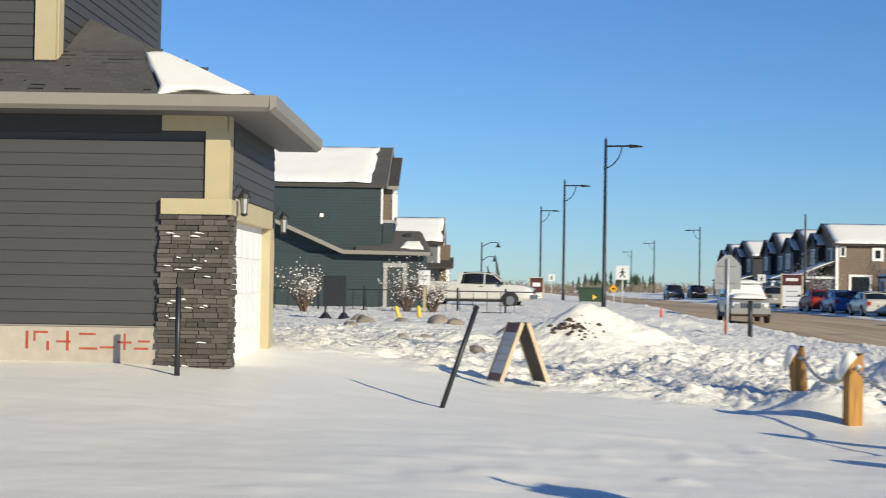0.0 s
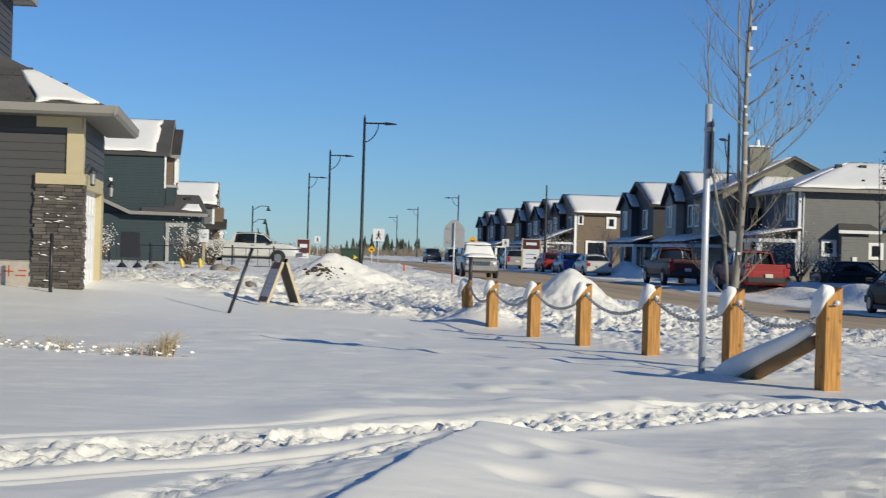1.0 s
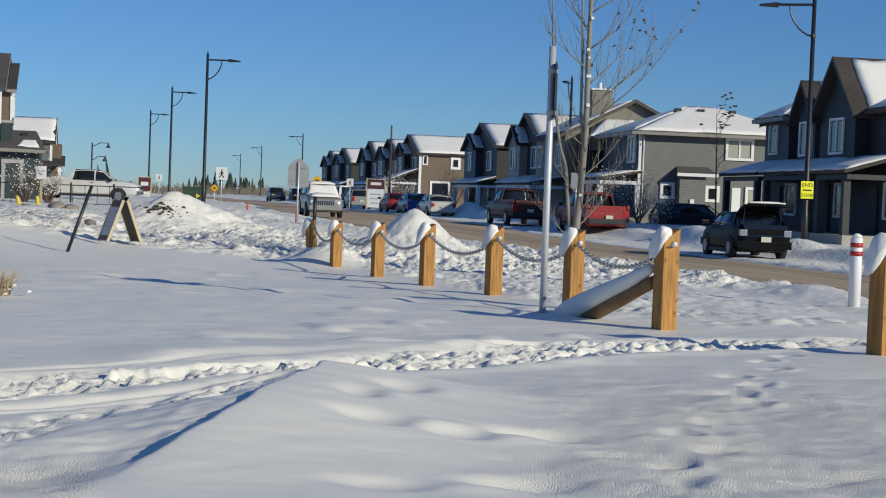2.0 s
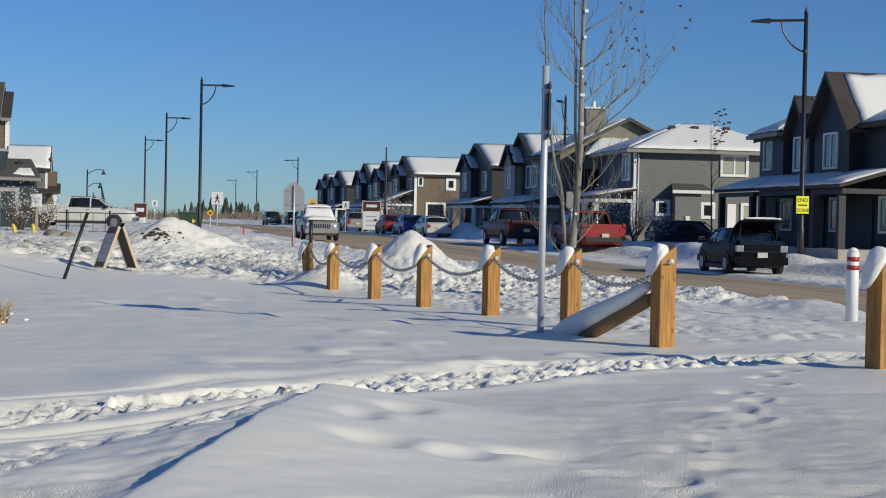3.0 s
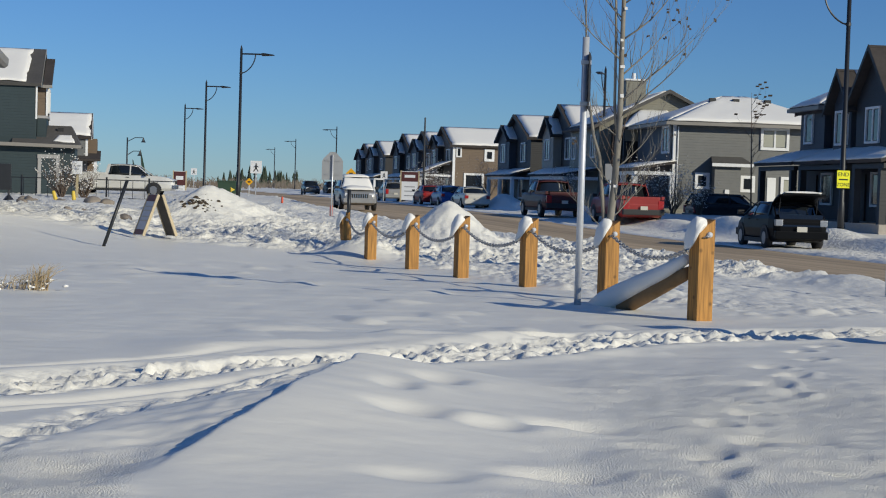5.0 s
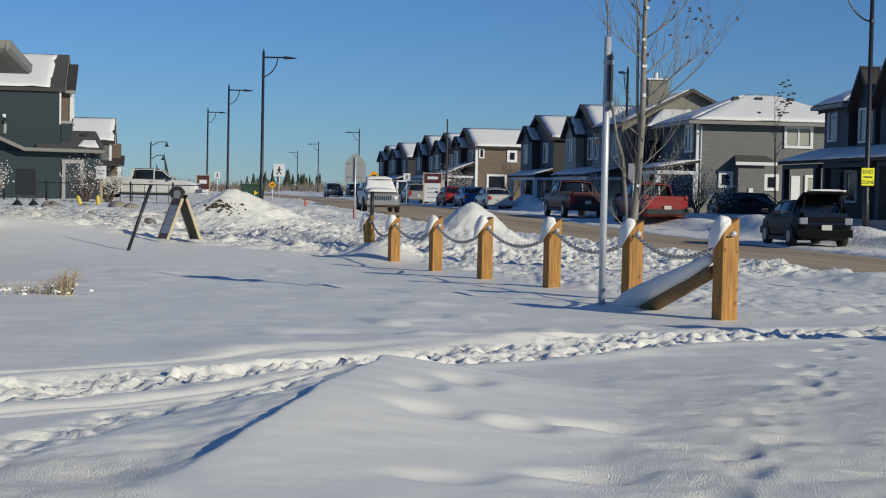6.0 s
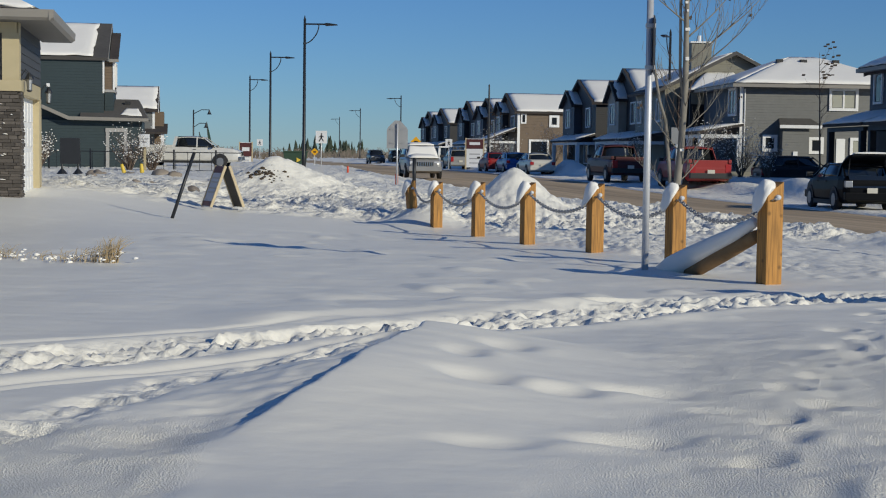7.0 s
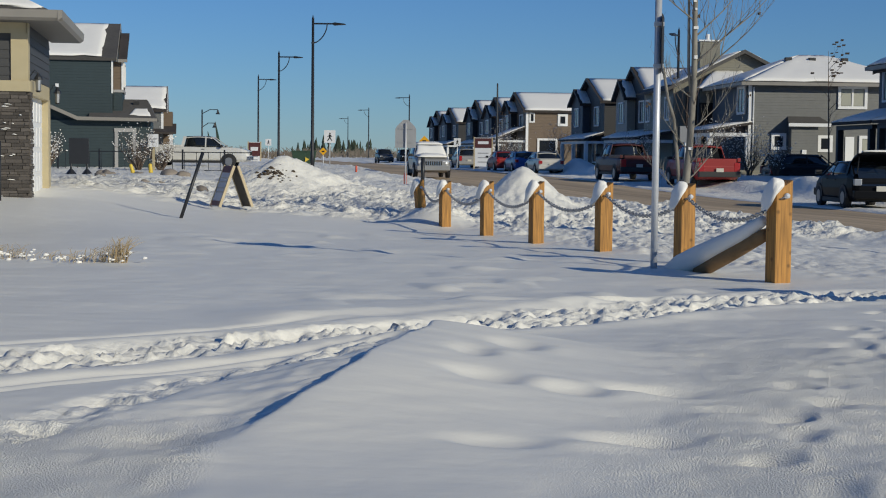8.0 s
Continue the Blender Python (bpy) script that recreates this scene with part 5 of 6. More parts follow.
def walker_sign(x, y, z0, zc, size, turn=0):
    """White crossing sign with a plain striding glyph."""
    t = thing("crossing_sign", pose(x, y, z0, 0, 0, turn), "white pedestrian crossing sign with black glyph on post", "road sign", "crossing signs")
    c = zc - z0
    part("post", Shape().tube([(0, 0.03, -0.2), (0, 0.03, c + size / 2)], 0.035, 8), STEEL, t, smooth=True)
    b = part("blade", Shape().box(-size / 2, size / 2, -0.01, 0.01, c - size * 0.55, c + size * 0.55), SIGNWHITE, t)
    s = Shape()
    k = size / 0.75
    for (x0, z0_), (x1, z1), w in (((0, 0.12), (0.0, -0.05), 0.07), ((0, -0.05), (-0.15, -0.28), 0.04), ((0, -0.05), (0.14, -0.27), 0.04), ((0, 0.1), (-0.15, -0.02), 0.03), ((0, 0.1), (0.15, 0.0), 0.03)):
        p, q = Vector((x0 * k, -0.014, c + z0_ * k)), Vector((x1 * k, -0.014, c + z1 * k))
        d = (q - p) / 2
        s.obox((p + q) / 2, d * 1.1, Vector((0, 0.003, 0)), Vector((-d.z, 0, d.x)).normalized() * w * k * 0.8)
    s.tube([(0.01 * k, -0.018, c + 0.2 * k), (0.01 * k, -0.010, c + 0.2 * k)], 0.055 * k, 10)
    part("glyph", s, SIGNBLACK, b)
    return t


walker_sign(-14.2, 100.0, 0.4, 2.62, 0.75)
walker_sign(-25.6, 140.0, 0.4, 2.45, 0.55)
walker_sign(-7.4, 128.0, 0.2, 2.55, 0.58)

# zone sign on the near lamp
zs = thing("zone_sign", pose(13.78, 56.84, 0.3, 0, 0, 0), "fluorescent yellow zone sign strapped to lamp pole", "road sign")
pl = part("plate", Shape().box(-0.27, 0.20, -0.02, 0.0, 1.75, 2.4), SIGNYELLOW, zs, bevel=0.004)
for body, zz, sz in (("END", 2.25, 0.20), ("ZONE", 1.87, 0.18)):
    part("lettering", text_mesh(body, sz), SIGNBLACK, pl, m=pose(-0.035, -0.023, zz, 90, 0, 0))
part("print_line", Shape().box(-0.2, 0.13, -0.026, -0.02, 2.04, 2.09), SIGNBLACK, pl)
part("strap", Shape().tube([(-0.03, 0.16, 2.28), (-0.03, 0.16, 2.31)], 0.13, 10), STEEL, zs)

# ---- vehicles ----
def loft(stations, close=True):
    """A body skinned over cross-sections: (x, bottom, top, half width, shoulder narrowing)."""
    s = Shape()
    n = 10
    vv, ff = [], []
    for x, zb, zt, w, k in stations:
        h = zt - zb
        half = [(w * 0.86, zb), (w * 0.98, zb + h * 0.18), (w, zb + h * 0.5), (w * (1 - k * 0.4), zb + h * 0.85), (w * (1 - k), zt)]
        ring = [(x, y, z) for y, z in half] + [(x, -y, z) for y, z in half[::-1]]
        vv += ring
    for i in range(len(stations) - 1):
        for j in range(n):
            a, b = i * n + j, i * n + (j + 1) % n
            ff.append((a, b, b + n, a + n))
    ff.append(tuple(range(n))[::-1])
    ff.append(tuple(range(len(vv) - n, len(vv))))
    return s.add(vv, ff)


KINDS = {
    "open_hatch": dict(L=4.35, w=0.90, wb=1.30, r=0.34, hood=0.98, deck=1.08, belt=1.04, roof=1.50, cab=(-1.42, -1.25, 0.30, 1.20)),
    "sedan": dict(L=4.6, w=0.90, wb=1.35, r=0.32, hood=0.92, deck=1.02, belt=0.98, roof=1.45, cab=(-1.75, -1.0, 0.35, 1.15)),
    "hatch": dict(L=4.4, w=0.90, wb=1.32, r=0.32, hood=0.95, deck=1.05, belt=1.0, roof=1.50, cab=(-2.1, -1.35, 0.3, 1.15)),
    "suv": dict(L=4.7, w=0.94, wb=1.4, r=0.37, hood=1.08, deck=1.12, belt=1.12, roof=1.72, cab=(-2.2, -1.9, 0.35, 1.05)),
    "long_pickup": dict(L=6.4, w=1.0, wb=2.0, r=0.41, hood=1.22, deck=1.22, belt=1.26, roof=1.92, cab=(-0.75, -0.6, 0.95, 1.75)),
    "pickup": dict(L=5.8, w=1.0, wb=1.85, r=0.40, hood=1.20, deck=1.15, belt=1.22, roof=1.90, cab=(-0.55, -0.4, 0.75, 1.45)),
}


def cabin(c0, c1, c2, c3, zt, ze, wt, wr):
    """A glasshouse with raked, bowed screens and sides that lean in."""
    rows_, faces = [], []
    n = 12
    for lv in range(5):
        f = lv / 4
        g = f ** 0.85
        z = zt + (ze - zt) * f
        xa, xb = c0 + (c1 - c0) * g, c3 + (c2 - c3) * g
        hw = wt + (wr - wt) * f ** 1.3
        for i in range(n):
            u = 2 * math.pi * (i + 0.5) / n
            cx, cy = math.cos(u), math.sin(u)
            q = max(abs(cx), abs(cy))
            sx, sy = cx / q, cy / q
            bow = 1 - 0.10 * sy * sy * abs(sx)
            rows_.append(((xa + xb) / 2 + sx * bow * (xb - xa) / 2, sy * hw * (1 - 0.05 * sx * sx), z))
    for lv in range(4):
        for i in range(n):
            p, q = lv * n + i, lv * n + (i + 1) % n
            faces.append((p, q, q + n, p + n))
    faces += [tuple(range(n))[::-1], tuple(range(4 * n, 5 * n))]
    return Shape().add(rows_, faces)


def roof_skin(c1, c2, ze, wr):
    """A crowned roof panel over the glasshouse."""
    v, f = [], []
    nu, nv = 8, 6
    for j in range(nv + 1):
        for i in range(nu + 1):
            a, b = 2 * i / nu - 1, 2 * j / nv - 1
            x = (c1 + c2) / 2 + a * ((c2 - c1) / 2 + 0.10)
            v.append((x, b * (wr + 0.03), ze - 0.075 * a * a - 0.06 * b * b))
    m = len(v)
    v += [(x, y, z - 0.05) for x, y, z in v]
    for j in range(nv):
        for i in range(nu):
            p = j * (nu + 1) + i
            f += [(p, p + 1, p + nu + 2, p + nu + 1), (m + p, m + p + nu + 1, m + p + nu + 2, m + p + 1)]
    rim = list(range(nu + 1)) + [j * (nu + 1) + nu for j in range(1, nv + 1)] + [nv * (nu + 1) + i for i in range(nu - 1, -1, -1)] + [j * (nu + 1) for j in range(nv - 1, 0, -1)]
    f += [(p, m + p, m + q, q) for p, q in zip(rim, rim[1:] + rim[:1])]
    return Shape().add(v, f)


def vehicle(name, kind, m, colour, label, snow=0.0, front_snow=0.0, tail=None):
    k = KINDS[kind]
    L, w, r = k["L"] / 2, k["w"], k["r"]
    t = thing(name, m, label, "pickup truck" if kind.endswith("pickup") else "car", "parked vehicles")
    zb = 0.22 + (0.14 if kind.endswith("pickup") else 0.06 if kind == "suv" else 0)
    st = [(-L, zb + 0.24, k["deck"] - 0.22, w * 0.74, 0.10), (-L + 0.05, zb + 0.14, k["deck"] - 0.10, w * 0.86, 0.10), (-L + 0.16, zb + 0.06, k["deck"] - 0.02, w * 0.94, 0.09), (-L + 0.6, zb, k["deck"], w * 0.99, 0.08),
          (-0.3, zb, k["belt"], w, 0.08), (k["cab"][3] - 0.1, zb, k["belt"] - 0.02, w, 0.08), (L - 0.95, zb, k["hood"] + 0.01, w * 0.985, 0.10), (L - 0.45, zb + 0.03, k["hood"] - 0.05, w * 0.96, 0.11), (L - 0.15, zb + 0.06, k["hood"] - 0.14, w * 0.90, 0.12), (L - 0.04, zb + 0.12, k["hood"] - 0.22, w * 0.82, 0.12), (L, zb + 0.2, k["hood"] - 0.30, w * 0.72, 0.12)]
    body = part("body", loft(st), colour, t, smooth=False, bevel=0.02)
    c0, c1, c2, c3 = k["cab"]
    zt, ze = k["belt"] - 0.02, k["roof"]
    wt, wr = w * 0.93, w * 0.74
    part("glasshouse", cabin(c0, c1, c2, c3, zt, ze - 0.04, wt, wr), CARGLASS, t, "dark tinted windows", smooth=True)
    roof = part("roof", roof_skin(c1, c2, ze, wr), colour, t, smooth=True)
    mid = (c0 * 0.45 + c3 * 0.55)
    for sy in (-1, 1):
        for a, b, th in (((c0, wt, zt), (c1, wr, ze - 0.05), 0.09), ((c3, wt, zt), (c2, wr, ze - 0.05), 0.04), ((mid, wt, zt), (mid, wr, ze - 0.05), 0.04)):
            p, q = Vector((a[0], sy * (a[1] + 0.004), a[2])), Vector((b[0], sy * (b[1] + 0.004), b[2]))
            part("pillar", Shape().obox((p + q) / 2, (q - p) / 2, Vector((th, 0, 0)), Vector((0, 0.014, 0.0))), colour, t)
        part("mirror", Shape().obox((c3 - 0.15, sy * (w + 0.1), zt + 0.08), (0.06, 0, 0), (0, 0.10, 0), (0, 0, 0.07)), BLACKTRIM, t, bevel=0.015)
        for dx in (mid - 0.35, mid + 0.55) if not kind.endswith("pickup") else (mid - 0.15,):
            part("door_handle", Shape().obox((dx, sy * w * 0.985, zt - 0.12), (0.09, 0, 0), (0, 0.015, 0), (0, 0, 0.015)), BLACKTRIM, t)
        part("sill", Shape().obox((0, sy * w * 0.93, zb + 0.03), (k["wb"] - r, 0, 0), (0, 0.05, 0), (0, 0, 0.07)), BLACKTRIM, t)
        for sx in (-1, 1):
            wx = sx * k["wb"]
            arch = Shape().prism([(wx + (r + 0.07) * math.cos(a), sy * (w * 0.955), r + (r + 0.07) * math.sin(a)) for a in [math.pi * i / 8 for i in range(9)]], (0, sy * 0.052, 0))
            part("wheel_arch", arch, BLACKTRIM, t)
            wh = part("wheel", Shape().tube([(wx, sy * (w - 0.20), r), (wx, sy * (w - 0.18), r), (wx, sy * (w - 0.01), r), (wx, sy * (w + 0.012), r)], [r * 0.9, r, r, r * 0.9], 18), RUBBER, t, smooth=True)
            part("rim", Shape().tube([(wx, sy * w, r), (wx, sy * (w + 0.02), r)], [r * 0.62, r * 0.58], 12), RIM, wh)
        part("headlamp", Shape().obox((L - 0.13, sy * w * 0.66, k["hood"] - 0.26), (0.10, 0, 0), (0, w * 0.17, 0), (0, 0, 0.08)), LAMPLENS, t, bevel=0.02)
        th = 0.20 if kind in ("suv", "pickup", "long_pickup") else 0.10
        part("tail_lamp", Shape().obox((-L + 0.07, sy * w * 0.78, k["deck"] - 0.25), (0.08, 0, 0), (0, w * 0.13, 0), (0, 0, th)), tail or TAILRED, t, bevel=0.02)
    part("grille", Shape().obox((L - 0.05, 0, k["hood"] - 0.32), (0.06, 0, 0), (0, w * 0.45, 0), (0, 0, 0.10)), BLACKTRIM, t)
    for i in range(-3, 4):
        part("grille_bar", Shape().obox((L + 0.015, i * w * 0.12, k["hood"] - 0.32), (0.012, 0, 0), (0, 0.018, 0), (0, 0, 0.10)), CHROME if kind == "suv" else BLACKTRIM, t)
    bm_ = CHROME if kind.endswith("pickup") else colour
    part("front_bumper", Shape().obox((L - 0.04, 0, zb + 0.24), (0.11, 0, 0), (0, w * 0.90, 0), (0, 0, 0.12)), bm_, t, bevel=0.03)
    part("rear_bumper", Shape().obox((-L + 0.03, 0, zb + 0.24), (0.11, 0, 0), (0, w * 0.92, 0), (0, 0, 0.12)), BLACKTRIM if kind == "pickup" else bm_, t, bevel=0.03)
    part("number_plate", Shape().obox((-L - 0.085, 0, zb + 0.42), (0.008, 0, 0), (0, 0.16, 0), (0, 0, 0.08)), PLATE, t, "blank plate")
    if kind.endswith("pickup"):
        z1 = k["deck"] + 0.02
        part("bed", Shape().box(-L + 0.12, c0 - 0.05, -w * 0.8, w * 0.8, z1 - 0.02, z1 + 0.01), BLACKTRIM, t, "dark open load bed")
        for sy in (-1, 1):
            part("bed_rail", Shape().obox(((-L + c0) / 2 + 0.03, sy * w * 0.88, z1 + 0.05), ((c0 + L) / 2 - 0.06, 0, 0), (0, 0.07, 0), (0, 0, 0.08)), colour, t, bevel=0.02)
        part("tailgate", Shape().obox((-L + 0.06, 0, z1 - 0.18), (0.05, 0, 0), (0, w * 0.74, 0), (0, 0, 0.28)), colour, t, bevel=0.02)
    if snow:
        part("snow", snow_sheet((c1, -wr, ze + 0.0), (c2, -wr, ze), (c2, wr, ze), (c1, wr, ze), 0.14 * snow, 10, 8, 0.15, int(snow * 10) + len(label)), SNOW_CAP, roof, "snow on the roof", smooth=True)
    if front_snow:
        part("snow", snow_sheet((c3 - 0.05, -w * 0.85, k["belt"] + 0.01), (L - 0.3, -w * 0.8, k["hood"] - 0.02), (L - 0.3, w * 0.8, k["hood"] - 0.02), (c3 - 0.05, w * 0.85, k["belt"] + 0.01), 0.16, 10, 8, 0.15, 3), SNOW_CAP, body, "snow on the bonnet", smooth=True)
        part("snow", snow_sheet((c3 - 0.02, -wt * 0.95, zt + 0.02), (c3 - 0.02, wt * 0.95, zt + 0.02), (c2 + 0.02, wr, ze - 0.04), (c2 + 0.02, -wr, ze - 0.04), 0.07, 10, 8, 0.12, 5), SNOW_CAP, roof, "snow on the windscreen", smooth=True)
    return t


def open_liftgate(car):
    """The raised rear door of the hatchback, the dark load bay under it and its struts."""
    L = 4.35 / 2
    part("load_bay", Shape().add([(-L + 0.02, -0.62, 0.72), (-L + 0.02, 0.62, 0.72), (-L + 0.10, 0.70, 1.06), (-L + 0.10, -0.70, 1.06), (-1.38, -0.66, 1.05), (-1.38, 0.66, 1.05), (-1.28, 0.58, 1.46), (-1.28, -0.58, 1.46), (-L - 0.012, -0.62, 0.72), (-L - 0.012, 0.62, 0.72), (-L + 0.07, 0.70, 1.09), (-L + 0.07, -0.70, 1.09)],
         [(8, 9, 10, 11), (11, 10, 5, 4), (4, 5, 6, 7)]), CARGLASS, car, "dark open load bay")
    for sy in (-1, 1):
        side = Shape().prism([(-L + 0.12, sy * 0.80, 1.02), (-1.30, sy * 0.80, 1.02), (-1.22, sy * 0.68, 1.44), (-1.36, sy * 0.68, 1.40)], (0, -sy * 0.05, 0))
        part("rear_quarter", side, P_BLACK, car)
        part("strut", Shape().tube([(-1.75, sy * 0.60, 1.12), (-1.85, sy * 0.58, 1.66)], 0.016, 6), BLACKTRIM, car)
    a, b = Vector((-1.25, 0, 1.50)), Vector((-2.18, 0, 1.76))
    v, f = [], []
    for j in range(7):
        for i in range(9):
            p = a.lerp(b, j / 6)
            u = 2 * i / 8 - 1
            bow = 0.05 * math.sin(math.pi * j / 6) - 0.05 * u * u
            v.append((p.x, u * (0.66 + 0.06 * j / 6), p.z + bow))
    n = len(v)
    v += [(x, y, z - 0.07) for x, y, z in v]
    for j in range(6):
        for i in range(8):
            p = j * 9 + i
            f += [(p, p + 1, p + 10, p + 9), (n + p, n + p + 9, n + p + 10, n + p + 1)]
    rim = list(range(9)) + [j * 9 + 8 for j in range(1, 7)] + [54 + i for i in range(7, -1, -1)] + [j * 9 for j in range(5, 0, -1)]
    f += [(p, n + p, n + q, q) for p, q in zip(rim, rim[1:] + rim[:1])]
    gate = part("liftgate", Shape().add(v, f), P_BLACK, car, "raised black liftgate", smooth=True)
    part("snow", snow_sheet((-1.3, -0.6, 1.54), (-1.3, 0.6, 1.54), (-2.12, 0.62, 1.76), (-2.12, -0.62, 1.76), 0.09, 12, 10, 0.2, 17), SNOW_CAP, gate, "uneven snow on the liftgate", smooth=True)


def parked(name, kind, x, y, heading, colour, label, z=0.02, **kw):
    """heading: degrees from +x, counter-clockwise."""
    return vehicle(name, kind, pose(x, y, z + float(road_z(y)) * (z < 0.04), 0, 0, heading), colour, label, **kw)


hatch_car = parked("parked_hatchback", "open_hatch", 9.95, 49.3, 96, P_BLACK, "black hatchback with raised snowy liftgate parked at the kerb", tail=RIM)
open_liftgate(hatch_car)
parked("red_pickup", "pickup", 6.95, 69.0, 100, P_RED, "bright red pickup truck parked at the snowy kerb")
parked("maroon_pickup", "pickup", 4.0, 77.6, 101, P_DKRED, "dark maroon pickup truck with dirty flanks")
parked("parked_offroader", "suv", 13.75, 81.0, 12, P_GREY, "dark boxy off-roader parked beside grey house", z=0.05)
parked("silver_sedan", "sedan", -0.1, 100.5, 102, P_BEIGE, "champagne sedan parked at the kerb")
parked("blue_car", "hatch", -1.75, 108.5, 102, P_BLUE, "bright blue compact car parked in line")
parked("red_car", "hatch", -3.2, 114.0, 102, P_RED, "red compact car parked in line")
parked("silver_suv", "suv", -6.9, 131.0, 102, P_SILVER, "silver sport utility parked by the kerb")
parked("snowy_suv", "suv", -6.15, 80.2, 281, P_SILVER, "silver sport utility with snow over bonnet and windscreen", snow=1.2, front_snow=1.0)
parked("far_suv", "suv", -19.6, 185.0, 283, P_GREY, "dark sport utility far down the street")
parked("far_suv", "suv", -17.4, 190.0, 283, P_BLACK, "black sport utility far down the street")
parked("white_pickup", "long_pickup", -20.75, 90.0, 5, P_WHITE, "white pickup truck parked beside the snow bank", z=0.57)

# ---- trees, shrubs, grass, stones ----
def branch(s, tips, p, d, length, r, depth, spread, up, wig=0.12, sides=5):
    """Grow one tapering limb and its twigs into the shape."""
    n = 5
    pts, rad = [Vector(p)], [r]
    d = Vector(d).normalized()
    for i in range(n):
        d = (d + Vector((rnd(-wig, wig), rnd(-wig, wig), rnd(-wig, wig) + up * 0.10))).normalized()
        pts.append(pts[-1] + d * length / n)
        rad.append(r * (1 - 0.75 * (i + 1) / n))
    s.tube(pts, rad, sides)
    tips.append(pts[-1])
    if depth > 0:
        for i in range(1, n + 1):
            for _ in range(2 if depth > 1 else 1):
                if random.random() < 0.8:
                    ax = Vector((rnd(-1, 1), rnd(-1, 1), rnd(-0.2, 0.5))).normalized()
                    nd = (d * (1 - spread) + ax * spread + Vector((0, 0, up * 0.35))).normalized()
                    branch(s, tips, pts[i], nd, length * rnd(0.35, 0.6), max(rad[i] * 0.55, 0.004), depth - 1, spread, up, wig, 4)


def aspen(x, y, z, label):
    random.seed(11)
    t = thing("young_aspen", pose(x, y, z), label, "tree")
    tr = Shape()
    path = [(0, 0, -0.2), (0.03, 0, 0.8), (0.10, 0, 1.6), (0.17, 0.02, 2.9), (0.16, 0, 4.2), (0.17, 0, 5.6), (0.25, 0, 7.2), (0.28, 0, 8.4)]
    tr.tube(path, [0.085, 0.078, 0.07, 0.062, 0.05, 0.04, 0.025, 0.01], 9)
    part("trunk", tr, BARK, t, "pale grey-brown bark", smooth=True)
    st = Shape()
    st.tube([(0.02, 0.05, 0.1), (-0.08, 0.05, 1.0), (-0.20, 0.05, 2.2), (-0.33, 0.02, 2.6), (-0.50, 0, 3.6), (-0.56, 0, 4.9), (-0.62, 0, 6.2)], [0.045, 0.04, 0.034, 0.03, 0.025, 0.018, 0.008], 7)
    part("stem", st, BARK, t, smooth=True)
    st2 = Shape()
    st2.tube([(0.15, 0.0, 2.4), (0.06, 0.06, 3.2), (0.04, 0.05, 4.6), (-0.02, 0.04, 6.2), (0.02, 0, 7.4)], [0.035, 0.03, 0.026, 0.018, 0.006], 7)
    part("stem", st2, BARK, t, smooth=True)
    tips = []
    for h, ang, ln, r in ((0.7, 200, 0.9, 0.016), (1.0, 20, 1.0, 0.016), (1.3, 340, 1.2, 0.017), (1.6, 170, 0.9, 0.014), (2.0, 10, 1.1, 0.016), (2.6, 190, 0.9, 0.014),
                          (3.0, 0, 1.7, 0.022), (3.3, 350, 1.9, 0.024), (3.8, 15, 1.5, 0.02), (4.1, 180, 1.2, 0.018), (4.5, 350, 1.7, 0.02), (4.9, 160, 1.2, 0.016), (5.2, 20, 1.6, 0.018), (5.7, 190, 1.3, 0.016), (6.1, 10, 1.4, 0.015), (6.6, 170, 1.1, 0.012), (7.0, 0, 1.1, 0.011), (7.5, 200, 0.8, 0.009)):
        b = Shape()
        a = radians(ang + rnd(-25, 25))
        x0 = np.interp(h, [p[2] for p in path], [p[0] for p in path])
        branch(b, tips, (x0, 0, h), (math.cos(a), math.sin(a) * 0.8, 0.75), ln, r, 2, 0.40, 0.7)
        part("limb", b, BARK if h < 6 else TWIG, t, smooth=True)
    for h in np.arange(1.2, 8.0, 0.24):
        b = Shape()
        a = rnd(0, 2 * math.pi)
        x0 = float(np.interp(h, [p[2] for p in path], [p[0] for p in path]))
        branch(b, tips, (x0, 0, h), (math.cos(a) * 0.8, math.sin(a) * 0.6, 1.1), rnd(0.6, 1.2), 0.009, 1, 0.36, 0.8)
        part("limb", b, TWIG, t, smooth=True)
    for zz, xx in ((3.4, -0.48), (4.2, -0.52), (4.9, -0.56), (5.5, -0.6)):
        b = Shape()
        branch(b, tips, (xx, 0, zz), (rnd(-0.6, 0.4), rnd(-0.4, 0.4), 1), 0.8, 0.009, 1, 0.45, 0.4)
        part("limb", b, TWIG, t, smooth=True)
    lv = Shape()
    right = [p for p in tips if p.x > 0.7 and 3.2 < p.z < 6]
    for p in random.sample(right, min(16, len(right))) + random.sample(tips, 14):
        for _ in range(2):
            c = p + Vector((rnd(-0.03, 0.03), rnd(-0.03, 0.03), rnd(-0.06, 0)))
            lv.obox(c, Vector((rnd(0.012, 0.03), 0.008, rnd(-0.01, 0.01))), Vector((0, 0.012, 0)), Vector((0, 0, rnd(0.012, 0.026))))
    part("dead_leaves", lv, DEADLEAF, t, "few shrivelled dark leaves")
    cl = Shape()
    for _ in range(12):
        p = Vector(random.choice(path[1:-1])).lerp(Vector(random.choice(path[1:-1])), random.random()) + Vector((rnd(-0.03, 0.06), -0.06, rnd(-0.3, 0.3)))
        cl.obox(p, (rnd(0.02, 0.05), 0, 0), (0, 0.03, 0.01), (0, 0, rnd(0.015, 0.04)))
    part("snow_clumps", cl, SNOW_CAP, t, "small snow clumps on the bark", bevel=0.006)
    return t


aspen(2.69, 30.0, 0.1, "bare multi-stemmed young aspen with few dead leaves")


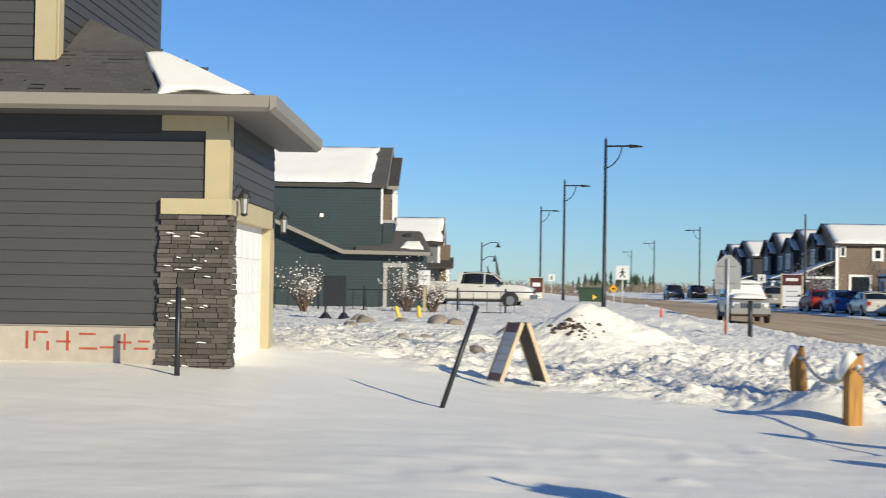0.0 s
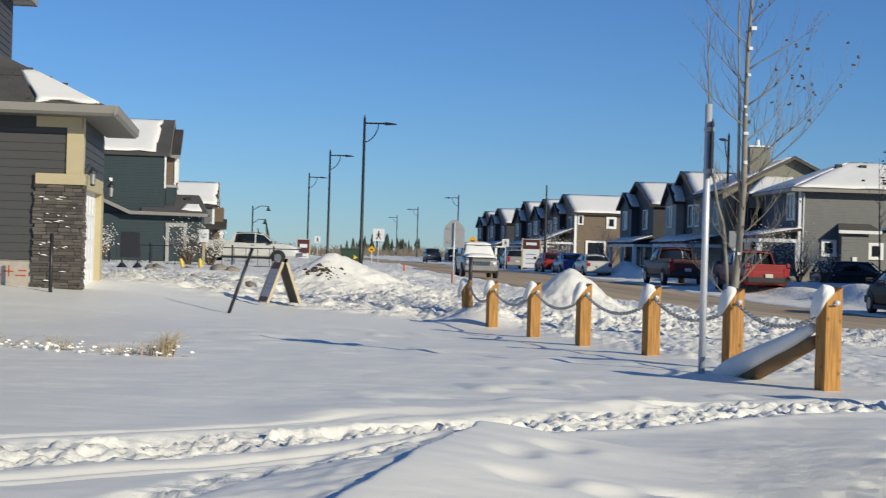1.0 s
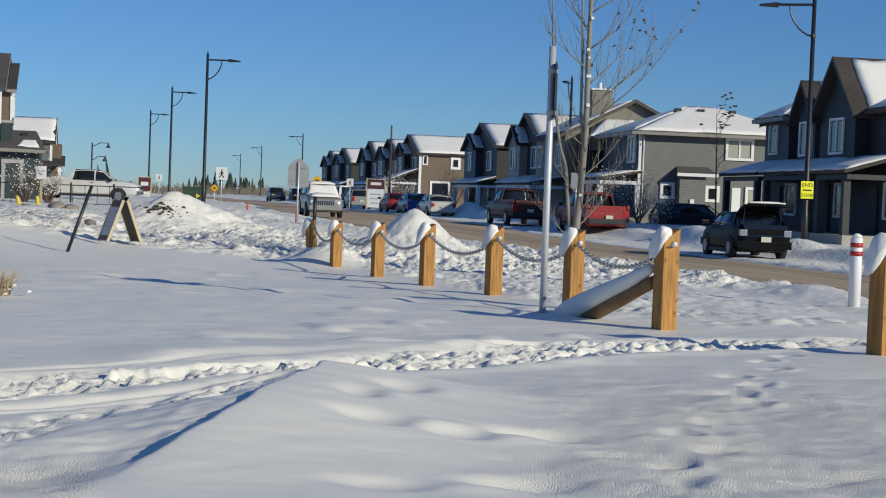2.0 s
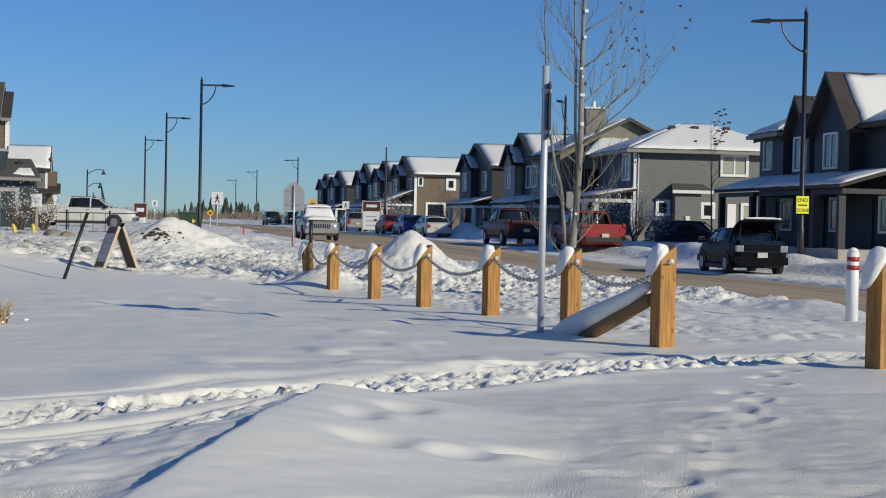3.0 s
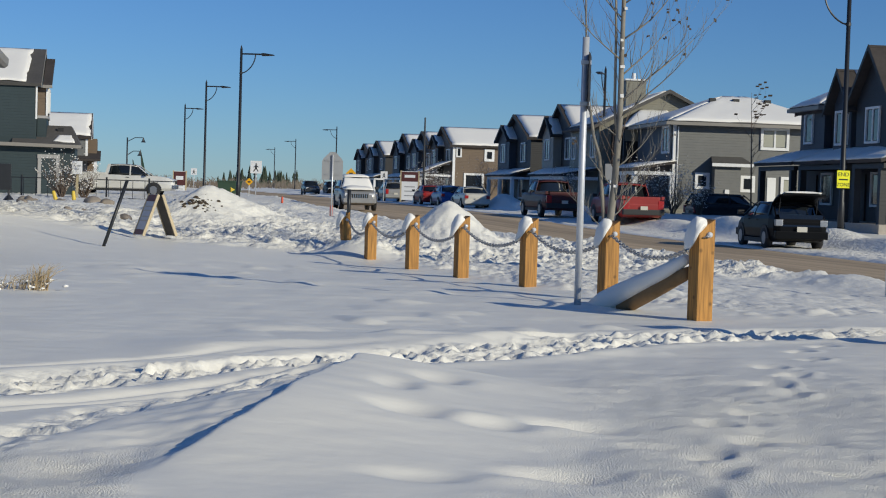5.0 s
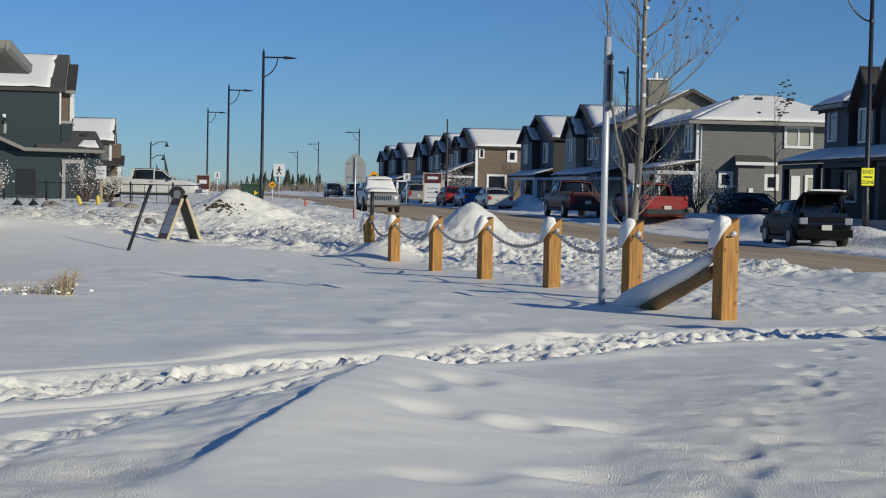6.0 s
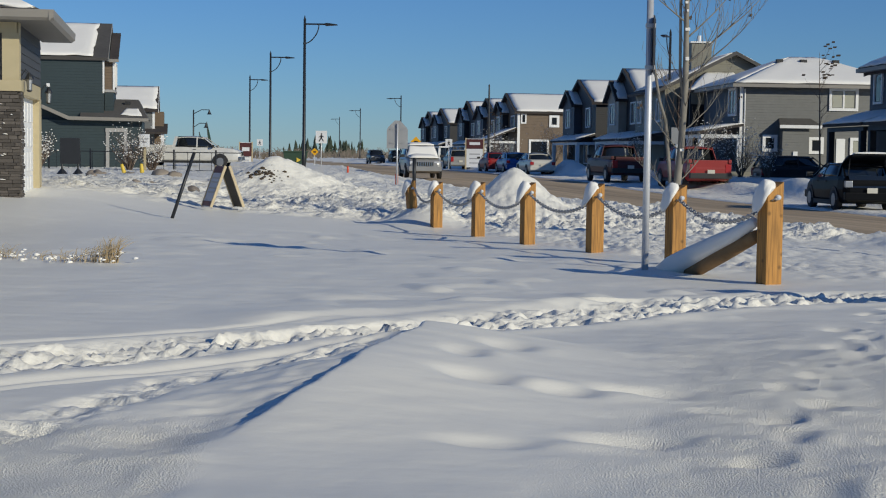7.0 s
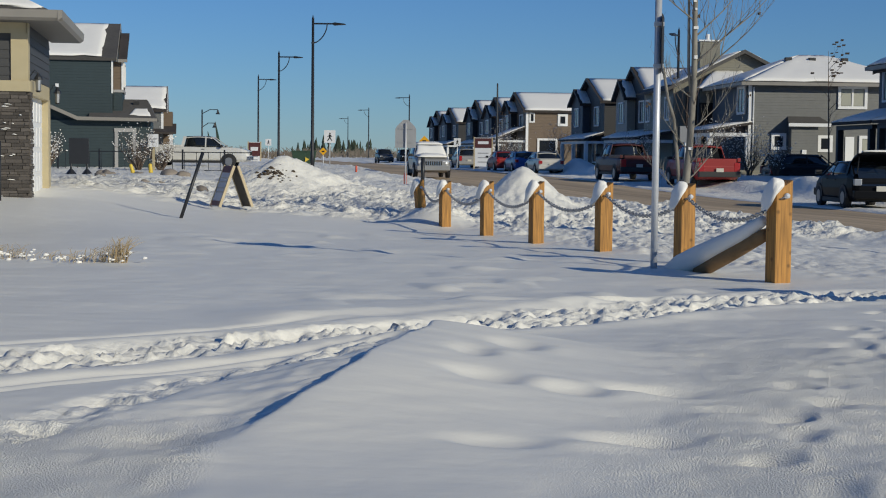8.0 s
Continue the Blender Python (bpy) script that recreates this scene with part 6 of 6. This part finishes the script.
def sapling(x, y, z, h, label, seed):
    random.seed(seed)
    t = thing("sapling", pose(x, y, z), label, "tree", "bare saplings")
    tips = []
    part("trunk", Shape().tube([(0, 0, -0.2), (-0.1, 0, h * 0.5), (-0.2, 0, h)], [0.05, 0.035, 0.008], 6), TWIG, t, smooth=True)
    b = Shape()
    for i in range(12):
        zz = h * (0.35 + 0.05 * i)
        branch(b, tips, (-0.2 * zz / h, 0, zz), (rnd(-1, 1), rnd(-1, 1), 0.8), h * 0.16, 0.014, 1, 0.45, 0.4)
    part("crown", b, TWIG, t, smooth=True)
    lv = Shape()
    for p in [q for q in tips if q.z > h * 0.8][:26]:
        lv.obox(p, (rnd(0.04, 0.10), 0, 0), (0, 0.04, 0), (0.01, 0, rnd(0.02, 0.05)))
    part("dead_leaves", lv, DEADLEAF, t)
    return t


sapling(13.9, 76.0, 0.3, 6.5, "thin bare sapling in front of grey house", 5)
sapling(-3.8, 140.0, 0.3, 5.0, "thin bare sapling by a porch", 6)


def frosted_shrub(x, y, z, w, h, seed, label="leafless shrub laden with clumps of snow"):
    random.seed(seed)
    t = thing("frosted_shrub", pose(x, y, z), label, "shrub", "snowy shrubs")
    b, tips = Shape(), []
    for i in range(15):
        a = rnd(0, 2 * math.pi)
        branch(b, tips, (rnd(-0.1, 0.1), rnd(-0.1, 0.1), 0), (math.cos(a) * w / h * 0.7, math.sin(a) * w / h * 0.7, 1.0), h * rnd(0.6, 0.95), 0.03, 2, 0.45, 0.3, 0.15, 4)
    part("twigwork", b, TWIG, t)
    s = Shape()
    for p in random.sample(tips, min(320, len(tips))):
        k = rnd(0.02, 0.05)
        e = Vector((rnd(-1, 1), rnd(-1, 1), 0.2)) * k
        s.tube([p - e, p, p + e * 0.8], [k * 0.35, k * 0.7, k * 0.25], 5)
    part("snow_clumps", s, SNOW_CAP, t, "clumps of snow on the twigs", smooth=True)
    return t


for x, y, w, h, sd in ((-21.9, 66.0, 1.2, 1.5, 21), (-18.9, 70.0, 1.3, 1.7, 22), (-18.0, 70.5, 1.2, 1.3, 23), (1.4, 134.0, 1.6, 3.0, 24), (2.9, 131.0, 1.4, 2.6, 25), (10.6, 80.5, 1.6, 2.4, 26), (9.6, 81.5, 1.4, 2.2, 27), (11.8, 79.2, 1.0, 1.5, 28), (-4.4, 145.0, 2.0, 2.8, 29), (-2.9, 143.0, 1.6, 2.4, 30), (5.6, 96.0, 1.4, 2.0, 31)):
    frosted_shrub(x, y, gz(x, y) - 0.05, w, h, sd)


def grass_tuft(x, y, n, h, spread, seed, snowy=6):
    random.seed(seed)
    t = thing("grass_tuft", pose(x, y, gz(x, y) - 0.02), "tuft of dry straw-coloured grass poking from snow", "grass", "dry grass tufts")
    s = Shape()
    for _ in range(n):
        px, py = random.gauss(0, spread), random.gauss(0, spread * 0.6)
        hh = h * rnd(0.5, 1.1)
        lx, ly = random.gauss(0.03, 0.05), random.gauss(0, 0.05)
        s.tube([(px, py, 0), (px + lx * 0.3, py + ly * 0.3, hh * 0.5), (px + lx, py + ly, hh * 0.85), (px + lx * 1.9, py + ly * 1.9, hh)], [0.004, 0.0035, 0.003, 0.001], 3, False)
    part("straw", s, DRYGRASS, t)
    c = Shape()
    for _ in range(snowy):
        p = Vector((random.gauss(0, spread * 1.6), random.gauss(0, spread), rnd(0.01, h * 0.6)))
        k = rnd(0.015, 0.04)
        c.tube([p - Vector((k, 0, k * 0.3)), p, p + Vector((k, 0.01, 0))], [k * 0.3, k * 0.6, k * 0.2], 6)
    part("snow_clumps", c, SNOW_CAP, t, smooth=True)
    return t


for x, y, n, h, sp, sd in ((-5.08, 17.9, 70, 0.32, 0.05, 41), (-5.26, 17.95, 34, 0.24, 0.10, 42), (-5.5, 18.0, 24, 0.19, 0.14, 43), (-5.85, 18.15, 12, 0.14, 0.18, 44), (-6.25, 18.3, 10, 0.13, 0.18, 48), (-6.6, 18.5, 26, 0.21, 0.10, 45), (-6.9, 18.7, 14, 0.16, 0.14, 46), (-7.3, 18.6, 10, 0.13, 0.16, 49), (-7.6, 18.6, 30, 0.18, 0.1, 47)):
    grass_tuft(x, y, n, h, sp, sd, 12)


def boulder(x, y, r, seed):
    random.seed(seed)
    t = thing("boulder", pose(x, y, gz(x, y) - r * 0.05, 0, 0, rnd(0, 360)), "brown field boulder half buried in the snow", "rock", "boulders")
    bm = bmesh.new()
    bmesh.ops.create_icosphere(bm, subdivisions=3, radius=r)
    for v in bm.verts:
        k = 1 + 0.35 * noise.noise(v.co * (1.3 / r) + Vector((seed, 0, 0))) + 0.12 * noise.noise(v.co * (4 / r))
        v.co = Vector((v.co.x * 1.15, v.co.y * 0.9, v.co.z * 0.8)) * k
    me = bpy.data.meshes.new("stone")
    bm.to_mesh(me)
    me.polygons.foreach_set("use_smooth", [True] * len(me.polygons))
    part("stone", me, BOULDER, t)
    bm.free()


for i, (x, y, r) in enumerate(((-15.1, 52, 0.30), (-14.3, 53, 0.25), (-13.0, 52, 0.32), (-8.75, 38.5, 0.16), (-9.9, 47, 0.30), (-9.1, 46, 0.34), (-12.0, 50, 0.22), (-16.2, 55, 0.26), (-11.2, 44, 0.16), (-10.9, 41, 0.14), (-13.6, 46, 0.2))):
    boulder(x, y, r, 60 + i)
random.seed(7)
for i in range(52):
    x, y = (-7.55, -7.2)[i % 2] + random.gauss(0, 0.2), 41.45 + random.gauss(0, 0.18)
    s = Shape()
    d = thing("dirt_clod", pose(x, y, gz(x, y) - 0.01, rnd(-20, 20), rnd(-20, 20), rnd(0, 360)), "dark frozen dirt clod on the snow heap", "dirt", "dirt clods")
    k = rnd(0.02, 0.07)
    s.tube([(0, 0, -0.03), (0.01, 0, k * 0.3), (0.0, 0.01, k * 0.55)], [k, k * rnd(0.8, 1.1), k * 0.4], 7)
    part("clod", s, DIRT, d, bevel=0.01)

# ---- distance ----
random.seed(3)
wood, br = Shape(), Shape()
for i in range(70):
    x = (random.choice((-64, -61.5, -58, -53.5, -50.5)) + random.gauss(0, 1.0))
    y = 400 + rnd(-15, 30)
    h = rnd(1.6, 4.2) * rnd(0.8, 1.5)
    for k in range(4):
        z0, z1 = h * k * 0.22, h * (k * 0.22 + 0.38)
        r = h * 0.24 * (1 - k * 0.2) * rnd(0.75, 1.25)
        wood.tube([(x + rnd(-0.1, 0.1), y, 0.3 + z0), (x, y, 0.3 + z1)], [r, r * 0.1], 6, False)
part("far_conifers", wood, CONIFER)
tagged(bpy.data.objects["far_conifers"], "distant dark spruce wood on the horizon", "woods", kind="stuff")
for i in range(900):
    x = rnd(-120, -8)
    y = 300 + rnd(-30, 60)
    h = rnd(0.8, 2.3) * (1 + 0.5 * noise.noise(Vector((x * 0.1, 0, 0))))
    for _ in range(3):
        br.tube([(x, y, 0.3), (x + rnd(-0.5, 0.5), y, 0.3 + h * 0.6), (x + rnd(-0.9, 0.9), y, 0.3 + h)], [0.10, 0.07, 0.02], 3, False)
part("far_brush", br, BRUSH)
tagged(bpy.data.objects["far_brush"], "distant bare brush along the horizon", "brush", kind="stuff")

# ---- fence, boards, small markers ----
fn = thing("iron_fence", pose(-23.9, 72.2, 0.4, 0, 0, 0), "black metal rail fence in front of teal house", "fence")
for zz in (1.12, 0.25):
    part("rail", Shape().box(-4, 9.8, -0.02, 0.02, zz - 0.02, zz + 0.025), BLACKPAINT, fn)
post_me = Shape().box(-0.035, 0.035, -0.035, 0.035, -0.2, 1.25).mesh("fence_post")
bar_me = Shape().box(-0.012, 0.012, -0.01, 0.01, 0.2, 1.13).mesh("fence_bar")
for me in (post_me, bar_me):
    me.materials.append(BLACKPAINT)
for i in range(7):
    part("fence_post", post_me, BLACKPAINT, fn, m=pose(-3.6 + i * 2.03, 0, 0))
for i in range(23):
    part("fence_bar", bar_me, BLACKPAINT, fn, m=pose(-3.8 + i * 0.58, 0, 0))

for x, lean in ((-16.9, 18), (-16.2, 6)):
    t = thing("yellow_marker", pose(x, 62.0, 0.45, 0, -lean, 0), "yellow plastic utility marker stuck in the snow", "marker", "utility markers")
    part("sleeve", Shape().tube([(0, 0, -0.1), (0, 0, 0.55), (0, 0, 0.6)], [0.09, 0.075, 0.05], 8), YELLOWPIPE, t, smooth=True)
    part("collar", Shape().tube([(0, 0, 0.25), (0, 0, 0.30)], 0.095, 8), YELLOWPIPE, t)

no = thing("notice_sign", pose(-18.2, 70.0, 0.4), "small white notice sign on wooden post", "sign")
part("post", Shape().box(-0.05, 0.05, 0, 0.1, -0.2, 1.9), CREAM, no)
nb = part("board", Shape().box(-0.24, 0.24, -0.03, 0.0, 1.35, 1.95), SIGNWHITE, no)
part("print_line", Shape().box(-0.15, 0.15, -0.036, -0.03, 1.7, 1.75).box(-0.15, 0.1, -0.036, -0.03, 1.55, 1.6), SIGNGREYTXT, nb)

# twin-arm lamp and banners far down the side street
tl = thing("twin_lamp", pose(-40.9, 180.0, 0.3), "black decorative twin-headed street lamp far away", "street lamp")
part("pole", Shape().tube([(0, 0, 0), (0, 0, 6.2)], [0.12, 0.08], 8), BLACKPAINT, tl, smooth=True)
for zz, ln in ((6.1, 1.9), (4.5, 1.5)):
    a = part("arm", Shape().tube([(0, 0, zz - 0.4), (ln * 0.5, 0, zz + 0.1), (ln, 0, zz + 0.1)], 0.05, 6), BLACKPAINT, tl)
    part("bell", Shape().tube([(ln, 0, zz + 0.1), (ln, 0, zz - 0.25), (ln, 0, zz - 0.45)], [0.06, 0.16, 0.30], 8), BLACKPAINT, a)
part("banner", Shape().box(0.1, 0.7, -0.02, 0.02, 1.6, 2.4), SIGNBROWN, tl)
for x, h in ((-39.9, 3.6), (-38.9, 4.8)):
    t = thing("feather_flag", pose(x, 180.0, 0.3, 0, -5, 0), "dark feather flag on thin pole", "flag", "feather flags")
    part("pole", Shape().tube([(0, 0, 0), (0, 0, h)], 0.04, 6), BLACKPAINT, t)
    part("cloth", Shape().prism([(0.04, 0, h), (0.35, 0, h * 0.55), (0.5, 0, h * 0.3), (0.04, 0, h * 0.25)], (0, 0.03, 0)), GREENBIN, t)


def site_board(x, y, z, w, h, header, label, turn=0):
    t = thing("site_board", pose(x, y, z, 0, 0, turn), label, "sign", "site boards")
    b = part("panel", Shape().box(-w / 2, w / 2, -0.05, 0.05, 0.25, h), SIGNWHITE, t)
    part("header", Shape().box(-w / 2 + 0.03, w / 2 - 0.03, -0.06, -0.05, h * (1 - header), h - 0.04), SIGNBROWN, b)
    part("print_line", Shape().box(-w * 0.3, w * 0.3, -0.07, -0.06, h * (1 - header * 0.62), h * (1 - header * 0.35)), SIGNWHITE, b)
    for f in (0.22, 0.36, 0.5):
        part("print_line", Shape().box(-w * 0.3, w * 0.3, -0.058, -0.05, h * f, h * f + 0.08), SIGNGREYTXT, b)
    for sx in (-1, 1):
        part("leg", Shape().box(sx * w * 0.5 - 0.06, sx * w * 0.5 + 0.06, -0.06, 0.08, -0.3, h + 0.05), PLY, t)
    return t


site_board(-5.1, 125.0, 0.3, 1.45, 2.6, 0.32, "white sales board with maroon header on timber legs")
site_board(-26.9, 140.0, 0.3, 1.15, 2.15, 0.6, "maroon and white direction board beyond the truck")

gb = thing("waste_container", pose(-19.1, 120.0, 0.3, 0, 0, 10), "dark green waste container with pale recycling mark", "container")
part("bin", Shape().add([(-0.8, -0.6, 0.1), (0.8, -0.6, 0.1), (0.8, 0.6, 0.1), (-0.8, 0.6, 0.1), (-0.95, -0.75, 1.3), (0.95, -0.75, 1.3), (0.95, 0.75, 1.3), (-0.95, 0.75, 1.3)], [(0, 3, 2, 1), (4, 5, 6, 7), (0, 1, 5, 4), (1, 2, 6, 5), (2, 3, 7, 6), (3, 0, 4, 7)]), GREENBIN, gb, bevel=0.03)
part("lid", Shape().box(-1.0, 1.0, -0.8, 0.8, 1.3, 1.4), GREENBIN, gb, bevel=0.02)
part("mark", Shape().tube([(0.2, -0.74, 0.7), (0.2, -0.70, 0.7)], 0.22, 3), YELLOWPIPE, gb)


def diamond(x, y, z0, zc, r, label):
    t = thing("warning_sign", pose(x, y, z0), label, "road sign", "warning signs")
    part("post", Shape().tube([(0, 0.04, -0.2), (0, 0.04, zc - z0)], 0.03, 6), STEEL, t)
    b = part("blade", Shape().prism([(-r, 0, zc - z0), (0, 0, zc - z0 - r), (r, 0, zc - z0), (0, 0, zc - z0 + r)], (0, 0.02, 0)), SIGNAMBER, t)
    part("glyph", Shape().box(-r * 0.35, r * 0.35, -0.01, -0.002, zc - z0 - r * 0.2, zc - z0 + r * 0.15), SIGNBLACK, b)


diamond(-7.55, 95.0, 0.2, 2.35, 0.33, "amber diamond warning sign behind snowy car")
diamond(-16.1, 110.0, 0.4, 1.65, 0.28, "small amber diamond sign by the crossing")

for x, y, h, r, m_, lb in ((-8.7, 70.0, 0.55, 0.05, MARKERRED, "orange marker stake in the snow bank"), (-5.7, 62.0, 0.55, 0.06, MARKERRED, "orange marker stake by the stop sign")):
    t = thing("marker_stake", pose(x, y, gz(x, y) - 0.1), lb, "stake", "marker stakes")
    part("stake", Shape().tube([(0, 0, 0), (0, 0, h), (0, 0, h + 0.05)], [r, r, r * 0.5], 8), m_, t, smooth=True)
t = thing("dark_stake", pose(-4.82, 60.0, 0.3), "stout dark stake in front of snowy car", "stake")
part("rod", Shape().tube([(0, 0, -0.1), (0, 0, 1.15)], 0.075, 8), BLACKPAINT, t, smooth=True)
ut = thing("utility_mast", pose(-4.4, 138.0, 0.2), "thin dark mast in front of row houses", "pole")
part("pole", Shape().tube([(0, 0, 0), (0, 0, 7.6)], [0.12, 0.07], 8), BLACKPAINT, ut)
part("cap", Shape().tube([(0, 0, 7.6), (0, 0, 7.75)], [0.09, 0.03], 8), BLACKPAINT, ut)
ps = thing("parking_sign", pose(4.7, 52.0, 0.2), "small pale sign seen from behind on post", "road sign")
part("post", Shape().tube([(0, 0.03, -0.2), (0, 0.03, 2.4)], 0.03, 6), STEEL, ps)
part("blade", Shape().box(-0.19, 0.19, -0.01, 0.01, 1.85, 2.4), SIGNALU, ps)
